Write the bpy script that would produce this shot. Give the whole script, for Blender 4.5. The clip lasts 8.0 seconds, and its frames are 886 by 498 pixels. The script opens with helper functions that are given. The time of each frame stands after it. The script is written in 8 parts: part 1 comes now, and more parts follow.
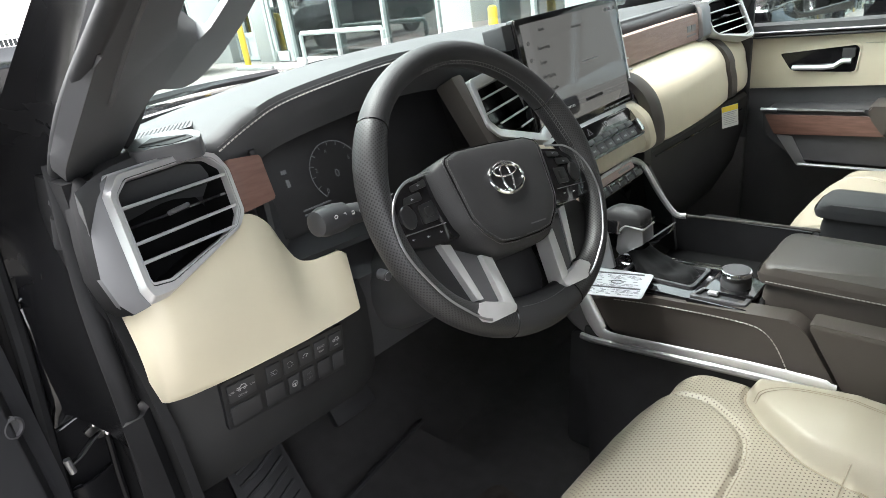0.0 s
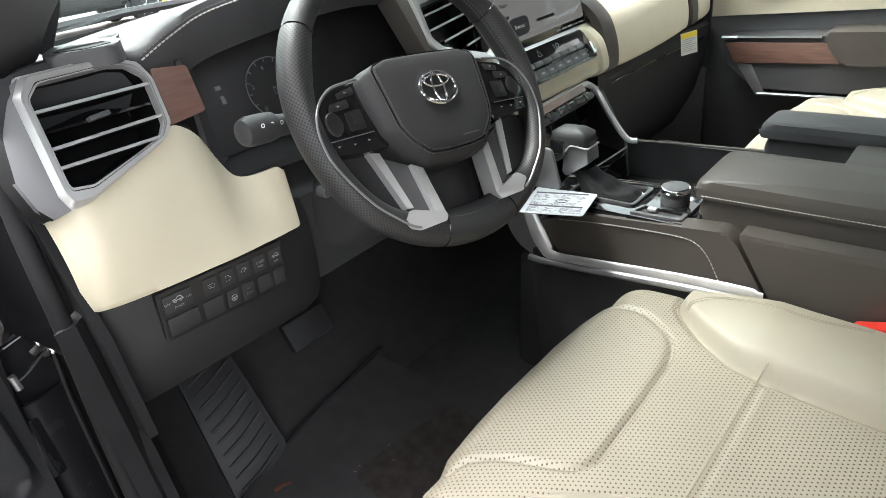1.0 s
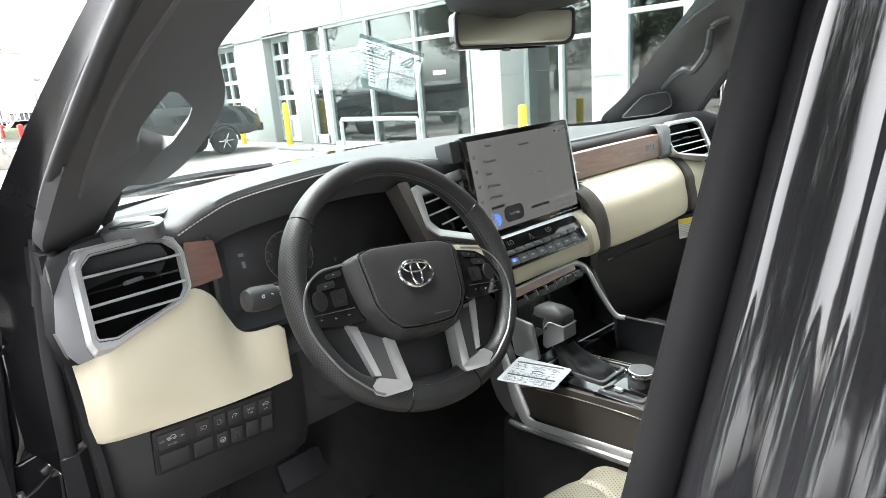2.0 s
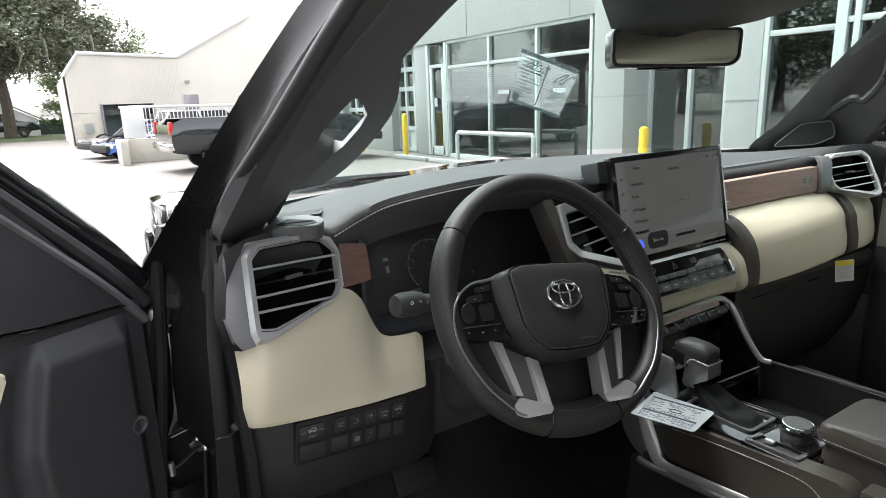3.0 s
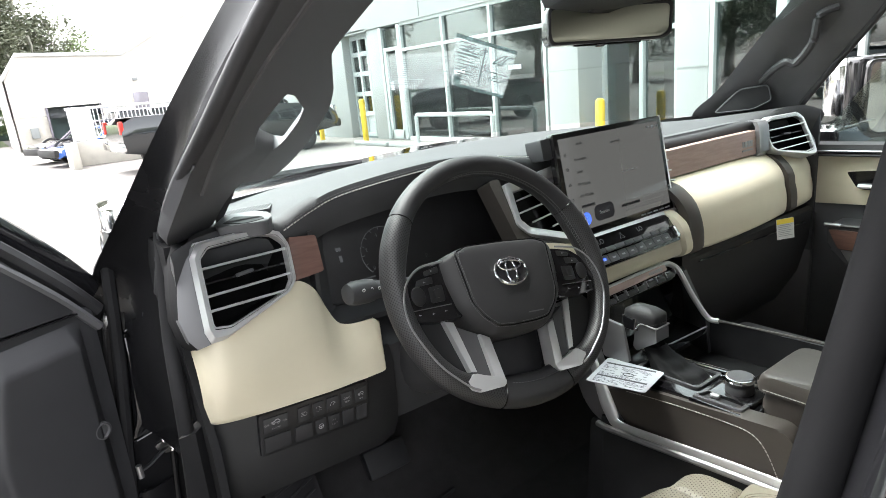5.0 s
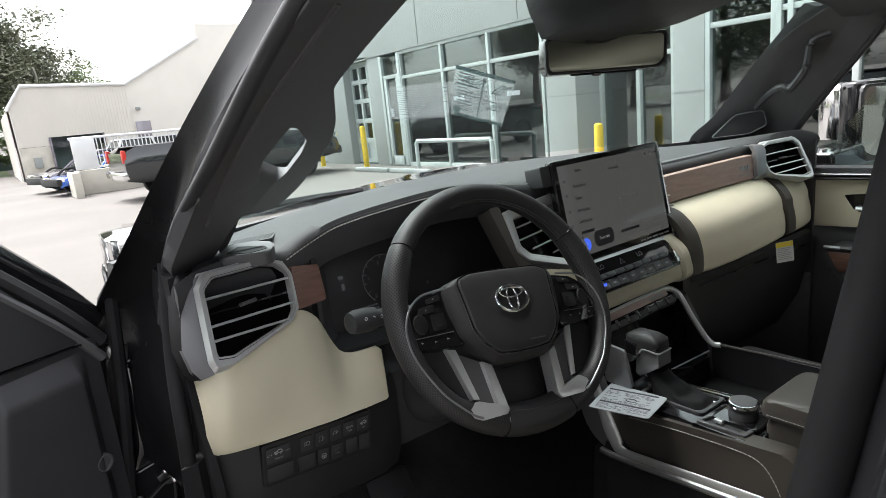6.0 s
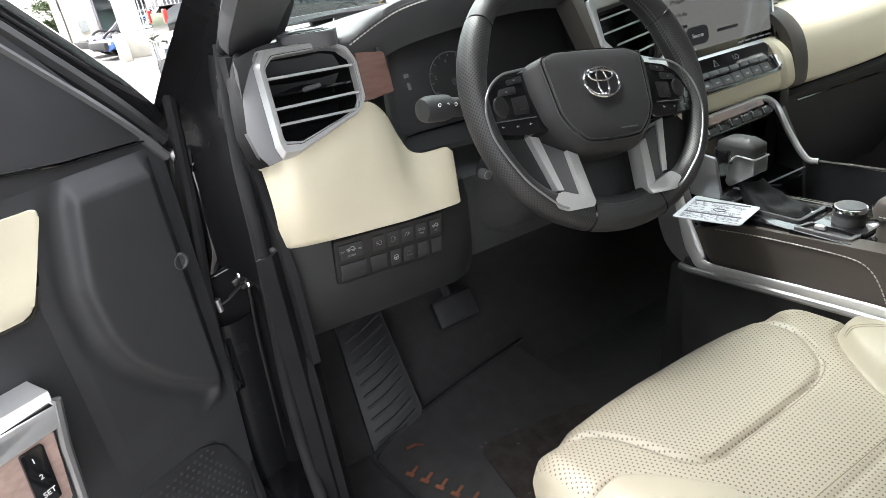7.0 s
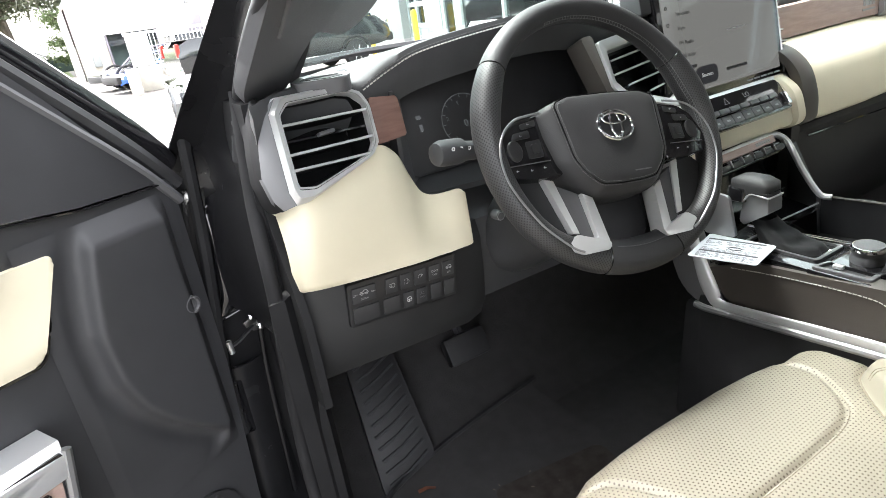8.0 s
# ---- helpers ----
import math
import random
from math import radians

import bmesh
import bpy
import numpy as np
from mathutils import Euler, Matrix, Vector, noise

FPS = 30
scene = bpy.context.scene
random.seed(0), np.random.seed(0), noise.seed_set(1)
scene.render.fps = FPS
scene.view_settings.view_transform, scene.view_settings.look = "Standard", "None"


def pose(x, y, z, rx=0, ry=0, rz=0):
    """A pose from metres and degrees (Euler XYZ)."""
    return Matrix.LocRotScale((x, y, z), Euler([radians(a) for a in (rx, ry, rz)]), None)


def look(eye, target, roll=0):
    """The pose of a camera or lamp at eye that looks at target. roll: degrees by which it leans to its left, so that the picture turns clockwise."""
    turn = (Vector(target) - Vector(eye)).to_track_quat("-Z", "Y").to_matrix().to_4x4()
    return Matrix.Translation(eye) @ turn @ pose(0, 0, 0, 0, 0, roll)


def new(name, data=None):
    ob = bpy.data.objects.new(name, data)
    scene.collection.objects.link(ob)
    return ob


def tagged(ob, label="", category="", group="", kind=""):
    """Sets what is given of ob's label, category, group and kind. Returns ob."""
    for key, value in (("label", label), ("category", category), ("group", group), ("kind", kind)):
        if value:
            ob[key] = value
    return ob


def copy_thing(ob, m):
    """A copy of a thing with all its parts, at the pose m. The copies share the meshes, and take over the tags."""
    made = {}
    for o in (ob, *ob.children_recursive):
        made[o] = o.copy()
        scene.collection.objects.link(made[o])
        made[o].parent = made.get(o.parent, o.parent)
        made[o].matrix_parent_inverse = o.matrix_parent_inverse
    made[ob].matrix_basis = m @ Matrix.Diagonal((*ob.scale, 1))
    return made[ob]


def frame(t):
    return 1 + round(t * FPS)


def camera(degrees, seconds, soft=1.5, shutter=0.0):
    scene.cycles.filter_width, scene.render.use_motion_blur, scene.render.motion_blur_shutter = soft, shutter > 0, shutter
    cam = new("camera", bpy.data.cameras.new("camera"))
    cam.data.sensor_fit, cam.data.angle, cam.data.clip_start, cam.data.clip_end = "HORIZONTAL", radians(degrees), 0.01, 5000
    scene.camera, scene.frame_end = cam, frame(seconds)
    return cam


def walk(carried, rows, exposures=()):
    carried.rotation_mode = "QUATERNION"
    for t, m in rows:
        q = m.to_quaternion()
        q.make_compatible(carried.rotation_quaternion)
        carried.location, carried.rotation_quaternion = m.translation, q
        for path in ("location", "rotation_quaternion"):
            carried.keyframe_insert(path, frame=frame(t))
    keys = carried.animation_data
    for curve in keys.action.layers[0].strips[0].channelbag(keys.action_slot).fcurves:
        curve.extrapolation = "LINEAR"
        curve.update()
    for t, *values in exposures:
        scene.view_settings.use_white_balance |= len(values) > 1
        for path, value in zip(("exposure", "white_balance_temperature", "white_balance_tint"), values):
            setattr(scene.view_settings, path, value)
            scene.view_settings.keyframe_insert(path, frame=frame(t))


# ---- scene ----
cam = camera(72.0, 8.0, 0.75)
PATH = [
    (0, (-0.506, -0.405, 1.526), (0.769, 0.911, 0.724), -7.9),
    (0.4, (-0.499, -0.407, 1.55), (0.816, 0.905, 0.808), -7.0),
    (0.5, (-0.506, -0.412, 1.543), (0.819, 0.898, 0.816), -7.6),
    (0.7, (-0.502, -0.422, 1.522), (0.784, 0.872, 0.703), -7.9),
    (1, (-0.491, -0.459, 1.485), (0.754, 0.779, 0.526), -8.1),
    (1.2, (-0.491, -0.486, 1.488), (0.713, 0.792, 0.531), -8.6),
    (1.5, (-0.481, -0.53, 1.522), (0.805, 0.786, 0.738), -5.2),
    (1.7, (-0.474, -0.564, 1.554), (0.858, 0.785, 0.917), -6.0),
    (2, (-0.481, -0.584, 1.558), (0.815, 0.842, 1.024), -4.5),
    (2.2, (-0.491, -0.576, 1.563), (0.74, 0.92, 1.065), -2.3),
    (3.3, (-0.53, -0.533, 1.556), (0.358, 1.18, 1.031), -6.5),
    (3.5, (-0.535, -0.545, 1.52), (0.247, 1.172, 0.856), -10.7),
    (3.8, (-0.537, -0.556, 1.496), (0.280, 1.076, 0.679), -10.5),
    (4, (-0.519, -0.565, 1.522), (0.417, 1.078, 0.872), -12.0),
    (4.2, (-0.508, -0.566, 1.530), (0.508, 1.011, 0.835), -10.9),
    (4.5, (-0.501, -0.572, 1.541), (0.584, 0.998, 0.944), -9.5),
    (4.7, (-0.509, -0.568, 1.552), (0.584, 1.01, 0.992), -6.9),
    (5.8, (-0.51, -0.571, 1.582), (0.629, 1.007, 1.123), -4.8),
    (6, (-0.513, -0.573, 1.572), (0.619, 1.013, 1.12), -5.8),
    (6.2, (-0.514, -0.565, 1.551), (0.533, 1.076, 1.094), -9.1),
    (6.5, (-0.517, -0.539, 1.483), (0.421, 1.101, 0.825), -10.7),
    (6.8, (-0.527, -0.529, 1.463), (0.359, 1.063, 0.637), -9.9),
    (7, (-0.535, -0.522, 1.469), (0.349, 1.06, 0.623), -8.1),
    (7.2, (-0.533, -0.517, 1.466), (0.356, 1.080, 0.654), -9.3),
    (7.5, (-0.527, -0.512, 1.475), (0.352, 1.111, 0.704), -9.2),
    (8, (-0.534, -0.508, 1.484), (0.361, 1.112, 0.726), -8.5),
]
walk(cam, [(t, look(eye, target, roll)) for t, eye, target, roll in PATH], ((0.0, 3.40), (0.5, 3.50), (1.2, 3.62), (2.2, 3.5), (3.3, 2.38), (3.5, 2.42), (3.8, 3.25), (4.0, 3.45), (4.7, 3.45), (5.8, 2.27), (6.5, 2.42), (7.0, 3.55), (8.0, 3.80)))

# ---- light ----
world = bpy.data.worlds.new("sky")
scene.world = world
world.use_nodes = True
wn, wl = world.node_tree.nodes, world.node_tree.links
wn.clear()
sky = wn.new("ShaderNodeTexSky")
sky.sky_type, sky.sun_disc = "NISHITA", False
sky.sun_elevation, sky.sun_rotation = radians(62), radians(341)
sky.dust_density, sky.air_density = 4.0, 1.0
soft_sky = wn.new("ShaderNodeHueSaturation")
soft_sky.inputs["Saturation"].default_value = 0.16
back = wn.new("ShaderNodeBackground")
back.inputs["Strength"].default_value = 0.15
wout = wn.new("ShaderNodeOutputWorld")
wl.new(sky.outputs[0], soft_sky.inputs["Color"])
wl.new(soft_sky.outputs[0], back.inputs["Color"])
wl.new(back.outputs[0], wout.inputs["Surface"])
sun_data = bpy.data.lights.new("sun", "SUN")
sun_data.energy, sun_data.angle, sun_data.color = 0.75, radians(30), (1.0, 0.985, 0.96)
sun = new("sun", sun_data)
sun.matrix_world = look((-0.7, 2.0, 4.0), (0, 0, 0))

# ---- materials ----
def mat(name, base, rough=0.5, metal=0.0, var=0.12, scale=6.0, fine=180.0, bump=0.15, depth=0.0006, coat=0.0,
        pattern="noise", stretch=(1, 1, 1), tint=None, spec=0.5):
    """A surface with two scales of variation: slow patches and fine grain."""
    m = bpy.data.materials.new(name)
    m.use_nodes = True
    n, l = m.node_tree.nodes, m.node_tree.links
    b = n["Principled BSDF"]
    b.inputs["Metallic"].default_value = metal
    b.inputs["Coat Weight"].default_value = coat
    b.inputs["Coat Roughness"].default_value = 0.04
    b.inputs["Specular IOR Level"].default_value = spec
    co = n.new("ShaderNodeTexCoord")
    mp = n.new("ShaderNodeMapping")
    mp.inputs["Scale"].default_value = stretch
    l.new(co.outputs["Object"], mp.inputs["Vector"])
    slow = n.new("ShaderNodeTexNoise")
    slow.inputs["Scale"].default_value, slow.inputs["Detail"].default_value = scale, 5.0
    l.new(mp.outputs[0], slow.inputs["Vector"])
    if pattern == "leather":
        grain = n.new("ShaderNodeTexVoronoi")
        grain.feature = "DISTANCE_TO_EDGE"
        grain.inputs["Scale"].default_value = fine
        grain_out = grain.outputs["Distance"]
    else:
        grain = n.new("ShaderNodeTexNoise")
        grain.inputs["Scale"].default_value, grain.inputs["Detail"].default_value = fine, 3.0
        grain_out = grain.outputs[0]
    l.new(mp.outputs[0], grain.inputs["Vector"])
    ramp = n.new("ShaderNodeValToRGB")
    other = tint or [c * (1 - var) for c in base]
    ramp.color_ramp.elements[0].position, ramp.color_ramp.elements[1].position = 0.3, 0.7
    ramp.color_ramp.elements[0].color = (*other, 1)
    ramp.color_ramp.elements[1].color = (*[min(1, c * (1 + var * 0.5)) for c in base], 1)
    l.new(slow.outputs[0], ramp.inputs[0])
    l.new(ramp.outputs[0], b.inputs["Base Color"])
    rr = n.new("ShaderNodeMapRange")
    wob = 0.02 if metal else 0.06
    rr.inputs[3].default_value, rr.inputs[4].default_value = max(0.02, rough - wob), min(1, rough + wob)
    l.new(slow.outputs[0], rr.inputs[0])
    l.new(rr.outputs[0], b.inputs["Roughness"])
    if bump:
        bp = n.new("ShaderNodeBump")
        bp.inputs["Strength"].default_value, bp.inputs["Distance"].default_value = bump, depth
        l.new(grain_out, bp.inputs["Height"])
        l.new(bp.outputs[0], b.inputs["Normal"])
    return m


def perforate(m, pitch, hole, dark, axes=("X", "Y"), stagger=True, source="Object"):
    """Rows of small punched holes in a leather material."""
    n, l = m.node_tree.nodes, m.node_tree.links
    b = n["Principled BSDF"]
    co = next(k for k in n if k.type == "TEX_COORD")
    sp = n.new("ShaderNodeSeparateXYZ")
    l.new(co.outputs[source], sp.inputs[0])

    def op(kind, a, c=None):
        k = n.new("ShaderNodeMath")
        k.operation = kind
        for i, v in enumerate((a, c)):
            if v is None:
                continue
            if isinstance(v, (int, float)):
                k.inputs[i].default_value = v
            else:
                l.new(v, k.inputs[i])
        return k.outputs[0]
    u = op("DIVIDE", sp.outputs[axes[0]], pitch[0])
    v = op("DIVIDE", sp.outputs[axes[1]], pitch[1])
    if stagger:
        u = op("ADD", u, op("MULTIPLY", op("MODULO", op("FLOOR", v), 2.0), 0.5))
    du = op("MULTIPLY", op("SUBTRACT", op("FRACT", op("ADD", u, 1000.0)), 0.5), pitch[0])
    dv = op("MULTIPLY", op("SUBTRACT", op("FRACT", op("ADD", v, 1000.0)), 0.5), pitch[1])
    far = op("SQRT", op("ADD", op("MULTIPLY", du, du), op("MULTIPLY", dv, dv)))
    inside = op("LESS_THAN", far, hole)
    mix = n.new("ShaderNodeMixRGB")
    old = b.inputs["Base Color"].links[0].from_socket
    l.new(inside, mix.inputs[0])
    l.new(old, mix.inputs[1])
    mix.inputs[2].default_value = (*dark, 1)
    l.new(mix.outputs[0], b.inputs["Base Color"])
    return m


def clear(name, tint, gloss=0.06, rough=0.0, body=None, amount=0.0, lit_through=False):
    """A thin pane: it lets light straight through and mirrors a little of it."""
    m = bpy.data.materials.new(name)
    m.use_nodes = True
    n, l = m.node_tree.nodes, m.node_tree.links
    n.clear()
    t, g, x, o = (n.new(k) for k in ("ShaderNodeBsdfTransparent", "ShaderNodeBsdfGlossy", "ShaderNodeMixShader", "ShaderNodeOutputMaterial"))
    t.inputs[0].default_value = (*tint, 1)
    g.inputs["Roughness"].default_value = rough
    x.inputs[0].default_value = gloss
    l.new(t.outputs[0], x.inputs[1])
    l.new(g.outputs[0], x.inputs[2])
    last = x.outputs[0]
    if body:
        d, y = n.new("ShaderNodeBsdfTranslucent" if lit_through else "ShaderNodeBsdfDiffuse"), n.new("ShaderNodeMixShader")
        d.inputs[0].default_value = (*body, 1)
        y.inputs[0].default_value = amount
        l.new(last, y.inputs[1])
        l.new(d.outputs[0], y.inputs[2])
        last = y.outputs[0]
    l.new(last, o.inputs[0])
    return m


def glow(name, color, strength, gloss=0.15, body=0.06):
    m = bpy.data.materials.new(name)
    m.use_nodes = True
    b = m.node_tree.nodes["Principled BSDF"]
    b.inputs["Base Color"].default_value = (*[c * body for c in color], 1)
    b.inputs["Roughness"].default_value = gloss
    b.inputs["Emission Color"].default_value = (*color, 1)
    b.inputs["Emission Strength"].default_value = strength
    return m


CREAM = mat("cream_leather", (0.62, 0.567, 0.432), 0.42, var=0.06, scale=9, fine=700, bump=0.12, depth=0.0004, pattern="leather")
# Seat cream is darkened below the dash cream; colour makes up for excess light.
CREAM_SEAT = mat("dimmed_cream_seat_leather", (0.240, 0.216, 0.168), 0.5, var=0.07, scale=11, fine=650, bump=0.2, depth=0.0005, pattern="leather")
CREAM_PERF = perforate(mat("dimmed_cream_perforated_leather", (0.240, 0.216, 0.168), 0.52, var=0.06, scale=11, fine=650, bump=0.2, depth=0.0005,
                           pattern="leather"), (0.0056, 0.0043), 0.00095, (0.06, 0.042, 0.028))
DASH = mat("soft_black_plastic", (0.044, 0.0445, 0.047), 0.52, var=0.2, scale=14, fine=900, bump=0.25, depth=0.0003, pattern="leather")
PAD = mat("dark_grey_stitched_pad", (0.060, 0.061, 0.063), 0.66, spec=0.16, var=0.15, scale=10, fine=650, bump=0.3, depth=0.0005, pattern="leather")
CARPET = mat("black_carpet", (0.058, 0.056, 0.056), 0.95, var=0.2, scale=30, fine=1500, bump=0.9, depth=0.003)
MATRUB = mat("carpeted_floor_mat", (0.052, 0.044, 0.039), 0.95, var=0.5, scale=50, fine=1400, bump=1.0, depth=0.004, tint=(0.034, 0.024, 0.018))
RUBBER = mat("black_rubber", (0.026, 0.026, 0.028), 0.55, var=0.3, scale=20, fine=400, bump=0.1)
HARD = mat("hard_charcoal_plastic", (0.082, 0.082, 0.086), 0.5, var=0.15, scale=12, fine=1100, bump=0.35, depth=0.0003, pattern="leather")
BROWN = mat("grey_brown_leather", (0.058, 0.051, 0.045), 0.45, var=0.12, scale=10, fine=600, bump=0.25, depth=0.0004, pattern="leather")
RIM = mat("black_smooth_leather", (0.032, 0.032, 0.0335), 0.56, spec=0.32, var=0.15, scale=16, fine=560, bump=0.5, depth=0.0005, pattern="leather")
RIMP = perforate(mat("black_perforated_leather", (0.034, 0.034, 0.0355), 0.5, var=0.15, scale=16, fine=800, bump=0.3, depth=0.0003,
                     pattern="leather"), (0.0042, 0.0021), 0.00085, (0.003, 0.003, 0.003), ("X", "Y"), source="UV")
SILVER = mat("satin_silver_paint", (0.62, 0.62, 0.625), 0.31, metal=0.6, var=0.015, scale=4, fine=1500, bump=0)
DKSILVER = mat("dark_satin_silver", (0.30, 0.30, 0.305), 0.32, metal=0.75, var=0.02, scale=4, fine=1500, bump=0)
STEEL = mat("oily_dark_steel", (0.10, 0.10, 0.10), 0.32, metal=0.9, var=0.3, scale=60, fine=400, bump=0.1)
# Silver paint darkened so that the vent flank carries its shade in colour.
DIM_SILVER = mat("dimmed_satin_silver", (0.135, 0.135, 0.14), 0.5, metal=0.2, spec=0.25, var=0.03, scale=4, fine=1500, bump=0)
CHROME = mat("bright_chrome", (0.8, 0.8, 0.82), 0.08, metal=1.0, var=0.03, scale=30, bump=0)
PIANO = mat("gloss_black_plastic", (0.008, 0.008, 0.009), 0.1, var=0.2, scale=30, fine=300, bump=0.0, coat=0.5)
KEYBLACK = mat("satin_black_keys", (0.014, 0.014, 0.015), 0.38, var=0.1, scale=30, fine=600, bump=0.05)
PAINT = mat("black_car_paint", (0.008, 0.008, 0.009), 0.04, var=0.3, scale=8, fine=60, bump=0.01, coat=0.25)
# Near-zero albedo puts the shade inside vents into the colour.
DUCT = mat("shade_black_vent_plastic", (0.006, 0.006, 0.0065), 0.6, spec=0.15, var=0.2, scale=20, fine=300, bump=0.1)
# Door seal copy darkened to hold back the light the post catches.
POST_SEAL = mat("darkened_post_seal", (0.006, 0.006, 0.0065), 0.75, spec=0.08, var=0.25, scale=20, fine=300, bump=0.1)
SEAL = mat("soft_black_door_seal", (0.014, 0.014, 0.015), 0.7, spec=0.14, var=0.25, scale=20, fine=300, bump=0.1)
EDGE_PAINT = mat("satin_black_body_edge", (0.011, 0.011, 0.012), 0.26, spec=0.14, var=0.25, scale=10, fine=80, bump=0.03)
# Same veneer twice: this darker copy puts the block's shade into its colour.
DIM_WOOD = mat("dimmed_walnut", (0.175, 0.098, 0.080), 0.36, coat=0.15, var=0.18, scale=22, fine=260, bump=0.5, depth=0.0006, stretch=(1, 8, 8), tint=(0.130, 0.070, 0.056))
# Paler copy; sky sheen on the long strip is painted into its colour.
WOOD = mat("sheen_pale_walnut", (0.39, 0.28, 0.245), 0.34, coat=0.15, var=0.18, scale=22, fine=260, bump=0.5, depth=0.0006, stretch=(1, 8, 8), tint=(0.33, 0.228, 0.198))
# Walnut copy darkened to paint shade onto the strongly lit passenger door.
SHADED_WOOD = mat("shaded_walnut", (0.120, 0.066, 0.050), 0.42, var=0.18, scale=22, fine=260, bump=0.4, depth=0.0006, stretch=(8, 1, 8), tint=(0.085, 0.045, 0.034))
LOWER = mat("grained_black_plastic", (0.020, 0.0202, 0.021), 0.55, spec=0.35, var=0.2, scale=14, fine=900, bump=0.3, depth=0.0003, pattern="leather")
WHITE_INK = mat("white_print", (0.75, 0.75, 0.74), 0.6, var=0.03, bump=0)
SWITCH_INK = mat("dim_white_print", (0.36, 0.36, 0.36), 0.6, var=0.05, bump=0)
GREY_INK = mat("grey_print", (0.30, 0.31, 0.32), 0.6, var=0.03, bump=0)
DARK_INK = mat("dark_print", (0.03, 0.03, 0.035), 0.6, var=0.03, bump=0)
PAPER = mat("white_card", (0.36, 0.375, 0.40), 0.6, var=0.04, scale=40, fine=300, bump=0.05)
YELLOW = mat("yellow_warning_print", (0.75, 0.58, 0.05), 0.6, var=0.05, bump=0)
RED = mat("red_plastic", (0.55, 0.03, 0.02), 0.35, var=0.08, bump=0.05)
ORANGE = mat("orange_embroidery", (0.22, 0.085, 0.045), 0.8, var=0.2, fine=900, bump=0.6)
THREAD = mat("pale_thread", (0.42, 0.41, 0.38), 0.8, var=0.15, fine=900, bump=0.3)
DIM_THREAD = mat("dark_grey_thread", (0.11, 0.11, 0.11), 0.8, var=0.15, fine=900, bump=0.3)
SEAM = mat("shadowy_seam_thread", (0.22, 0.19, 0.14), 0.8, var=0.15, fine=900, bump=0.3)
GLASS = clear("windscreen_glass", (0.87, 0.93, 0.915), 0.06)
SIDEGLASS = clear("side_window_glass", (0.74, 0.80, 0.78), 0.06)
# Olive base colour and blur paint the reflection this glass shows.
MIRROR = mat("olive_painted_mirror", (0.30, 0.31, 0.25), 0.28, metal=1.0, var=0.0, bump=0)
TRUE_MIRROR = mat("mirror_glass", (0.55, 0.56, 0.56), 0.01, metal=1.0, var=0.0, bump=0)
SCREEN = glow("lit_grey_display", (0.37, 0.37, 0.355), 0.036, 0.03)
SCREEN_DK = glow("dark_display_button", (0.02, 0.02, 0.022), 0.1, 0.1)
BLUE = glow("blue_display_button", (0.05, 0.12, 0.75), 0.25, 0.1)
DIAL = glow("pale_dial_light", (0.75, 0.8, 0.85), 0.009, 0.3)
STICKER = clear("backlit_paper_sheet", (0.80, 0.84, 0.84), 0.02, body=(0.50, 0.54, 0.54), amount=0.08, lit_through=True)
FAINT = clear("faint_clear_sheet", (0.90, 0.92, 0.92), 0.02, body=(0.5, 0.54, 0.54), amount=0.05, lit_through=True)
FAINT_INK = clear("faint_backlit_print", (0.66, 0.70, 0.70), 0.02, body=(0.3, 0.33, 0.33), amount=0.2, lit_through=True)
STICKER_INK = clear("backlit_print", (0.38, 0.42, 0.42), 0.02, body=(0.16, 0.2, 0.2), amount=0.25, lit_through=True)

# ---- tools ----
ORIGIN = {}


def thing(name, label, category, at=(0, 0, 0), group="", kind="", m=None):
    ob = new(name)
    ob.empty_display_size = 0.05
    ob.matrix_world = m or Matrix.Translation(at)
    ORIGIN[ob.name] = Vector((0, 0, 0)) if m else Vector(at)
    return tagged(ob, label, category, group, kind)


def part(name, bm, material, parent=None, label="", angle=35, smooth=True):
    """Links a bmesh, given in the place's own coordinates, as one mesh object."""
    org = ORIGIN.get(parent.name, Vector((0, 0, 0))) if parent else Vector((0, 0, 0))
    bmesh.ops.recalc_face_normals(bm, faces=bm.faces)
    bmesh.ops.translate(bm, verts=bm.verts, vec=-org)
    me = bpy.data.meshes.new(name)
    bm.to_mesh(me)
    bm.free()
    for k in (material if isinstance(material, (list, tuple)) else [material]):
        me.materials.append(k)
    if smooth:
        me.shade_smooth()
        me.set_sharp_from_angle(angle=radians(angle))
    ob = new(name, me)
    if parent:
        ob.parent = parent
        ORIGIN[ob.name] = org
        if parent.data is None:
            pass
    if label:
        ob["label"] = label
    return ob


def solo(name, bm, material, label, category, kind="", group="", angle=35):
    return tagged(part(name, bm, material, None, "", angle), label, category, group, kind)


class Fr:
    """A flat working frame: origin, right, up and the outward normal."""

    def __init__(self, o, x, y):
        self.o, self.x = Vector(o), Vector(x).normalized()
        y = Vector(y)
        self.y = (y - self.x * y.dot(self.x)).normalized()
        self.n = self.x.cross(self.y)

    def __call__(self, u, v, w=0.0):
        return self.o + self.x * u + self.y * v + self.n * w

    def matrix(self, u=0, v=0, w=0):
        p = self(u, v, w)
        return Matrix(((self.x.x, self.y.x, self.n.x, p.x), (self.x.y, self.y.y, self.n.y, p.y), (self.x.z, self.y.z, self.n.z, p.z), (0, 0, 0, 1)))


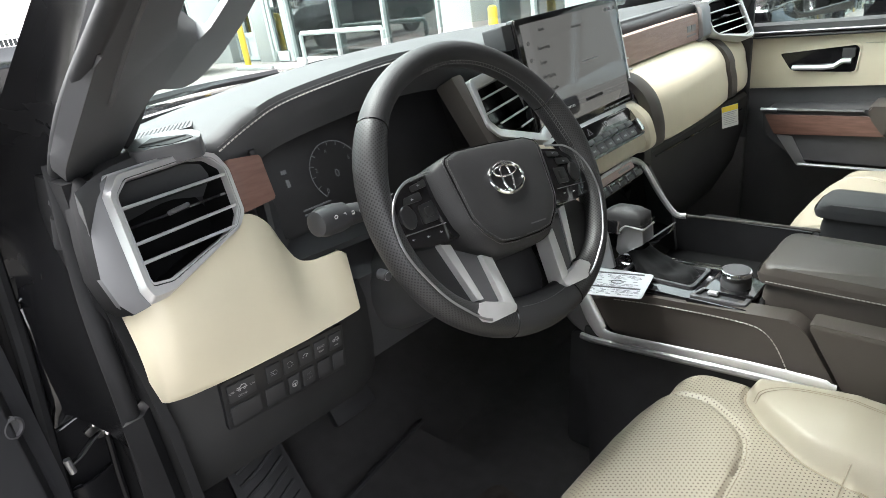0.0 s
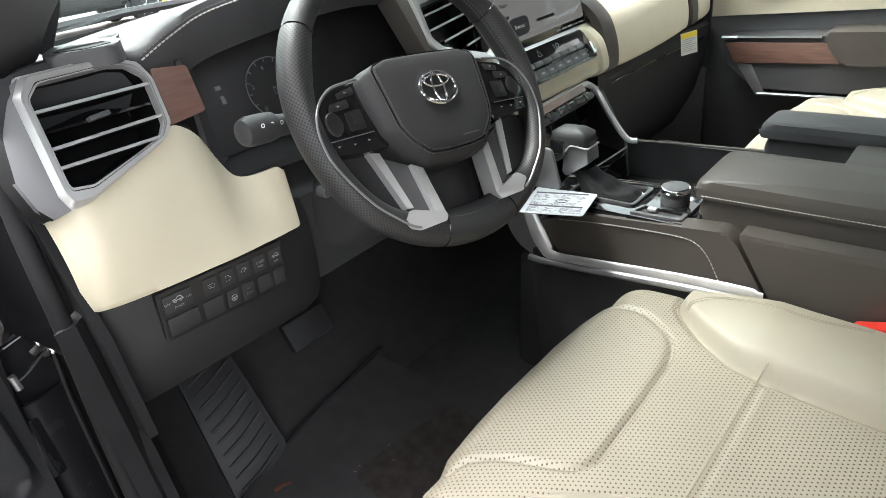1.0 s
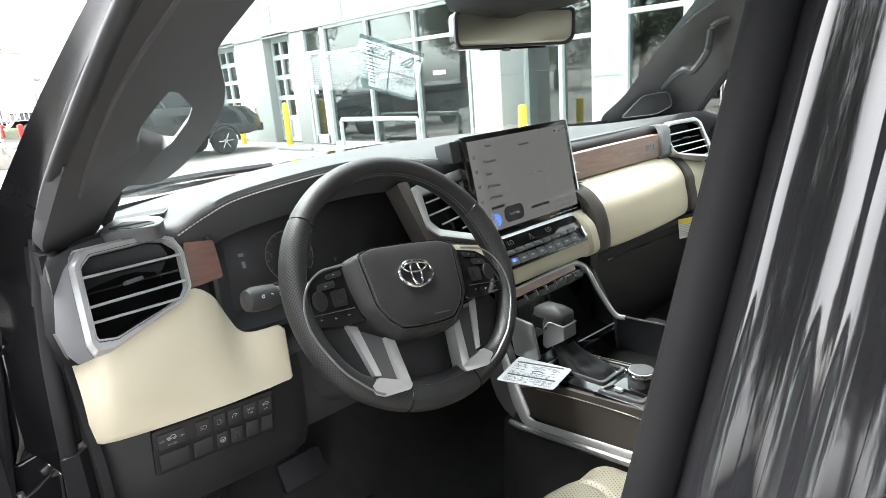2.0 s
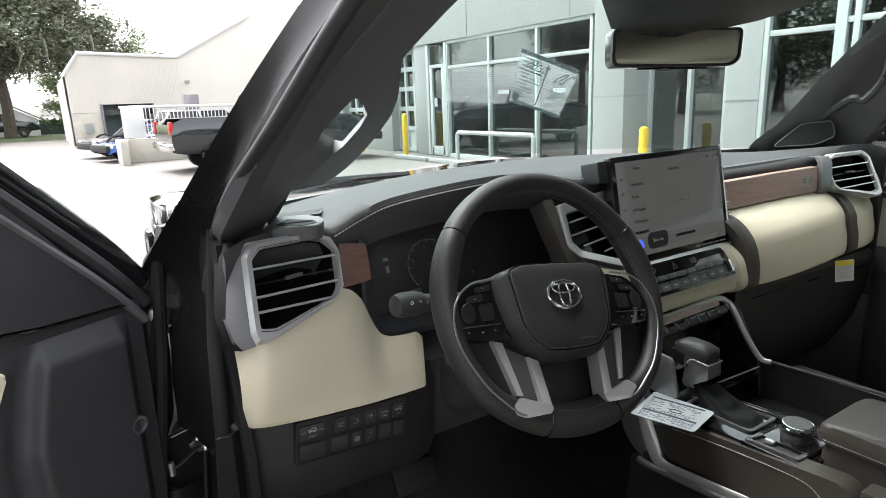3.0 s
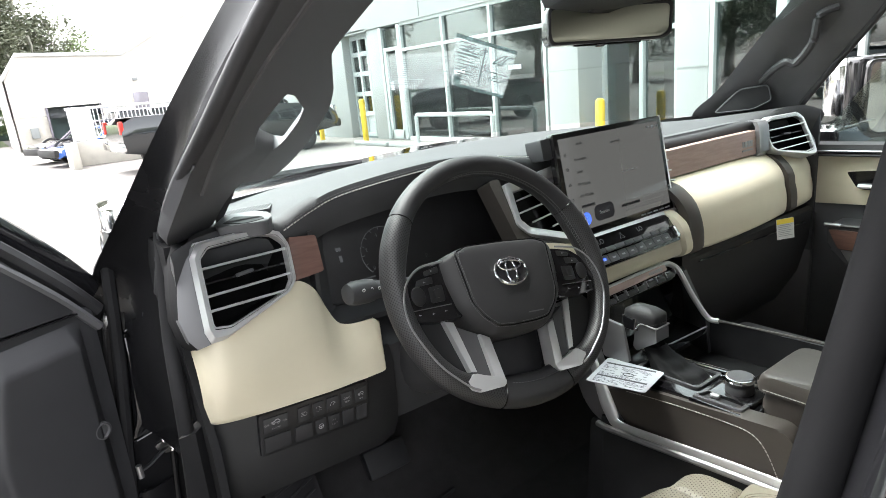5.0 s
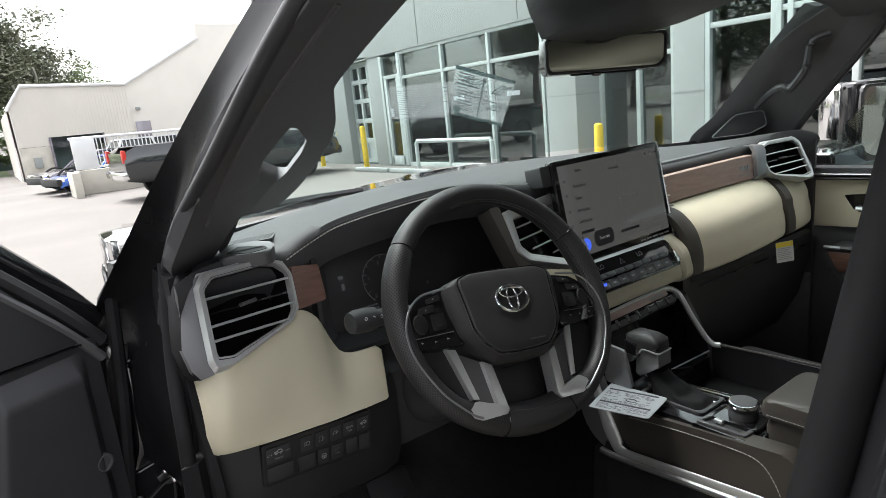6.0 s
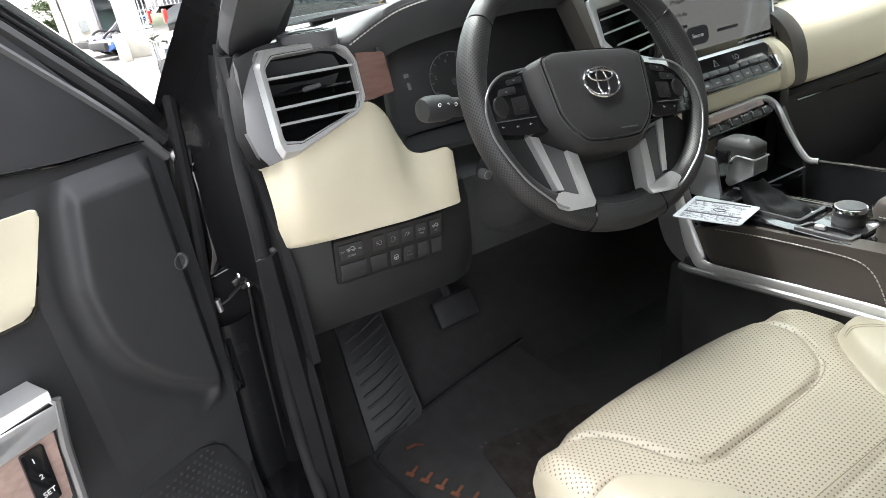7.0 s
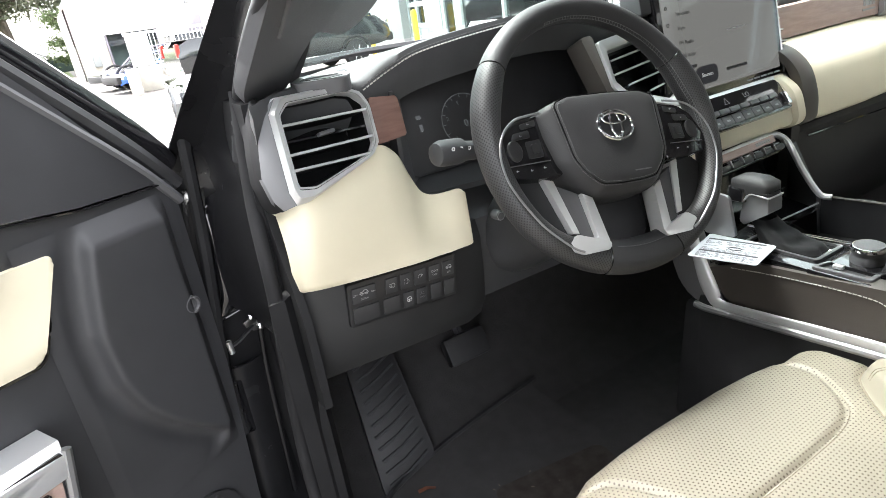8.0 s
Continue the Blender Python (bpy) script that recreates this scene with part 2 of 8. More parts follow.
def rounded(pts, r, n=4):
    """A polygon with its corners rounded."""
    out, k = [], len(pts)
    for i in range(k):
        p, a, b = (Vector((*q[:2], 0)) for q in (pts[i], pts[i - 1], pts[(i + 1) % k]))
        ra = min(r, (a - p).length * 0.45, (b - p).length * 0.45)
        s, e = p + (a - p).normalized() * ra, p + (b - p).normalized() * ra
        for j in range(n + 1):
            t = j / n
            q = s * (1 - t) ** 2 + p * 2 * t * (1 - t) + e * t * t
            out.append((q.x, q.y))
    return out


def rect(u0, v0, u1, v1, r=0.0, n=3):
    p = [(u0, v0), (u1, v0), (u1, v1), (u0, v1)]
    return rounded(p, r, n) if r else p


def spline(pts, n=6, closed=False):
    """A smooth curve through points."""
    P = [Vector(p) for p in pts]
    k, out = len(P), []
    for i in range(k if closed else k - 1):
        a, b, c, d = (P[(i + j) % k] if closed else P[min(max(i + j, 0), k - 1)] for j in (-1, 0, 1, 2))
        for j in range(n):
            t = j / n
            out.append(0.5 * ((2 * b) + (c - a) * t + (2 * a - 5 * b + 4 * c - d) * t * t + (3 * b - a - 3 * c + d) * t ** 3))
    if not closed:
        out.append(P[-1])
    return out


def add_plate(bm, outline, fr, front, back, bevel=0.0, seg=2):
    top = [bm.verts.new(fr(u, v, front)) for u, v in outline]
    bot = [bm.verts.new(fr(u, v, -back)) for u, v in outline]
    f = bm.faces.new(top)
    bm.faces.new(bot[::-1])
    k = len(outline)
    for i in range(k):
        bm.faces.new((top[i], bot[i], bot[(i + 1) % k], top[(i + 1) % k]))
    if bevel:
        bmesh.ops.bevel(bm, geom=list(f.edges), offset=bevel, segments=seg, profile=0.6, affect="EDGES", clamp_overlap=True)
    return bm


def plate(outline, fr, front, back, bevel=0.0, seg=2):
    return add_plate(bmesh.new(), outline, fr, front, back, bevel, seg)


def holed(outer, hole, fr, front, back, bow=0.0, hole_front=None):
    """A plate with one opening through it, whose walls may slope from one face to the other."""
    bm = bmesh.new()
    sides = []
    for w in (front, -back):
        loops = []
        for pts in (outer, hole_front if hole_front and w == front else hole):
            vs = [bm.verts.new(fr(u, v, w)) for u, v in pts]
            es = [bm.edges.new((vs[i], vs[(i + 1) % len(vs)])) for i in range(len(vs))]
            loops.append((vs, es))
        bmesh.ops.triangle_fill(bm, use_beauty=True, edges=loops[0][1] + loops[1][1])
        sides.append(loops)
    for k in (0, 1):
        a, b = sides[0][k][0], sides[1][k][0]
        for i in range(len(a)):
            j = (i + 1) % len(a)
            bm.faces.new((a[i], b[i], b[j], a[j]))
    rim = [e for k in (0, 1) for e in sides[0][k][1] if e.is_valid]
    bmesh.ops.bevel(bm, geom=rim, offset=bow, segments=3, profile=0.6, affect="EDGES", clamp_overlap=True)
    return bm


def ring(outer, inner, fr, front, back, bevel=0.0, inner_front=None):
    """A flat frame between two outlines of as many points."""
    bm = bmesh.new()
    k = len(outer)
    fi = front if inner_front is None else inner_front
    a = [bm.verts.new(fr(u, v, front)) for u, v in outer]
    b = [bm.verts.new(fr(u, v, fi)) for u, v in inner]
    c = [bm.verts.new(fr(u, v, -back)) for u, v in outer]
    d = [bm.verts.new(fr(u, v, -back)) for u, v in inner]
    faces = []
    for i in range(k):
        j = (i + 1) % k
        faces.append(bm.faces.new((a[i], a[j], b[j], b[i])))
        bm.faces.new((a[j], a[i], c[i], c[j]))
        bm.faces.new((b[i], b[j], d[j], d[i]))
        bm.faces.new((d[i], d[j], c[j], c[i]))
    if bevel:
        rim = [e for e in bm.edges if (e.verts[0] in a and e.verts[1] in a) or (e.verts[0] in b and e.verts[1] in b)]
        bmesh.ops.bevel(bm, geom=rim, offset=bevel, segments=2, profile=0.6, affect="EDGES", clamp_overlap=True)
    return bm


def add_tube(bm, pts, r, seg=8, closed=False, flat=1.0, up=None, caps=True):
    """A round or flattened bar along a line; r may be one radius or one for each point."""
    P = [Vector(p) for p in pts]
    k = len(P)
    rs = r if isinstance(r, (list, tuple)) else [r] * k
    loops = []
    ref = Vector(up) if up else None
    for i in range(k):
        if closed:
            t = (P[(i + 1) % k] - P[i - 1]).normalized()
        else:
            t = (P[min(i + 1, k - 1)] - P[max(i - 1, 0)]).normalized()
        q = ref if ref else (Vector((0, 0, 1)) if abs(t.z) < 0.9 else Vector((1, 0, 0)))
        s = t.cross(q).normalized()
        w = s.cross(t).normalized()
        loops.append([bm.verts.new(P[i] + (s * math.cos(a) + w * math.sin(a) * flat) * rs[i]) for a in (2 * math.pi * j / seg for j in range(seg))])
    for i in range(k if closed else k - 1):
        x, y = loops[i], loops[(i + 1) % k]
        for j in range(seg):
            bm.faces.new((x[j], x[(j + 1) % seg], y[(j + 1) % seg], y[j]))
    if not closed and caps:
        bm.faces.new(loops[0][::-1])
        bm.faces.new(loops[-1])
    return bm


def tube(pts, r, seg=8, closed=False, flat=1.0, up=None):
    return add_tube(bmesh.new(), pts, r, seg, closed, flat, up)


def add_grid(bm, rows, thick=None):
    """A sheet through rows of points, with thickness along the vector thick."""
    V = [[bm.verts.new(p) for p in row] for row in rows]
    h, w = len(V), len(V[0])
    for i in range(h - 1):
        for j in range(w - 1):
            bm.faces.new((V[i][j], V[i][j + 1], V[i + 1][j + 1], V[i + 1][j]))
    if thick is not None:
        T = Vector(thick)
        B = [[bm.verts.new(v.co + T) for v in row] for row in V]
        for i in range(h - 1):
            for j in range(w - 1):
                bm.faces.new((B[i][j], B[i + 1][j], B[i + 1][j + 1], B[i][j + 1]))
        edge = [(0, j) for j in range(w)] + [(i, w - 1) for i in range(1, h)] + [(h - 1, j) for j in range(w - 2, -1, -1)] + [(i, 0) for i in range(h - 2, 0, -1)]
        for a, b in zip(edge, edge[1:] + edge[:1]):
            bm.faces.new((V[a[0]][a[1]], B[a[0]][a[1]], B[b[0]][b[1]], V[b[0]][b[1]]))
    return bm


def grid(rows, thick=None):
    return add_grid(bmesh.new(), rows, thick)


def add_box(bm, c, size, rot=None, bevel=0.0, seg=2):
    m = Matrix.Translation(c) @ (rot or Matrix.Identity(4)) @ Matrix.Diagonal((*size, 1))
    g = bmesh.ops.create_cube(bm, size=1.0, matrix=m)
    if bevel:
        es = list({e for v in g["verts"] for e in v.link_edges})
        bmesh.ops.bevel(bm, geom=es, offset=bevel, segments=seg, profile=0.6, affect="EDGES", clamp_overlap=True)
    return bm


def box(c, size, rot=None, bevel=0.0, seg=2):
    return add_box(bmesh.new(), c, size, rot, bevel, seg)


def lathe(profile, fr, seg=24):
    """Turned shape: (radius, height) pairs round the frame's normal."""
    bm = bmesh.new()
    loops = [[bm.verts.new(fr(r * math.cos(a), r * math.sin(a), h)) for a in (2 * math.pi * j / seg for j in range(seg))] for r, h in profile]
    for x, y in zip(loops, loops[1:]):
        for j in range(seg):
            bm.faces.new((x[j], x[(j + 1) % seg], y[(j + 1) % seg], y[j]))
    bm.faces.new(loops[0][::-1])
    bm.faces.new(loops[-1])
    return bm


def mirrored(bm):
    """The same shape on the other side of the truck's centre line."""
    for v in bm.verts:
        v.co.x = 2 * C - v.co.x
    bmesh.ops.reverse_faces(bm, faces=bm.faces)
    return bm


def writing(name, text, size, m, material, parent, align="LEFT"):
    """Raised lettering in the built-in font."""
    cu = bpy.data.curves.new(name, "FONT")
    cu.body, cu.size, cu.align_x, cu.align_y, cu.extrude = text, size, align, "CENTER", 0.0002
    tmp = bpy.data.objects.new(name, cu)
    me = bpy.data.meshes.new_from_object(tmp)
    bpy.data.objects.remove(tmp)
    me.transform(m)
    org = ORIGIN.get(parent.name, Vector((0, 0, 0)))
    me.transform(Matrix.Translation(-org))
    me.materials.clear()
    me.materials.append(material)
    ob = new(name, me)
    ob.parent = parent
    ORIGIN[ob.name] = org
    return ob


def dashes(pts, step, length, r, seg=5):
    """A row of stitches along a line."""
    bm = bmesh.new()
    P = [Vector(p) for p in pts]
    cum = [0.0]
    for a, b in zip(P, P[1:]):
        cum.append(cum[-1] + (b - a).length)

    def at(d):
        for i in range(len(P) - 1):
            if d <= cum[i + 1]:
                return P[i].lerp(P[i + 1], (d - cum[i]) / max(1e-9, cum[i + 1] - cum[i]))
        return P[-1]
    d = 0.0
    while d + length < cum[-1]:
        add_tube(bm, [at(d), at(d + length)], r, seg)
        d += step
    return bm


C = 0.45  # the truck's centre line

# ---- the truck's cab ----
def cab_floor():
    bm = bmesh.new()
    add_box(bm, (C, -0.15, 0.60), (1.74, 2.1, 0.06), bevel=0.01)
    rows = [[(x, y, z) for x in (-0.40 + 0.075 * (z > 0.9), 0.2, 0.7, 1.30 - 0.075 * (z > 0.9))] for y, z in ((0.36, 0.625), (0.50, 0.70), (0.66, 0.86), (0.74, 1.05), (0.76, 1.36))]
    add_grid(bm, rows, (0, 0.03, -0.02))
    return solo("floor", bm, CARPET, "black carpet of the cab floor and footwell", "floor", "structure")


cab_floor()
solo("wall_rear", plate(rounded([(-0.40, 0.57), (1.30, 0.57), (1.30, 1.30), (-0.40, 1.30)], 0.05), Fr((0, -1.22, 0), (1, 0, 0), (0, 0, 1)), 0.0, 0.06, 0.01),
     HARD, "plain dark rear wall of the cab", "wall", "structure")


def roof():
    rows = []
    for y, drop in ((0.06, -0.02), (0.0, -0.018), (-0.2, 0.0), (-0.6, 0.0), (-1.0, 0.01), (-1.25, 0.05)):
        rows.append([(C + s * (0.74 - 0.06 * (y > 0)), y, 1.712 - drop - 0.05 * abs(s) ** 6 + (0.02 if y < -0.1 else 0)) for s in (-1, -0.9, -0.6, -0.3, 0, 0.3, 0.6, 0.9, 1)])
    return solo("ceiling", grid(rows, (0, 0, 0.07)), HARD, "charcoal headliner under the black roof", "headliner", "structure")


roof()

# left pillar: outer painted edge, seal and inner trim run from the dash up to the roof
P_OUT = [(-0.452, 0.50, 1.26), (-0.431, 0.40, 1.348), (-0.392, 0.25, 1.460), (-0.350, 0.10, 1.573), (-0.298, -0.05, 1.685), (-0.27, -0.13, 1.73)]
R_SEAL = [(-0.372, 0.250, 1.36), (-0.362, 0.200, 1.43), (-0.345, 0.140, 1.50), (-0.325, 0.085, 1.56), (-0.298, 0.015, 1.635), (-0.270, -0.040, 1.70)]
R_TRIM = [(-0.345, 0.500, 1.33), (-0.285, 0.450, 1.40), (-0.270, 0.370, 1.46), (-0.258, 0.290, 1.545), (-0.240, 0.210, 1.625), (-0.210, 0.110, 1.715)]
P_SEAL = [(-0.367, 0.285, 1.33), (-0.357, 0.252, 1.402), (-0.3536, 0.153, 1.471), (-0.350, -0.01, 1.545), (-0.326, -0.11, 1.622), (-0.290, -0.20, 1.70)]
P_TRIM = [(-0.300, 0.33, 1.34), (-0.272, 0.293, 1.404), (-0.262, 0.200, 1.480), (-0.225, 0.095, 1.565), (-0.170, 0.01, 1.645), (-0.120, -0.04, 1.70)]


def pillar_rows(a, b, bow, n=7):
    A, B = spline(a, 5), spline(b, 5)
    rows = []
    for p, q in zip(A, B):
        side = (q - p).cross(Vector((0, -0.75, 0.66))).normalized()
        rows.append([p.lerp(q, t) + side * bow * math.sin(math.pi * t) for t in (i / (n - 1) for i in range(n))])
    return rows


PG = Fr((-0.368, 0.0774, 1.496), (0.1721, -0.7944, 0.5825), (0.9068, 0.3588, 0.2214))


def pillar(flip):
    t = thing("pillar_right" if flip else "pillar_left", "sloping windscreen pillar with dark trim and grab handle", "pillar", (1.25, 0.1, 1.4) if flip else (-0.35, 0.1, 1.4), kind="structure")
    if flip:
        part("trim", mirrored(grid(pillar_rows(R_SEAL, R_TRIM, -0.012, 9), (0.01, 0.02, 0.01))), HARD, t)
        part("edge_seal", mirrored(tube(spline(R_SEAL, 6), 0.008, 8)), RUBBER, t)
        part("grab_handle", tube(spline([(1.205, 0.290, 1.487), (1.180, 0.245, 1.518), (1.170, 0.210, 1.535), (1.172, 0.188, 1.530), (1.168, 0.150, 1.577), (1.160, 0.135, 1.636), (1.175, 0.100, 1.652)], 6), 0.010, 8), DASH, t)
        sp = Fr((1.186, 0.33, 1.445), (0.45, -0.89, 0), (-0.05, -0.1, 1))
        part("speaker_cover", plate(rounded([(-0.071, -0.036), (0.027, -0.030), (0.071, -0.008), (0.061, 0.033), (-0.009, 0.025)], 0.012), sp, 0.004, 0.02, 0.003), LOWER, t, "small tweeter cover in the pillar")
        # Lighter tube paints the soft highlight on the cover's edge.
        part("speaker_rim", tube([sp(u, v, 0.003) for u, v in rounded([(-0.071, -0.036), (0.027, -0.030), (0.071, -0.008), (0.061, 0.033), (-0.009, 0.025)], 0.012)], 0.0022, 6, closed=True), HARD, t, "grey tube painting the tweeter cover's edge highlight")
        return
    part("painted_edge", grid(pillar_rows([(-0.424, 0.412, 1.10), (-0.440, 0.45, 1.18)] + P_OUT, [(-0.388, 0.200, 1.08), (-0.384, 0.235, 1.21)] + P_SEAL, -0.012), (0.02, 0.03, 0.0)), EDGE_PAINT, t, "black painted body edge")
    part("door_seal", tube(spline([Vector(p) + Vector((-0.004, -0.004, 0)) for p in P_SEAL], 6), 0.0075, 12), RUBBER, t, "black rubber door seal")
    part("trim", grid(pillar_rows(P_SEAL[1:3] + [(-0.358, 0.035, 1.508)], P_TRIM[1:2] + [(-0.266, 0.225, 1.455), (-0.285, 0.150, 1.495)], -0.03, 9), (0.01, 0.03, 0.01)), HARD, t)
    # fairing of the grab handle with its open slot
    outer = rounded([(0.36, 0.02), (0.33, 0.21), (0.206, 0.158), (0.160, 0.144), (0.141, 0.141), (0.056, 0.205), (0.010, 0.229), (-0.050, 0.236), (-0.100, 0.228), (-0.124, 0.205), (-0.120, 0.178), (-0.103, 0.150), (-0.080, 0.116),
                     (-0.120, 0.108), (-0.186, 0.111), (-0.168, 0.036), (-0.130, 0.022), (-0.080, 0.016), (0.014, 0.006), (0.10, -0.002), (0.174, 0.003), (0.24, 0.012)], 0.014, 3)
    slot = rounded([(0.0955, 0.1010), (0.085, 0.1187), (0.0425, 0.1597), (0.0151, 0.1664), (-0.0198, 0.1612), (-0.0315, 0.1495), (-0.004, 0.1047), (0.0259, 0.0899), (0.0478, 0.0858), (0.0808, 0.0948)], 0.004, 3)
    beyond = rounded([(0.0899, 0.1125), (0.0682, 0.1478), (0.0309, 0.1835), (0.0036, 0.1983), (-0.0473, 0.1917), (-0.0298, 0.1642), (0.0106, 0.1163), (0.0374, 0.0908), (0.0608, 0.0912), (0.0808, 0.1002)], 0.004, 3)
    part("grab_handle", holed(outer, slot, PG, 0.007, 0.009, 0.003, beyond), HARD, t, "moulded grab handle fairing with an open slot", 50)
    # Thin grey tube paints the highlight line along the door seal.
    part("seal_lip", tube(spline([(-0.3581, 0.2407, 1.4049), (-0.3568, 0.1383, 1.4729), (-0.3586, 0.0306, 1.522), (-0.3456, -0.0439, 1.5759), (-0.3322, -0.0899, 1.6077), (-0.3211, -0.1294, 1.6315), (-0.3123, -0.1647, 1.6523)], 6), 0.0012, 6), DIM_SILVER, t, "thin grey tube painting the seal's highlight line")
    part("trim_fold", tube(spline([PG(u, v, -0.0085) for u, v in ((0.27, 0.055), (0.22, 0.045), (0.17, 0.034), (0.11, 0.029), (0.03, 0.034), (-0.05, 0.046))], 6), 0.0035, 8), HARD, t, "soft fold in the trim")


pillar(False)
pillar(True)

# hinge pillar, sill and kick panel of the open doorway
jamb = thing("door_jamb", "gloss black painted door jamb of the open doorway", "door frame", (-0.43, 0.4, 0.6), kind="structure")
JF = Fr((-0.42, 0.40, 0), (1, 0, 0), (0, 0, 1))
part("hinge_face", plate(rounded([(-0.075, 0.50), (0.045, 0.50), (0.030, 0.86), (0.050, 1.24), (0.050, 1.290), (-0.010, 1.275), (-0.022, 1.20), (-0.050, 0.90)], 0.012), JF, 0.0, 0.055, 0.008), EDGE_PAINT, jamb)
# Deep block added to keep bright ground from showing at the jamb.
part("pillar_core", plate([(-0.060, 0.50), (0.053, 0.50), (0.053, 0.86), (0.055, 1.10), (0.056, 1.215), (-0.012, 1.205), (-0.045, 0.90)], JF, -0.004, 0.30), SEAL, jamb)
# Dark plate added to close the bright gap between door and jamb.
part("fender_edge", plate([(-0.60, 0.45), (-0.02, 0.45), (-0.008, 1.36), (-0.022, 1.34), (-0.044, 1.27), (-0.10, 1.20), (-0.14, 1.10)], Fr((-0.40, 0.455, 0), (1, 0, 0), (0, 0, 1)), 0.0, 0.02), SEAL, jamb, "dark filler plate closing the gap behind the hinges")
POCKET = [(-0.437, 1.076), (-0.376, 1.090), (-0.370, 1.242), (-0.381, 1.266), (-0.412, 1.253), (-0.430, 1.234)]
YF = Fr((0, 0.3985, 0), (1, 0, 0), (0, 0, 1))
part("pocket_bead", tube([YF(u, v, 0.001) for u, v in rounded(POCKET, 0.012, 5)], 0.0022, 8, closed=True), PAINT, jamb, "thin gloss bead round the hinge pocket")


def pocket_panel():
    """Rounded gloss panel inside the bead, bulging towards the doorway."""
    rows = []
    for i in range(13):
        t = i / 12
        z = 1.082 + 0.168 * t
        x0, x1 = -0.4340 + 0.008 * t, -0.3785 + 0.005 * t
        rows.append([YF(x0 + (x1 - x0) * q, z - 0.010 * (1 - q) * t + 0.008 * q * (1 - t), 0.0005 + 0.011 * math.sin(math.pi * q) ** 0.8 * min(1, 5 * t, 5 * (1 - t))) for q in (k / 14 for k in range(15))])
    return grid(rows, (0, 0.004, 0))


part("pocket_panel", pocket_panel(), PAINT, jamb, "gloss black pocket panel", 60)
part("jamb_rib", tube(spline([(-0.370, 0.388, 1.30), (-0.374, 0.386, 1.16), (-0.386, 0.384, 1.04), (-0.394, 0.384, 0.95), (-0.404, 0.384, 0.73)], 5), 0.0045, 8), EDGE_PAINT, jamb, "painted edge")
part("lower_panel", grid([[(-0.462 + 0.07 * q - 0.02 * (1 - t), 0.392 - 0.014 * math.sin(math.pi * q), 0.64 + 0.36 * t) for q in (k / 10 for k in range(11))] for t in (k / 8 for k in range(9))], (0, 0.006, 0)), EDGE_PAINT, jamb, "black painted lower jamb")
part("inner_face", grid([[(-0.372, 0.40, z), (-0.366, 0.32, z), (-0.372, 0.25, z - 0.01), (-0.380, 0.205 - 0.03 * (z < 1.1), z - 0.02)] for z in (0.55, 0.8, 1.0, 1.2, 1.34)], (0.012, 0, 0)), SEAL, jamb)
part("door_seal", tube(spline([(-0.360, 0.247, 1.415), (-0.381, 0.217, 1.29), (-0.393, 0.182, 1.17), (-0.402, 0.20, 1.0), (-0.408, 0.19, 0.86), (-0.412, 0.10, 0.735), (-0.412, -0.1, 0.715), (-0.412, -0.42, 0.715)], 6), 0.0095, 12, up=(1, 0, 0)), SEAL, jamb, "black rubber door seal")
part("outer_seal", tube(spline([(-0.412, 0.392, 1.36), (-0.428, 0.385, 1.2), (-0.455, 0.375, 1.0), (-0.470, 0.37, 0.8), (-0.470, 0.33, 0.62)], 6), 0.009, 8), SEAL, jamb)
part("bolt", lathe([(0.004, 0), (0.009, 0.0), (0.009, 0.005), (0.005, 0.007), (0.001, 0.007)], Fr((-0.437, 0.398, 0.985), (1, 0, 0), (0, 0, 1)), 12), DKSILVER, jamb)
part("hinge", box((-0.448, 0.392, 0.93), (0.028, 0.03, 0.10), bevel=0.006), PAINT, jamb)
part("bolt", lathe([(0.004, 0), (0.008, 0.0), (0.008, 0.005), (0.001, 0.006)], Fr((-0.441, 0.392, 0.835), (1, 0, 0), (0, 0, 1)), 12), CHROME, jamb)

check = thing("door_check", "bare metal door check arm bolted to the jamb", "hinge", (-0.395, 0.385, 1.06))
part("arm", tube(spline([(-0.392, 0.384, 1.058), (-0.408, 0.378, 1.052), (-0.424, 0.371, 1.046), (-0.440, 0.366, 1.044)], 5), 0.0042, 8, flat=0.5), STEEL, check)
part("bracket", box((-0.386, 0.388, 1.062), (0.022, 0.012, 0.030), bevel=0.004), STEEL, check)
part("bracket_lip", box((-0.398, 0.383, 1.066), (0.020, 0.008, 0.012), Euler((0, radians(-20), 0)).to_matrix().to_4x4(), 0.003), STEEL, check)
for dx, dz in ((-0.006, 0.011), (0.006, 0.008), (0.004, -0.009)):
    part("bolt", lathe([(0.003, 0), (0.0062, 0.0), (0.0062, 0.004), (0.0045, 0.006), (0.001, 0.007)], Fr((-0.388 + dx, 0.382, 1.063 + dz), (1, 0, 0), (0, 0, 1)), 8), CHROME, check)
part("pin", tube([(-0.437, 0.366, 1.034), (-0.438, 0.366, 1.055)], 0.0045, 10), DKSILVER, check)

sill = thing("door_sill", "black plastic sill trim over the painted rocker", "sill", (-0.43, -0.1, 0.6), kind="structure")
part("rocker", grid([[(-0.520, y, 0.40), (-0.535, y, 0.55), (-0.515, y, 0.66), (-0.470, y, 0.685), (-0.430, y, 0.69)] for y in (0.60, 0.3, 0.0, -0.4, -0.8, -1.25)], (0.05, 0, -0.02)), PAINT, sill)
part("scuff_plate", grid([[(-0.425, y, 0.695), (-0.405, y, 0.715), (-0.370, y, 0.718), (-0.340, y, 0.705), (-0.322, y, 0.63)] for y in (0.22, 0.1, -0.1, -0.4, -0.7)], (0, 0, -0.02)), RUBBER, sill)
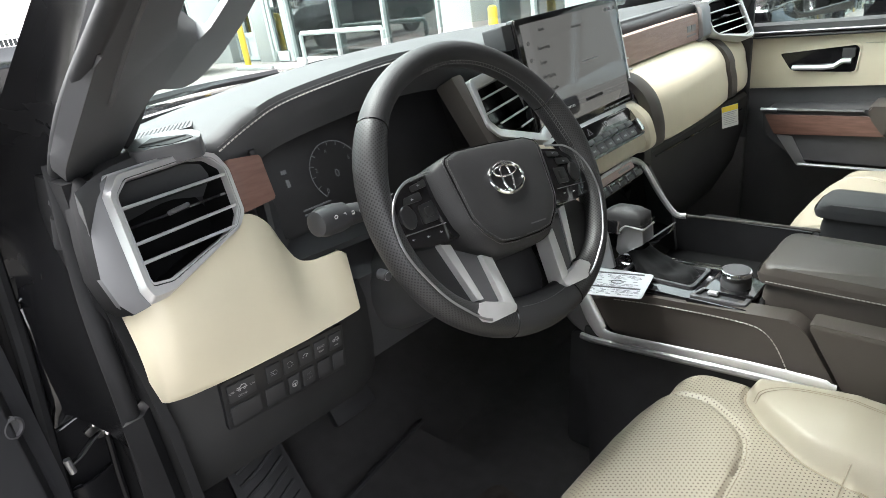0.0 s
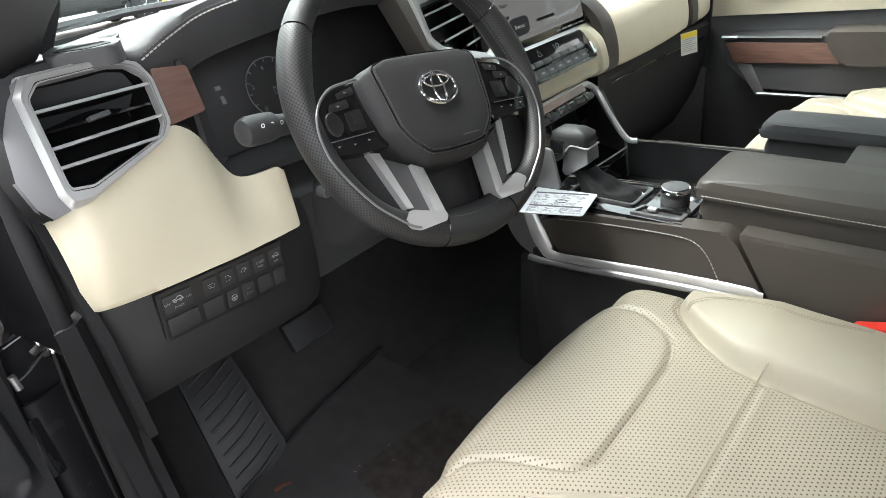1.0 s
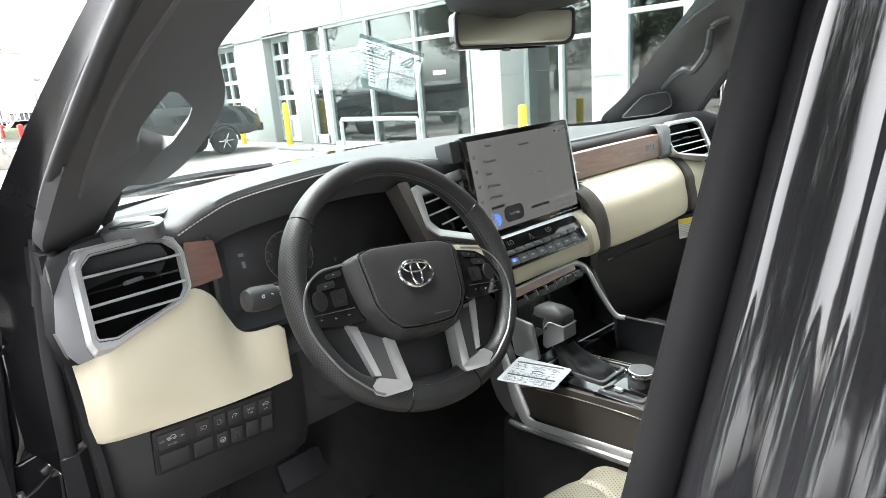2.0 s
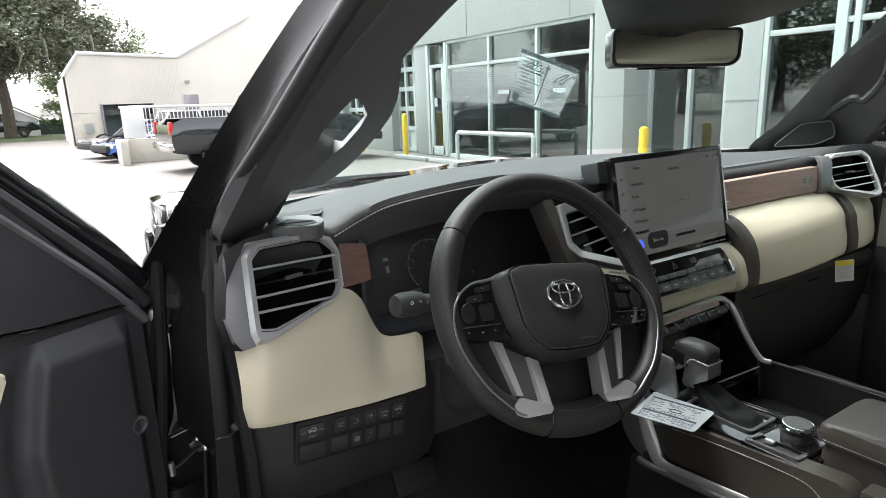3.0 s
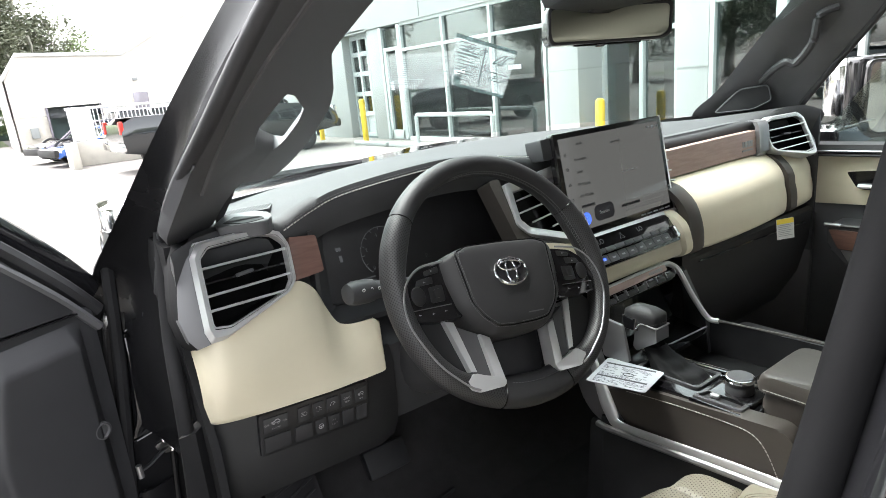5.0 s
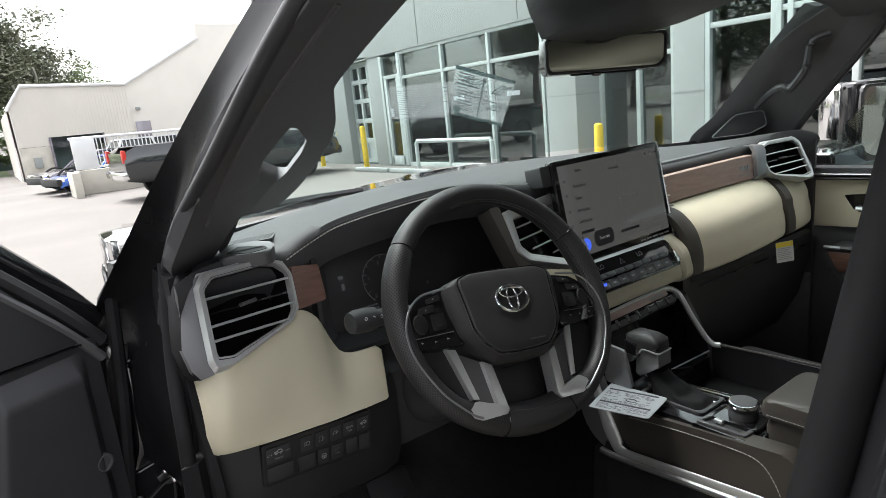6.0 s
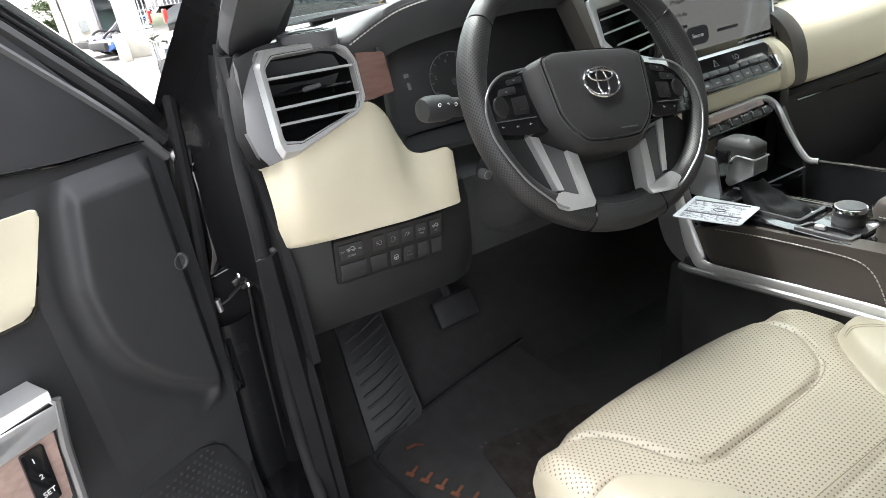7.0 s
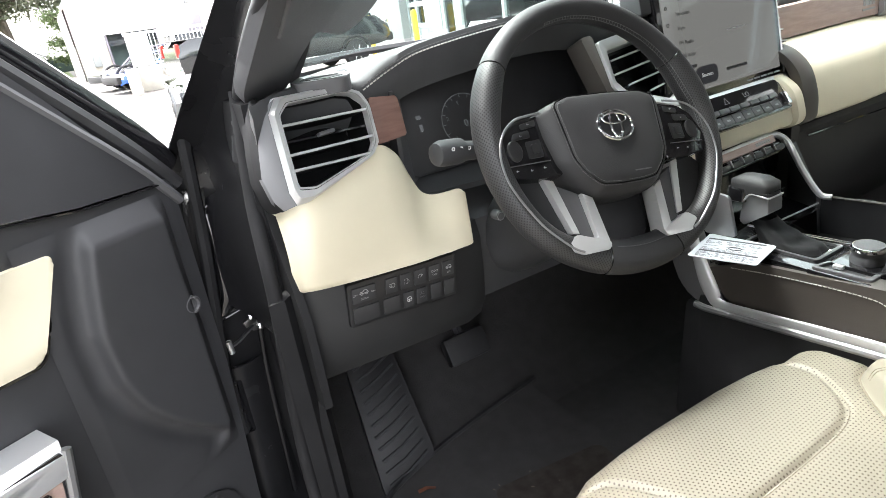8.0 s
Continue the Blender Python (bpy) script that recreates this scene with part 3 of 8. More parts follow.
part("kick_panel", grid([[(-0.385, 0.17, z), (-0.355, 0.20, z), (-0.335, 0.30, z), (-0.320, 0.45, z), (-0.315, 0.7, z)] for z in (0.62, 0.72, 0.85, 1.0, 1.12, 1.175)], (-0.02, 0, 0)), SEAL, sill)
part("kick_panel", mirrored(grid([[(-0.385, 0.17, z), (-0.355, 0.20, z), (-0.335, 0.30, z), (-0.320, 0.45, z), (-0.315, 0.8, z)] for z in (0.60, 0.72, 0.85, 1.0, 1.12)], (-0.02, 0, 0))), HARD, sill)
part("scuff_plate", mirrored(grid([[(-0.425, y, 0.695), (-0.405, y, 0.715), (-0.370, y, 0.718), (-0.340, y, 0.705), (-0.322, y, 0.60)] for y in (0.22, 0.1, -0.1, -0.4, -0.7)], (0, 0, -0.02))), HARD, sill)
for y in (0.06, 0.02):
    part("sill_groove", tube([(-0.405, y, 0.717), (-0.345, y - 0.012, 0.708)], 0.0015, 5), RUBBER, sill)

# rear door post beside the seat
post = thing("pillar_b", "leaning door post with grey seal and gloss black paint", "pillar", (-0.40, -0.48, 0.7), kind="structure")
B_LINE = [Vector(p) for p in ((-0.445, -0.380, 0.64), (-0.430, -0.404, 0.80), (-0.400, -0.432, 1.0), (-0.360, -0.455, 1.2), (-0.296, -0.475, 1.40), (-0.240, -0.484, 1.55), (-0.200, -0.490, 1.66))]


def post_rows(offs):
    return [[p + Vector(o) for o in offs] for p in spline(B_LINE, 4)]


part("door_seal", tube([p + Vector((0.0095, -0.008, 0)) for p in spline(B_LINE, 5)], 0.0105, 12), POST_SEAL, post, "soft grey-black door seal")
part("painted_face", grid(post_rows([(0.010, -0.014, 0), (0.004, -0.022, 0), (-0.001, -0.027, 0), (-0.004, -0.034, 0), (0.003, -0.041, 0), (0.004, -0.050, 0), (-0.006, -0.056, 0), (-0.008, -0.064, 0), (-0.003, -0.070, 0), (-0.005, -0.082, 0), (-0.013, -0.089, 0), (-0.016, -0.105, 0), (-0.017, -0.2, 0), (-0.016, -0.30, 0)]), (0.06, -0.005, 0)), PAINT, post, angle=80)
part("inner_trim", grid(post_rows([(0.022, -0.012, 0), (0.040, -0.03, 0), (0.060, -0.09, 0), (0.060, -0.16, 0)]), (-0.01, -0.02, 0)), HARD, post)
part("outer_seal", tube([p + Vector((-0.016, -0.094, 0)) for p in spline(B_LINE, 4)], 0.006, 8), RUBBER, post)

# windscreen
def screen_curve(x, base):
    s = (x - C) / 0.78
    if base:
        return Vector((x, 0.66 - 0.20 * s * s, 1.425 - 0.03 * s * s))
    return Vector((x, 0.060 - 0.05 * s * s, 1.738 - 0.012 * s * s))


def windscreen():
    rows = []
    for t in (0, 0.25, 0.5, 0.75, 1.0):
        row = []
        for i in range(13):
            xb, xt = C + 0.76 * (i / 6 - 1), C + 0.64 * (i / 6 - 1)
            row.append(screen_curve(xb, True).lerp(screen_curve(xt, False), t) + Vector((0, 0.03, 0.03)) * math.sin(math.pi * t))
        rows.append(row)
    ob = solo("windshield", grid(rows, (0, 0.003, 0.004)), GLASS, "clear raked windscreen of the truck", "windshield", "structure")
    ob.visible_shadow = False
    return ob


windscreen()

# ---- dashboard ----
dash = thing("dashboard", "black and cream stitched dashboard with walnut trim", "dashboard", (C, 0.3, 1.0))
EDGE = [(-0.372, 0.150, 1.402), (-0.330, 0.182, 1.408), (-0.270, 0.206, 1.407), (-0.216, 0.208, 1.398), (-0.175, 0.203, 1.417), (-0.130, 0.200, 1.431), (-0.034, 0.198, 1.441), (0.051, 0.198, 1.445), (0.120, 0.20, 1.441), (0.180, 0.205, 1.430),
        (0.250, 0.215, 1.418), (0.330, 0.225, 1.412), (0.450, 0.232, 1.408), (0.600, 0.235, 1.402), (0.680, 0.235, 1.392), (0.800, 0.236, 1.390), (0.950, 0.236, 1.392), (1.080, 0.230, 1.398), (1.160, 0.21, 1.415), (1.230, 0.178, 1.418), (1.272, 0.150, 1.402)]
edge = spline(EDGE, 4)


def dash_top():
    rows = [[], [], [], [], [], [], []]
    for p in edge:
        b = screen_curve(p.x, True) + Vector((0, -0.012, -0.012))
        hump = 0.004
        rows[0].append(p + Vector((0, 0.012, -0.035)))
        rows[1].append(p + Vector((0, 0.003, -0.010)))
        rows[2].append(p + Vector((0, 0.010, 0.002)))
        for k, t in ((3, 0.15), (4, 0.4), (5, 0.75), (6, 1.0)):
            q = p.lerp(b, t)
            q.x += max(0.0, -0.325 - p.x) * min(1.0, 4 * t)  # drawn in behind the pillar
            rows[k].append(q + Vector((0, 0, hump * (1 - t))))
    return grid(rows, (0, 0.01, -0.02))


part("top_pad", dash_top(), PAD, dash, "dark grey stitched top pad", 60)
part("stitching", dashes(spline([Vector(p) + Vector((0, 0.0025, -0.0070)) for p in EDGE[3:10]], 6), 0.0056, 0.0040, 0.0009), THREAD, dash)
part("stitching", dashes(spline([Vector(p) + Vector((0, 0.0045, -0.0035)) for p in EDGE[3:10]], 6), 0.0056, 0.0040, 0.0005), DIM_THREAD, dash)
part("stitching", dashes(spline([Vector(p) + Vector((0, 0.013, 0.0045)) for p in EDGE[9:15]], 6), 0.0052, 0.0036, 0.0008), THREAD, dash)


TV = Fr((-0.262, 0.227, 1.4090), (0.99, -0.05, 0.0), (0.05, 0.99, 0.0))
TS = Fr((-0.250, 0.245, 1.4080), (0.99, -0.05, 0.0), (0.05, 0.99, -0.03))
# Lighter grey paints the sky light that this dark pad catches.
part("demister_rim", plate(rounded([(-0.042, -0.028), (0.018, -0.045), (0.036, -0.010), (0.038, 0.030), (0.010, 0.052), (-0.012, 0.048), (-0.038, -0.005)], 0.012, 4), TV, 0.006, 0.012, 0.004, 3), HARD, dash, "raised demister surround with sky light painted grey")
# Flat dark patch paints the slot's inner shade; nothing is cut out.
part("demister_slot", plate(rounded([(-0.030, -0.012), (-0.006, -0.036), (0.020, -0.028), (0.022, -0.008), (-0.005, 0.022)], 0.003), TV, 0.0066, 0.0, 0.0), DUCT, dash, "dark patch painted as the demister slot's shade")
part("demister_fin", tube([TV(-0.025, -0.010, 0.0068), TV(0.018, -0.014, 0.0068)], 0.0012, 5), DASH, dash)
for i in range(15):
    part("speaker_rib", tube([TS(-0.024 + i * 0.0048, 0.058, 0.0032), TS(-0.006 + i * 0.0050, 0.098, 0.0032)], 0.0008, 4), RUBBER, dash)
part("speaker_bed", plate(rounded([(-0.032, 0.052), (0.046, 0.050), (0.070, 0.104), (-0.006, 0.108)], 0.006), TS, 0.003, 0.02), RUBBER, dash, "ribbed dash speaker grille")


def dash_core():
    """The dark body behind the trims."""
    xs = [-0.368, -0.30, -0.2, -0.1, 0.0, 0.1, 0.2, 0.3, 0.45, 0.6, 0.7, 0.9, 1.1, 1.2, 1.268]
    rows = []
    for z, y in ((1.398, 0.26), (1.36, 0.235), (1.30, 0.222), (1.24, 0.208), (1.18, 0.20), (1.10, 0.20), (1.045, 0.215), (1.02, 0.30), (1.02, 0.62)):
        row = []
        for x in xs:
            d = 0.0
            if -0.19 < x < 0.21 and 1.23 < z < 1.41:
                d = 0.07
            row.append((x, y + d, z))
        rows.append(row)
    return grid(rows, (0, 0.02, 0.0))


part("core", dash_core(), DASH, dash)
part("end_cap", mirrored(grid([[(-0.372, y, z) for y in (0.16, 0.22, 0.30, 0.40)] for z in (1.02, 1.15, 1.28, 1.40)], (0.01, 0, 0))), DASH, dash)
part("end_cap", grid([[(-0.374 + 0.004 * (z > 1.3), y + (0.05 if z > 1.2 else 0.0), z) for y in (0.150, 0.18, 0.26, 0.33)] for z in (1.02, 1.15, 1.28, 1.404)], (0.01, 0, 0)), SEAL, dash)


def knee_panel():
    """Cream panel below the driver's vent, bulging out and falling to the switches."""
    top = spline([(-0.364, 0.150, 1.292), (-0.340, 0.140, 1.300), (-0.290, 0.158, 1.309), (-0.232, 0.182, 1.322), (-0.212, 0.190, 1.322), (-0.190, 0.197, 1.302), (-0.176, 0.200, 1.270), (-0.164, 0.198, 1.246), (-0.148, 0.194, 1.2375), (-0.128, 0.187, 1.238), (-0.113, 0.183, 1.2385), (-0.105, 0.182, 1.230)], 5)
    bot = spline([(-0.362, 0.157, 1.184), (-0.345, 0.150, 1.1835), (-0.31, 0.1485, 1.180), (-0.28, 0.150, 1.1765), (-0.24, 0.153, 1.172), (-0.21, 0.155, 1.1685), (-0.19, 0.157, 1.1665), (-0.17, 0.159, 1.165), (-0.15, 0.161, 1.163), (-0.13, 0.163, 1.162), (-0.117, 0.165, 1.161), (-0.112, 0.166, 1.162)], 5)
    rows = []
    n = 16
    for i in range(n + 1):
        t = i / n
        row = []
        for p, q in zip(top, bot):
            r = p.lerp(q, t)
            left = 1 / (1 + math.exp((r.x + 0.195) * 36))
            out = 0.0145 * math.sin(math.pi * 0.92 * t) * left
            dip = 0.002 * math.exp(-((r.x + 0.165) / 0.03) ** 2) * math.sin(math.pi * t)
            row.append(r + Vector((0, -out + dip, 0)))
        rows.append(row)
    rows.append([p + Vector((0, 0.006, -0.003)) for p in rows[-1]])
    rows.append([p + Vector((0, 0.02, -0.004)) for p in rows[-1]])
    rows.insert(0, [p + Vector((0, 0.0035, -0.0005)) for p in rows[0]])
    rows.insert(0, [p + Vector((0, 0.010, -0.014)) for p in rows[0]])
    for r in rows:
        r.insert(0, r[0] + Vector((-0.004, 0.006, 0)))
        r.insert(0, r[0] + Vector((-0.002, 0.02, 0)))
        r.append(r[-1] + Vector((0.003, 0.004, 0)))
        r.append(r[-1] + Vector((0.001, 0.02, 0)))
    return grid(rows)


part("knee_panel", knee_panel(), CREAM, dash, "cream leather-look knee panel", 50)
part("lower_panel", grid([[(-0.366, y + 0.004, z + 0.006), (-0.35, y - 0.006, z + 0.004), (-0.22, y - 0.008, z), (-0.12, y - 0.004, z - 0.006), (-0.085, y + 0.012, z - 0.008), (-0.08, y + 0.05, z - 0.008)] for y, z in ((0.185, 1.19), (0.176, 1.165), (0.178, 1.10), (0.184, 1.06), (0.20, 1.03), (0.28, 1.01))], (0, 0.02, 0)), LOWER, dash)
WF = Fr((-0.195, 0.203, 1.354), (0.040, 0.0, -0.003), (0.003, 0.012, 0.049))
part("wood_block", plate(rounded([(-0.024, -0.034), (0.023, -0.027), (0.019, 0.024), (-0.020, 0.026)], 0.003), WF, 0.004, 0.06, 0.002), DIM_WOOD, dash, "open-pore walnut block in a shaded tone")

# switch panel below the knee panel
sw = thing("switch_panel", "black panel with two rows of marked push buttons", "switch panel", (-0.23, 0.17, 1.10))
SF = Fr((-0.228, 0.1660, 1.1325), (0.153, 0.0, -0.010), (0.004, -0.004, 0.055))
part("bezel", plate(rect(-0.083, -0.031, 0.080, 0.031, 0.004), SF, 0.0028, 0.02, 0.0015), KEYBLACK, sw)
ROW1 = [(-0.079, -0.043), (-0.031, -0.011), (-0.009, 0.010), (0.012, 0.032), (0.034, 0.054), (0.056, 0.077)]
ROW2 = [(-0.079, -0.040), (-0.036, -0.009), (-0.006, 0.012), (0.014, 0.033), (0.036, 0.056), (0.058, 0.077)]
for v0, v1, row in ((0.002, 0.027, ROW1), (-0.027, -0.001, ROW2)):
    for u0, u1 in row:
        part("button", plate(rect(u0 + 0.001, v0 + 0.001, u1 - 0.001, v1 - 0.002, 0.002), SF, 0.0050, 0.0, 0.0014), RUBBER, sw)


def icon(fr, u, v, s, kind, parent, w=0.0048, material=None):
    """Small printed symbols."""
    bm = bmesh.new()
    r = s * 0.10
    if kind == "truck":
        for a in ([(-1, -0.2), (-0.9, 0.15), (-0.3, 0.2), (0.0, 0.6), (0.5, 0.6), (0.8, 0.15), (1, -0.2), (-1, -0.2)], ):
            add_tube(bm, [fr(u + x * s, v + y * s * 0.8, w) for x, y in a], r, 5)
        for x in (-0.5, 0.5):
            add_tube(bm, [fr(u + x * s + 0.22 * s * math.cos(k), v - 0.3 * s + 0.22 * s * math.sin(k), w) for k in (i * math.pi / 4 for i in range(8))], r, 4, closed=True)
    elif kind == "lamp":
        for k in (-0.5, 0, 0.5):
            add_tube(bm, [fr(u - s, v + k * s, w), fr(u - 0.2 * s, v + k * s, w)], r, 4)
        add_tube(bm, [fr(u + s * (0.35 + 0.55 * math.cos(k)), v + 0.65 * s * math.sin(k), w) for k in (i * math.pi / 5 for i in range(10))], r, 4, closed=True)
    elif kind == "fuel":
        add_tube(bm, [fr(u + x * s, v + y * s, w) for x, y in ((-0.7, -0.8), (-0.7, 0.8), (0.3, 0.8), (0.3, -0.8))], r, 4, closed=True)
        add_tube(bm, [fr(u + x * s, v + y * s, w) for x, y in ((0.3, 0.3), (0.8, 0.2), (0.8, -0.5), (0.4, -0.5))], r, 4)
    elif kind == "wheel":
        add_tube(bm, [fr(u + 0.8 * s * math.cos(k), v + 0.8 * s * math.sin(k), w) for k in (i * math.pi / 6 for i in range(12))], r * 1.4, 4, closed=True)
        add_tube(bm, [fr(u - 0.7 * s, v, w), fr(u + 0.7 * s, v, w)], r * 1.6, 4)
        add_tube(bm, [fr(u, v, w), fr(u, v - 0.7 * s, w)], r * 1.6, 4)
    elif kind == "arc":
        add_tube(bm, [fr(u + 0.8 * s * math.cos(k), v + 0.8 * s * math.sin(k), w) for k in (0.4 + i * 0.5 for i in range(7))], r * 1.2, 4)
        add_tube(bm, [fr(u, v - 0.2 * s, w), fr(u + 0.5 * s, v + 0.5 * s, w)], r * 1.2, 4)
    else:
        add_tube(bm, [fr(u - 0.6 * s, v, w), fr(u + 0.6 * s, v, w)], r * 1.3, 4)
        add_tube(bm, [fr(u - 0.6 * s, v, w), fr(u - 0.2 * s, v + 0.4 * s, w)], r * 1.3, 4)
        add_tube(bm, [fr(u - 0.6 * s, v, w), fr(u - 0.2 * s, v - 0.4 * s, w)], r * 1.3, 4)
    part("symbol", bm, material or WHITE_INK, parent)


icon(SF, -0.061, 0.017, 0.0064, "truck", sw, material=SWITCH_INK)
for u, txt in ((-0.0735, "OFF"), (-0.0485, "ON")):
    writing("lettering", txt, 0.0040, SF.matrix(u, 0.0150, 0.0048), SWITCH_INK, sw, "CENTER")
writing("lettering", "DOOR", 0.0038, SF.matrix(-0.061, 0.0080, 0.0048), SWITCH_INK, sw, "CENTER")
for u, v, size, kind in ((-0.021, 0.014, 0.0045, "lamp"), (0.0005, 0.014, 0.0045, "fuel"), (0.022, 0.014, 0.0048, "arc"), (0.0665, 0.016, 0.0052, "truck"), (0.003, -0.014, 0.0046, "wheel")):
    icon(SF, u, v, size, kind, sw, material=SWITCH_INK)
for txt, size, u, v in (("ODO", 0.0046, 0.044, 0.0160), ("TRIP", 0.0040, 0.044, 0.0102), ("OFF", 0.0034, 0.0665, 0.0082), ("AC", 0.0048, 0.0235, -0.0110), ("120V", 0.0042, 0.0235, -0.0172)):
    writing("lettering", txt, size, SF.matrix(u, v, 0.0048), SWITCH_INK, sw, "CENTER")

# ---- air vents ----
VF = Fr((-0.2695, 0.1816, 1.3632), (0.9514, 0.3080, 0), (-0.107, 0.3305, 0.9377))


def shifted(bm):
    bm = mirrored(bm)
    bmesh.ops.translate(bm, verts=bm.verts, vec=(-0.048, 0.010, 0.0))
    return bm


def side_vent(flip):
    k = shifted if flip else (lambda b: b)
    t = thing("air_vent", "satin silver air vent with four slats at the dash end", "air vent", tuple(VF(0, 0)) if not flip else (2 * C + 0.2695, 0.1816, 1.3632), group="dash air vents")
    outer = [(-0.066, 0.0465), (0.024, 0.0432), (0.0525, 0.028), (0.0565, 0.009), (0.0465, -0.0380), (0.030, -0.0500), (-0.078, -0.0725), (-0.0960, -0.0705), (-0.0985, -0.0560), (-0.0815, 0.0310)]
    inner = [(-0.0565, 0.0365), (0.022, 0.0335), (0.0400, 0.0270), (0.0500, 0.0125), (0.0400, -0.0340), (0.0265, -0.0455), (-0.0655, -0.0600), (-0.0865, -0.0545), (-0.0870, -0.0500), (-0.0725, 0.0255)]
    ro, ri = rounded(outer, 0.005), rounded(inner, 0.004)

    def between(q):
        return [(o[0] * (1 - q) + i[0] * q, o[1] * (1 - q) + i[1] * q) for o, i in zip(ro, ri)]
    part("frame", k(ring(ro, between(0.30), VF, -0.002, 0.03, 0.0, 0.0055)), SILVER, t, "satin silver vent frame", 18)
    part("frame_face", k(ring(between(0.30), between(0.80), VF, 0.0056, 0.004, 0.0, 0.0050)), SILVER, t, "", 18)
    part("frame_groove", k(ring(between(0.80), between(0.88), VF, 0.0030, 0.010, 0.0, 0.0030)), RUBBER, t, "", 18)
    turn = [((-0.066, 0.0465), (-0.081, 0.0400), (-0.079, 0.0560)), ((-0.0815, 0.031), (-0.0905, 0.0335), (-0.0900, 0.0400)), ((-0.0880, -0.010), (-0.1065, -0.004), (-0.1045, 0.0000)),
            ((-0.0930, -0.032), (-0.1165, -0.031), (-0.1130, -0.0290)), ((-0.0988, -0.056), (-0.1150, -0.058), (-0.1120, -0.0570)), ((-0.096, -0.071), (-0.1080, -0.0715), (-0.1060, -0.0700))]
    # Same silver as the frame; this side's shade is in its darker colour.
    part("flank", k(grid([[VF(*a, -0.002), VF((a[0] + b[0]) / 2, (a[1] + b[1]) / 2, -0.0045), VF(*b, -0.012)] for a, b, c in turn], VF.n * -0.006)), DIM_SILVER, t, "silver flank with its shade painted darker", 30)
    part("side_roll", k(grid([[VF(*b, -0.0125), VF(c[0] - 0.003, c[1], -0.022), VF(*c, -0.034), VF(c[0] + 0.006, c[1] + 0.002, -0.055)] for a, b, c in turn], VF.x * 0.006)), SEAL, t, "dark dash end beside the vent", 60)
    if flip:
        part("side_block", grid([[(x, y + 0.002 * (x < 1.032), z) for x in (1.030, 1.034, 1.05, 1.075)] for y, z in ((0.225, 1.400), (0.208, 1.398), (0.200, 1.385), (0.194, 1.325), (0.205, 1.312), (0.23, 1.310))], (0, 0.01, 0)), DKSILVER, t, "broad satin silver block beside the vent")
    crown = [[VF(-0.080, 0.0395, -0.011), VF(-0.066, 0.0475, -0.002), VF(0.024, 0.0442, -0.002), VF(0.054, 0.030, -0.002)], [VF(-0.082, 0.046, -0.030), VF(-0.072, 0.0515, -0.030), VF(0.024, 0.049, -0.030), VF(0.060, 0.033, -0.030)]]
    part("crown", k(grid(crown, VF.y * -0.006)), SILVER, t)
    lip = between(0.88), between(1.02)
    part("inner_lip", k(ring(*lip, VF, 0.0042, 0.008, 0.0006)), SILVER, t, "bright inner lip")
    part("duct", k(ring(between(1.0), [(u * 0.97, v * 0.97) for u, v in ri], VF, -0.001, 0.060, 0.0, -0.045)), DUCT, t, "dark inner duct")
    part("duct_back", k(plate([(u * 0.99, v * 0.99) for u, v in inner], VF, -0.044, 0.060)), DUCT, t)
    for (u0, v0), (u1, v1) in (((-0.0755, 0.0150), (0.0505, 0.0065)), ((-0.0830, -0.0180), (0.0440, -0.0265)), ((-0.0855, -0.0352), (0.0270, -0.0455))):
        part("slat", k(tube([VF(u0, v0, 0.001), VF(u1, v1, 0.001)], 0.0017, 6)), SILVER, t, "thin silver-edged slat")
        part("slat_blade", k(grid([[VF(u0 + 0.002, v0 + 0.001, -0.001), VF(u1 - 0.001, v1 + 0.001, -0.001)], [VF(u0 + 0.006, v0 + 0.003, -0.040), VF(u1 - 0.006, v1 + 0.003, -0.040)]], VF.y * -0.002)), DUCT, t)
    part("slat_blade", k(grid([[VF(-0.0740, -0.0015, -0.006), VF(0.044, -0.0100, -0.006)], [VF(-0.068, 0.0015, -0.040), VF(0.04, -0.007, -0.040)]], VF.y * -0.0025)), PIANO, t, "dark middle slat")
    for a, b in (((-0.0755, 0.0150), (-0.0725, 0.0245)), ((-0.0830, -0.0180), (-0.0855, -0.0352)), ((0.0440, -0.0265), (0.0405, -0.0340)), ((0.0405, -0.0340), (0.0270, -0.0455))):
        part("slat_rim", k(tube([VF(*a, 0.001), VF(*b, 0.001)], 0.0017, 6)), SILVER, t)
    part("tab", k(add_box(bmesh.new(), VF(-0.0185, -0.0055, -0.003), (0.023, 0.0048, 0.008), VF.matrix().to_3x3().to_4x4(), 0.0015)), HARD, t, "small sliding tab")
    return t


side_vent(False)
side_vent(True)
CF = Fr((0.245, 0.176, 1.335), (0.93, 0.10, 0.04), (0.0, 0.42, 0.9))


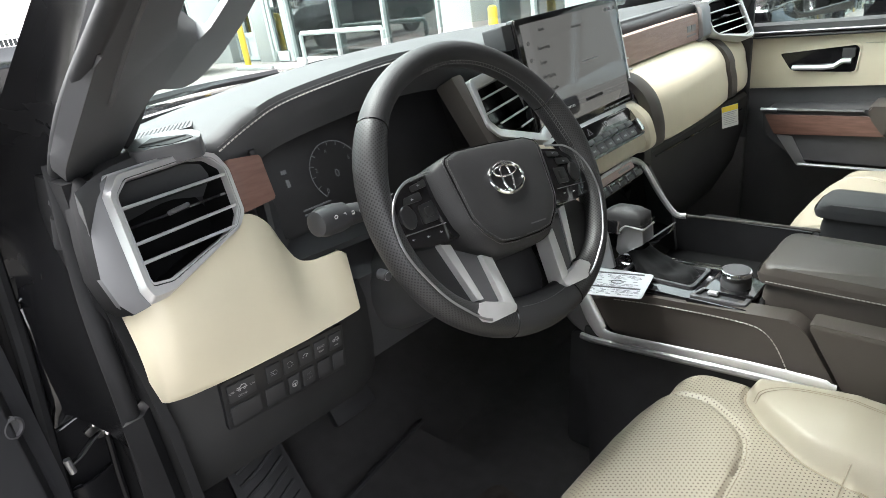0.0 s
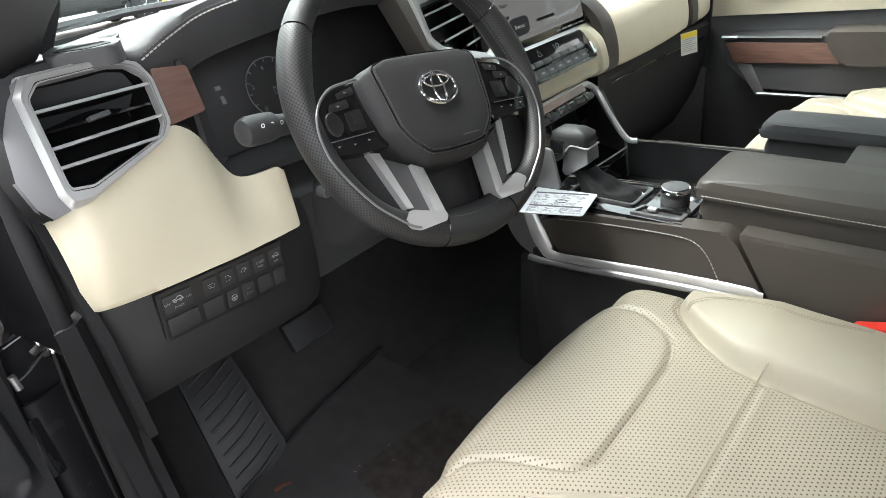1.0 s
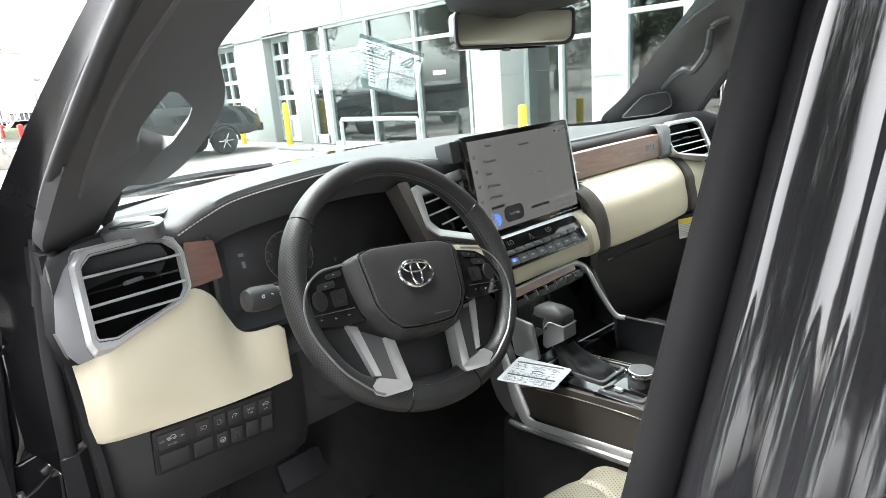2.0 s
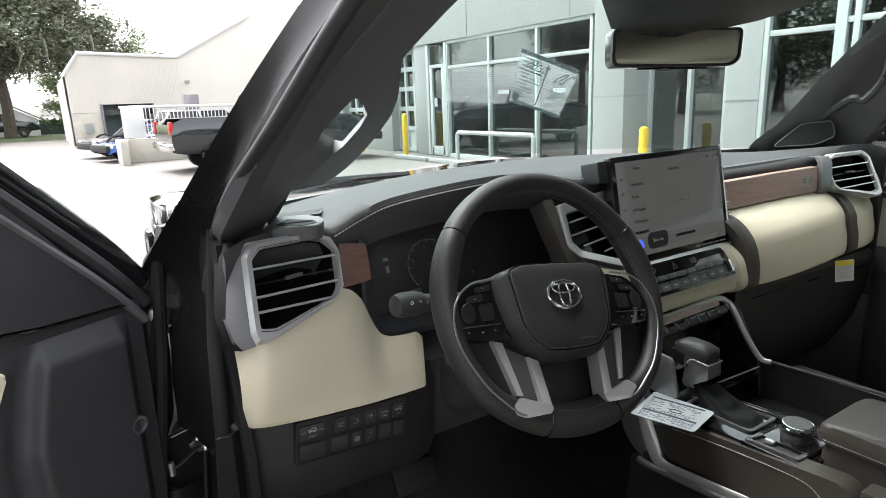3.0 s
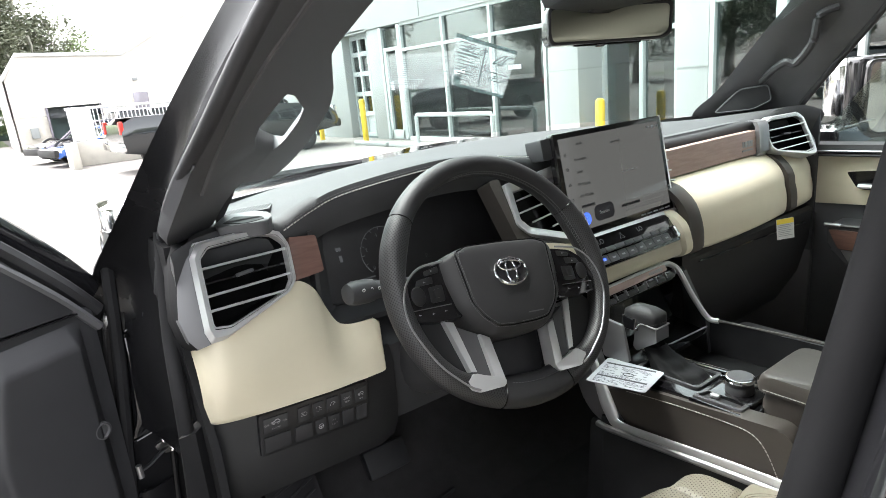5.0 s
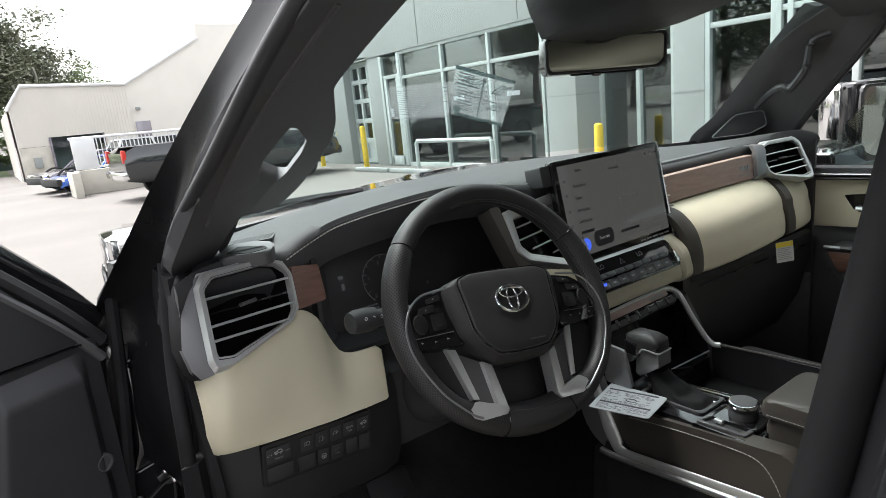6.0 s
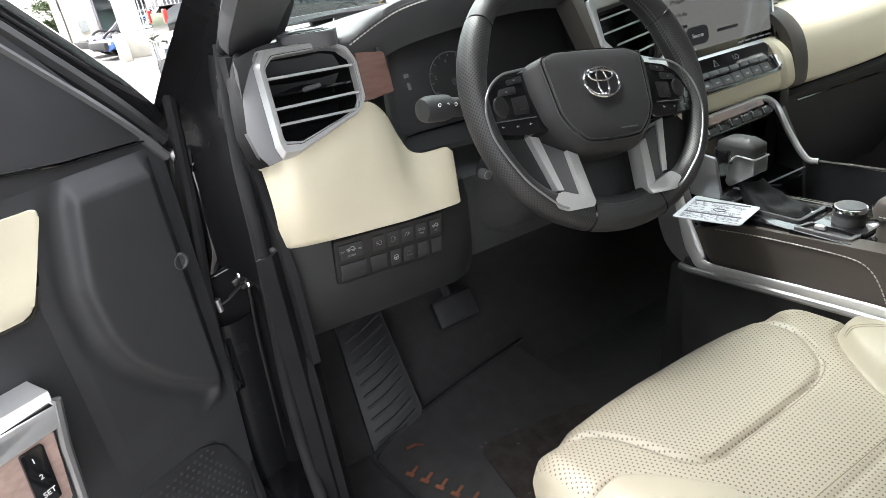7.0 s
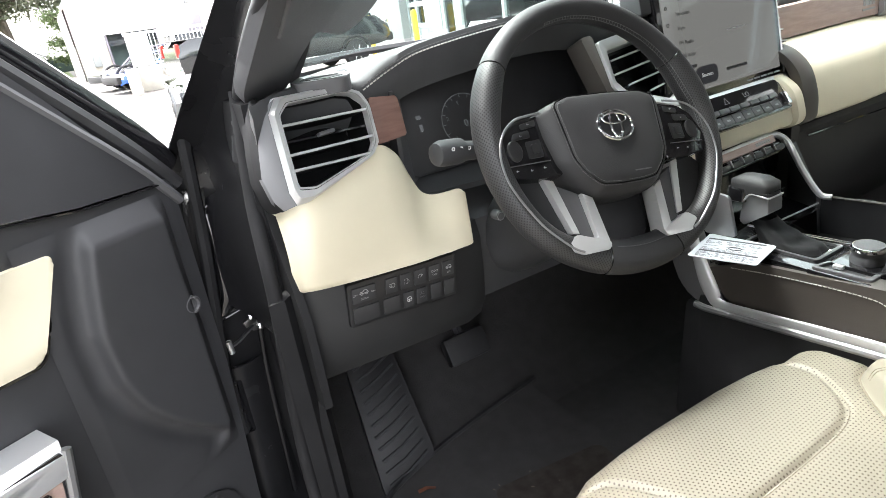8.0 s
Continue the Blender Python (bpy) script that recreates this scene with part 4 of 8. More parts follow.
def centre_vent(flip):
    k = mirrored if flip else (lambda b: b)
    t = thing("air_vent", "silver framed air vent beside the display", "air vent", (C + (0.20 if flip else -0.20), 0.18, 1.33), group="dash air vents")
    outer = [(-0.078, 0.062), (0.085, 0.068), (0.085, -0.06), (0.040, -0.075), (-0.070, -0.030), (-0.085, -0.010)]
    inner = [(-0.058, 0.046), (0.075, 0.050), (0.075, -0.045), (0.040, -0.058), (-0.052, -0.020), (-0.066, -0.002)]
    cut = -1.0
    if flip:  # only its inner end stands clear of the strip
        cut = 0.022
        outer = [(0.016, 0.066), (0.085, 0.068), (0.085, -0.06), (0.040, -0.075), (0.016, -0.066)]
        inner = [(0.022, 0.049), (0.075, 0.050), (0.075, -0.045), (0.040, -0.058), (0.022, -0.050)]
    if not flip:
        part("frame", k(ring(rounded(outer, 0.006), rounded(inner, 0.004), CF, 0.008, 0.04, 0.002, 0.0)), SILVER, t)
    part("duct", k(plate(inner, CF, -0.030, 0.045)), PIANO, t)
    for v in (0.030, 0.008, -0.014, -0.034):
        u0 = -0.055 - 0.006 * (v < 0.02) if v > -0.01 else -0.04 + (-0.014 - v) * 2.2
        u0 = max(u0, cut)
        part("slat", k(tube([CF(u0, v, -0.003), CF(0.074, v + 0.004, -0.003)], 0.0016, 6)), SILVER, t)
        part("slat_blade", k(grid([[CF(u0, v, -0.004), CF(0.074, v + 0.004, -0.004)], [CF(u0, v + 0.004, -0.03), CF(0.074, v + 0.008, -0.03)]], CF.y * -0.002)), PIANO, t)


centre_vent(False)
centre_vent(True)
part("side_cheek", plate(rounded([(-0.105, 0.075), (-0.08, 0.075), (-0.084, -0.01), (-0.065, -0.035), (0.02, -0.075), (0.03, -0.10), (-0.03, -0.10), (-0.095, -0.045)], 0.006), CF, 0.003, 0.03, 0.002), BROWN, dash, "brown trim cheek")
part("cream_cheek", plate(rounded([(-0.085, -0.04), (0.035, -0.080), (0.05, -0.10), (-0.02, -0.118), (-0.08, -0.085)], 0.008), CF, 0.006, 0.03, 0.003), CREAM, dash)

# ---- instrument cluster ----
gauge = thing("instrument_cluster", "dark digital instrument cluster with a lit round dial", "gauge", (0.02, 0.28, 1.30))
GF = Fr((0.015, 0.272, 1.322), (1, 0.0, 0.0), (0, 0.30, 0.95))
part("panel", plate(rounded([(-0.165, -0.075), (0.18, -0.075), (0.185, 0.06), (0.12, 0.085), (-0.10, 0.085), (-0.165, 0.05)], 0.015), GF, 0.0, 0.02, 0.003), RUBBER, gauge)
part("hood", grid([[p + Vector((0, 0.016, -0.012)), p + Vector((0, 0.05, -0.018)), Vector((p.x * 0.97, 0.292, 1.322 + (p.z - 1.322) * 0.86))] for p in spline(EDGE[4:10], 5)], (0, 0.004, 0.006)), DASH, gauge)
part("side_wall", grid([[(-0.176, 0.21, z), (-0.172, 0.24, z), (-0.155, 0.285, z)] for z in (1.23, 1.28, 1.33, 1.382)], (-0.006, 0, 0)), DASH, gauge)
part("floor_wall", grid([[(-0.17, 0.215, 1.236), (0.0, 0.205, 1.230), (0.20, 0.21, 1.245)], [(-0.16, 0.255, 1.246), (0.0, 0.255, 1.248), (0.195, 0.255, 1.255)]], (0, 0, -0.008)), DASH, gauge)
for cu, cv, rr in ((-0.0495, -0.0135, 0.0405),):
    part("dial_ring", tube([GF(cu + rr * math.cos(a), cv + rr * math.sin(a), 0.0012) for a in (radians(225 - i * 9) for i in range(31))], 0.0006, 5), DIAL, gauge)
    bm = bmesh.new()
    for i in range(13):
        a = radians(225 - i * 22.5)
        add_tube(bm, [GF(cu + q * rr * math.cos(a), cv + q * rr * math.sin(a), 0.0012) for q in (0.86, 0.97)], 0.0006, 4)
    part("dial_mark", bm, DIAL, gauge)
for txt, u, v, s in (("0", -0.0495, -0.018, 0.015), ("2", -0.079, -0.006, 0.0085), ("4", -0.0555, 0.014, 0.0085), ("6", -0.023, -0.003, 0.0085), ("0", -0.073, -0.036, 0.0085), ("P", 0.028, -0.040, 0.009)):
    writing("lettering", txt, s, GF.matrix(u, v, 0.001), DIAL, gauge, "CENTER")
for u0, v0, u1, v1 in ((-0.130, 0.004, -0.122, 0.009), (-0.128, -0.014, -0.123, -0.004), (-0.120, -0.050, -0.075, -0.0478), (-0.120, -0.056, -0.075, -0.0538)):
    part("dial_bar", plate(rect(u0, v0, u1, v1), GF, 0.0012, 0), DIAL, gauge)

# ---- steering wheel ----
wheel = thing("steering_wheel", "black leather steering wheel with satin silver spokes", "steering wheel", (0.002, 0.0275, 1.3048))
W = Fr((0.002, 0.0275, 1.3048), (0.9903, -0.0696, -0.1205), (0.1392, 0.4951, 0.8576))  # turned a little to the right
WR = Fr(W(0.0085, -0.002, -0.0007), W.x + W.n * 0.0096, W.y + W.n * 0.0488)  # the rim's own plane
RIM_R, TUBE_R = 0.1648, 0.0142


def rim_point(deg, r=RIM_R):
    a = radians(deg)
    flat = 1 - 0.042 * max(0, -math.cos(a) - 0.55) / 0.45
    return r * math.sin(a) * 1.011, r * math.cos(a) * flat


def rim_section(deg, k, grow=0.0):
    """A point on the rim's skin: fuller at the thumbs, and deep and flat at the bottom."""
    u, v = rim_point(deg)
    x, y = math.sin(radians(deg)), math.cos(radians(deg))
    off = abs(((deg + 180) % 360) - 180)
    fat = 1.0 + 0.09 * math.exp(-((off - 72) / 22) ** 2)
    deep = 1 / (1 + math.exp((146 - off) / 5))
    c = math.cos(k)
    rad = (TUBE_R * fat + grow) * c * (1 + (1.05 * deep + 0.22 * math.exp(-((off - 68) / 12) ** 2)) * (c < 0))
    return WR(u + x * rad, v + y * rad, (0.0180 * fat + grow) * math.sin(k) * (1 - 0.12 * deep))


def rim_arc(a0, a1, n):
    bm = bmesh.new()
    loops = [[bm.verts.new(rim_section(a0 + (a1 - a0) * i / n, 2 * math.pi * j / 24)) for j in range(24)] for i in range(n + 1)]
    uv = bm.loops.layers.uv.new("skin")
    step = abs(radians(a1 - a0)) / n * RIM_R
    for i, (x, y) in enumerate(zip(loops, loops[1:])):
        for j in range(24):
            f = bm.faces.new((x[j], x[(j + 1) % 24], y[(j + 1) % 24], y[j]))
            for lo, (p, q) in zip(f.loops, ((i, j), (i, j + 1), (i + 1, j + 1), (i + 1, j))):
                lo[uv].uv = (p * step, q * 0.0042)
    bm.faces.new(loops[0][::-1])
    bm.faces.new(loops[-1])
    return bm


part("rim_top", rim_arc(-55.7, 55.7, 60), RIM, wheel, "smooth leather rim")
part("rim_grip", rim_arc(56.3, 160.5, 56), RIMP, wheel, "perforated leather grip")
part("rim_grip", rim_arc(-160.5, -56.3, 56), RIMP, wheel, "perforated leather grip")
part("rim_bottom", rim_arc(161.2, 198.8, 24), RIM, wheel)
for d in (-56, 56, 160.9, -160.9):
    part("rim_seam", tube([rim_section(d, 2 * math.pi * j / 24, 0.0001) for j in range(24)], 0.0007, 5, closed=True), PIANO, wheel)
for k0 in (2.62, 2.88):
    part("rim_stitch", dashes([rim_section(d, k0, 0.0002) for d in range(-20, 96, 3)], 0.0046, 0.0034, 0.0005), DIM_THREAD, wheel)
bm = bmesh.new()
for d in np.arange(-20, 95, 1.6):
    add_tube(bm, [rim_section(d, 2.62, 0.0004), rim_section(d + 0.8, 2.88, 0.0004)], 0.0004, 4)
part("rim_lacing", bm, DIM_THREAD, wheel, "grey crossed stitches")
part("rim_stitch", dashes([rim_section(d, 2.2, 0.0002) for d in range(164, 198, 3)], 0.0046, 0.0034, 0.0005), HARD, wheel)
HUB_EDGE = [(0.0, 0.0440), (0.060, 0.0428), (0.086, 0.0350), (0.095, 0.0270), (0.094, 0.0), (0.086, -0.035), (0.068, -0.060), (0.045, -0.0785), (0.020, -0.0810), (0.0, -0.0812)]
HUB_FACE = [(0.0, 0.0425), (0.056, 0.0414), (0.0735, 0.0352), (0.0755, 0.0300), (0.0720, -0.002), (0.0690, -0.033), (0.0600, -0.050), (0.0420, -0.0665), (0.020, -0.0690), (0.0, -0.0692)]


def whole(half):
    """Both sides of a symmetrical outline, softly rounded."""
    left = [(-u, v) for u, v in half[-2:0:-1]]
    return rounded(left + half, 0.0055, 4)


edge_out, face_out = whole(HUB_EDGE), whole(HUB_FACE)


def cover():
    """Hub cover: flanks roll up to a nearly flat face inside the seam."""
    bm = bmesh.new()
    loops = []
    for t, h in ((0.0, -0.024), (0.0, 0.002), (0.06, 0.0075), (0.22, 0.0135), (0.5, 0.0190), (0.8, 0.0228), (0.94, 0.0240), (1.0, 0.0232)):
        loops.append([bm.verts.new(W(a + (c - a) * t, b2 + (d - b2) * t, h)) for (a, b2), (c, d) in zip(edge_out, face_out)])
    for q, h in ((0.985, 0.0245), (0.93, 0.0256), (0.75, 0.0264), (0.45, 0.0268), (0.2, 0.0269)):
        loops.append([bm.verts.new(W(u * q, (v + 0.012) * q - 0.012, h)) for u, v in face_out])
    k = len(edge_out)
    for x, y in zip(loops, loops[1:]):
        for j in range(k):
            bm.faces.new((x[j], x[(j + 1) % k], y[(j + 1) % k], y[j]))
    bm.faces.new(loops[0][::-1])
    bm.faces.new(loops[-1])
    return bm


part("airbag_cover", cover(), RIM, wheel, "leather-grained hub cover", 60)
part("cover_seam", tube([W(u, v, 0.0236) for u, v in face_out], 0.0009, 5, closed=True), PIANO, wheel)
for q in (0.965, 1.035):
    part("cover_stitch", dashes([W(u * q, (v + 0.012) * q - 0.012, 0.0253 if q < 1 else 0.0237) for u, v in face_out if v < 0.036], 0.0036, 0.0024, 0.0004), HARD, wheel)
part("cover_mark", plate(rect(0.010, -0.0585, 0.036, -0.0570), W, 0.0263, 0.0), HARD, wheel, "small moulded mark")
em = thing("badge", "chrome badge of linked ovals on the hub", "badge", tuple(W(0, 0, 0.0268)))


def oval(a, b, cu, cv, r, n=40, w=0.0283, thin=0.0):
    """A closed oval bar, slimmer on its upper side by thin."""
    ks = [2 * math.pi * i / n for i in range(n)]
    return tube([W(cu + a * math.cos(k), cv + b * math.sin(k), w) for k in ks], [r * (1 - thin * math.sin(k)) for k in ks], 8, closed=True)


part("outer_oval", oval(0.0258, 0.0180, 0, 0, 0.0019, 48, thin=0.25), CHROME, em)
part("inner_oval", oval(0.0078, 0.0162, 0, -0.0005, 0.0014, w=0.0286, thin=0.2), CHROME, em)
part("cross_oval", oval(0.0180, 0.0066, 0, 0.0078, 0.0014, w=0.0289, thin=-0.2), CHROME, em)


def side(s, pts):
    q = [(s * u, v) for u, v in pts]
    area = sum(a[0] * b[1] - b[0] * a[1] for a, b in zip(q, q[1:] + q[:1]))
    return q if area > 0 else q[::-1]


def shifted_side(s, pts, du=0.003):
    return [(u + du, v) for u, v in side(s, pts)]


for s in (-1, 1):
    pod = rounded(shifted_side(s, [(0.080, 0.030), (0.126, 0.0225), (0.144, 0.010), (0.157, -0.018), (0.153, -0.041), (0.118, -0.046), (0.080, -0.046)]), 0.006)
    part("button_pod", plate(pod, W, 0.0085, 0.016, 0.003), PIANO, wheel, "gloss black button pod")
    for pts, h in (([(0.112, 0.012), (0.134, 0.009), (0.138, 0.001), (0.112, 0.003)], 0.0100), ([(0.100, 0.024), (0.122, 0.019), (0.122, 0.013), (0.100, 0.016)], 0.0098),
                   ([(0.101, 0.000), (0.121, -0.002), (0.121, -0.022), (0.101, -0.021)], 0.0105), ([(0.106, -0.005), (0.116, -0.006), (0.116, -0.017), (0.106, -0.016)], 0.0122)):
        part("button", plate(rounded(shifted_side(s, pts), 0.0022, 3), W, h, 0.0, 0.0008), KEYBLACK, wheel)
    part("rocker", plate([(0.003 + s * 0.137 + 0.0095 * math.cos(k), -0.011 + 0.0125 * math.sin(k)) for k in (2 * math.pi * j / 24 for j in range(24))], W, 0.0110, 0.0, 0.002, 3), KEYBLACK, wheel, "oval rocker key")
    part("pod_rule", tube([W(0.003 + s * 0.094, -0.0265, 0.0092), W(0.003 + s * 0.150, -0.028, 0.0092)], 0.0006, 4), HARD, wheel)
    for u, v in ((0.141, -0.034), (0.122, -0.035), (0.104, -0.034), (0.125, 0.0055), (0.111, 0.0185)):
        icon(W, 0.003 + s * u, v, 0.0026, "arrow", wheel, 0.0104 if v > 0 else 0.0092, GREY_INK)
    line = [(0.095, 0.0275), (0.112, 0.0255), (0.130, 0.0220), (0.147, 0.0105), (0.1585, -0.008), (0.162, -0.030), (0.157, -0.057), (0.135, -0.097), (0.112, -0.120), (0.097, -0.1318), (0.086, -0.1370)]
    part("inner_trim", tube(spline([W(0.001 + s * u, v, 0.0182 - 0.006 * max(0.0, -v - 0.09) / 0.05) for u, v in line], 5), 0.0014, 8, flat=0.7, up=tuple(W.n)), DKSILVER, wheel, "satin silver line round the pod and rim")
    part("spoke_shade", plate(side(s, [(0.142, -0.044), (0.098, -0.044), (0.076, -0.114), (0.096, -0.127), (0.132, -0.098), (0.156, -0.060)]), W, -0.010, 0.006, 0.001), LOWER, wheel, "dark infill behind the spoke")
    # Charcoal paints the shade in the silver trough between blade and bar.
    part("spoke_face", plate(side(s, [(0.104, -0.047), (0.050, -0.074), (0.044, -0.122), (0.070, -0.124), (0.084, -0.113)]), W, 0.001, 0.012, 0.001), HARD, wheel)
    part("spoke_blade", plate(side(s, [(0.1045, -0.046), (0.0915, -0.049), (0.0770, -0.1145), (0.0860, -0.1130)]), W, 0.0035, 0.012, 0.001), SILVER, wheel)
    part("spoke", plate(side(s, [(0.0615, -0.070), (0.0480, -0.077), (0.0415, -0.1335), (0.0565, -0.1270)]), W, 0.0085, 0.014, 0.0015), SILVER, wheel, "satin silver lower spoke")
    part("spoke_foot", plate(rounded(side(s, [(0.0410, -0.1315), (0.0570, -0.1255), (0.0715, -0.1210), (0.0850, -0.1160), (0.1000, -0.1255), (0.0960, -0.1345), (0.0840, -0.1400), (0.0450, -0.1400)]), 0.003), W, 0.0095, 0.012, 0.0015), SILVER, wheel)
part("boss", lathe([(0.042, -0.075), (0.046, -0.05), (0.046, -0.02), (0.04, -0.012)], Fr(W(0, -0.020), W.x, W.y), 24), DASH, wheel)
part("lower_cover", plate(rounded([(-0.058, -0.060), (0.058, -0.060), (0.052, -0.130), (0.02, -0.150), (-0.02, -0.150), (-0.052, -0.130)], 0.01), W, -0.030, 0.045, 0.006), RUBBER, wheel)

column = thing("steering_column", "black plastic steering column shroud", "steering column", (0, 0.15, 1.24))
part("shroud", tube([W(0, -0.030, -0.055), W(0, -0.042, -0.12), W(0, -0.055, -0.20), W(0, -0.060, -0.26)], [0.050, 0.058, 0.064, 0.06], 16), DASH, column)
part("tilt_knob", lathe([(0.0, 0.006), (0.004, 0.0055), (0.0065, 0.004), (0.0072, 0.0), (0.0072, -0.01)], Fr((-0.075, 0.150, 1.195), (1, 0, 0), (0, 0, 1)), 18), HARD, column, "small round knob")
part("knob_mark", tube([(-0.075 + 0.0058 * math.cos(k), 0.1445, 1.195 + 0.0058 * math.sin(k)) for k in (i * math.pi / 9 for i in range(18))], 0.0005, 4, closed=True), GREY_INK, column, "pale round symbol")

stalk = thing("indicator_stalk", "black indicator stalk with white symbols", "stalk", (-0.13, 0.11, 1.31))
part("arm", tube([(-0.155, 0.108, 1.311), (-0.11, 0.115, 1.302), (-0.05, 0.125, 1.292)], [0.0125, 0.011, 0.010], 14), DASH, stalk)
part("knob", tube([(-0.190, 0.103, 1.3155), (-0.187, 0.1035, 1.3152), (-0.178, 0.105, 1.3145), (-0.158, 0.108, 1.3115), (-0.148, 0.109, 1.3105)], [0.008, 0.0135, 0.0160, 0.0160, 0.0145], 16), DASH, stalk)
for i in range(4):
    p = Vector((-0.170 + i * 0.013, 0.0905 + i * 0.0030, 1.3195 - i * 0.0026))
    part("symbol", tube([p + Vector((0.0020 * math.cos(k), 0, 0.0020 * math.sin(k))) for k in (j * math.pi / 3 for j in range(6))], 0.0005, 4, closed=True), WHITE_INK, stalk)

# ---- display ----
disp = thing("touchscreen", "large lit landscape touchscreen in a black bezel", "display", (C, 0.19, 1.27))
TF = Fr((0.300, 0.1925, 1.447), (1, 0.004, 0.006), (0, 0.182, 0.983))
part("housing", plate(rect(-0.013, -0.188, 0.307, 0.010, 0.004), TF, -0.002, 0.014, 0.002), PIANO, disp)
part("back_box", plate(rect(-0.036, -0.032, 0.10, 0.006, 0.004), TF, -0.006, 0.045, 0.003), DASH, disp, "dark housing behind the display")
part("bezel", plate(rect(-0.011, -0.1835, 0.305, 0.008, 0.003), TF, 0.0, 0.004, 0.0008), PIANO, disp)
part("glass_panel", plate(rect(0.0, -0.1705, 0.294, 0.0, 0.001), TF, 0.0010, 0.0006), SCREEN, disp, "lit grey screen")
part("chin", grid([[TF(u, -0.1835, 0.003), TF(u, -0.1885, 0.0075), TF(u, -0.1945, 0.0065), TF(u, -0.198, 0.002)] for u in (-0.012, 0.1, 0.2, 0.306)], TF.n * -0.02), SILVER, disp, "silver lip under the display")
part("side_lip", tube([TF(0.3070, 0.010, -0.003), TF(0.3070, -0.19, -0.001)], 0.003, 6), SILVER, disp)
part("side_bar", plate(rect(0.001, -0.1695, 0.022, -0.001), TF, 0.0014, 0.0), glow("side_display_band", (0.37, 0.37, 0.36), 0.042, 0.03), disp)
for txt, u, v, s in (("Radio", 0.044, -0.0135, 0.0075), ("Favorites", 0.0325, -0.0415, 0.0092), ("Tune", 0.0315, -0.0640, 0.0092), ("FM Radio", 0.0315, -0.0875, 0.0092), ("AM Radio", 0.0315, -0.1085, 0.0092), ("Favorites", 0.138, -0.0225, 0.0085)):
    writing("lettering", txt, s, TF.matrix(u, v, 0.0016), DARK_INK, disp)
part("text_bar", plate(rect(0.0315, -0.1305, 0.066, -0.1255), TF, 0.0018, 0), DARK_INK, disp)
part("text_bar", plate(rect(0.142, -0.1500, 0.198, -0.1450), TF, 0.0018, 0), DARK_INK, disp)
part("text_bar", plate(rect(0.155, -0.0838, 0.205, -0.0828), TF, 0.0018, 0), GREY_INK, disp)
part("source_key", plate(rect(0.062, -0.162, 0.118, -0.132, 0.014, 6), TF, 0.0018, 0), SCREEN_DK, disp, "dark rounded on-screen key")
writing("lettering", "Sources", 0.009, TF.matrix(0.090, -0.147, 0.0021), WHITE_INK, disp, "CENTER")
part("search_key", lathe([(0.0125, 0.0), (0.0125, 0.0018), (0.001, 0.0018)], Fr(TF(0.038, -0.152, 0), TF.x, TF.y), 24), BLUE, disp, "round blue on-screen key")
part("search_symbol", tube([TF(0.037 + 0.0035 * math.cos(k), -0.151 + 0.0035 * math.sin(k), 0.0021) for k in (i * math.pi / 6 for i in range(12))], 0.0006, 4, closed=True), WHITE_INK, disp)
for v in (-0.030, -0.056, -0.084, -0.112):
    part("side_symbol", tube([TF(0.0105 + 0.003 * math.cos(k), v + 0.003 * math.sin(k), 0.0018) for k in (i * math.pi / 2.5 for i in range(5))], 0.0007, 4, closed=True), DARK_INK, disp)
for i in range(3):
    part("side_symbol", plate(rect(0.255 + i * 0.015, -0.012, 0.263 + i * 0.015, -0.007), TF, 0.0018, 0), GREY_INK, disp)
for i in range(5):
    part("text_bar", plate(rect(0.196 + i * 0.020, -0.1790, 0.211 + i * 0.020, -0.1762), TF, 0.0012, 0), GREY_INK, disp)

# ---- centre stack and passenger side of the dash ----
def roll(xs, prof, z_tilt=0.0):
    """A padded roll along the dash: prof gives (y, z) from top to bottom."""
    return [[(x, y + dy, z + z_tilt * (x - C)) for x, dy in xs] for y, z in prof]


def padded(x0, x1, prof, ends=0.010, n=10):
    xs = [x0 + (x1 - x0) * i / n for i in range(n + 1)]
    P = spline([(0, y, z) for y, z in prof], 5)
    rows = []
    for p in P:
        row = []
        for i, x in enumerate(xs):
            e = min(i, n - i)
            row.append(Vector((x, p.y + (ends if e == 0 else 0.0), p.z)))
        rows.append(row)
    return grid(rows, (0, 0.02, 0))


STACK = [(0.165, 1.266), (0.150, 1.262), (0.128, 1.240), (0.116, 1.212), (0.113, 1.190), (0.128, 1.178), (0.16, 1.172)]
part("stack_pad", padded(0.268, 0.596, STACK, 0.012), CREAM, dash, "cream padded centre stack")
STACK_END = [(0.165, 1.268), (0.148, 1.266), (0.120, 1.245), (0.108, 1.216), (0.1055, 1.192), (0.120, 1.177), (0.15, 1.171)]
part("stack_end", padded(0.563, 0.5965, STACK_END, 0.008, 6), CREAM, dash, "cream padded end beside the climate panel")
PASS = [(0.222, 1.314), (0.195, 1.316), (0.160, 1.305), (0.128, 1.274), (0.112, 1.232), (0.1085, 1.196), (0.113, 1.179), (0.14, 1.168)]
part("strap", padded(0.597, 0.641, [(y - 0.002, z) for y, z in PASS], 0.004, 4), BROWN, dash, "grey-brown leather strap")


def passenger_pad():
    xs = [0.643 + (1.086 - 0.643) * i / 14 for i in range(15)]
    rows = []
    for p in spline([(0, y, z) for y, z in PASS], 6):
        rows.append([Vector((x, p.y + 0.036 * ((x - 0.643) / 0.44) ** 2 + (0.006 if x in (xs[0], xs[-1]) else 0), p.z - 0.012 * ((x - 0.643) / 0.44) * (p.z < 1.25))) for x in xs])
    return grid(rows, (0, 0.02, 0))


part("passenger_pad", passenger_pad(), CREAM, dash, "large cream padded panel")


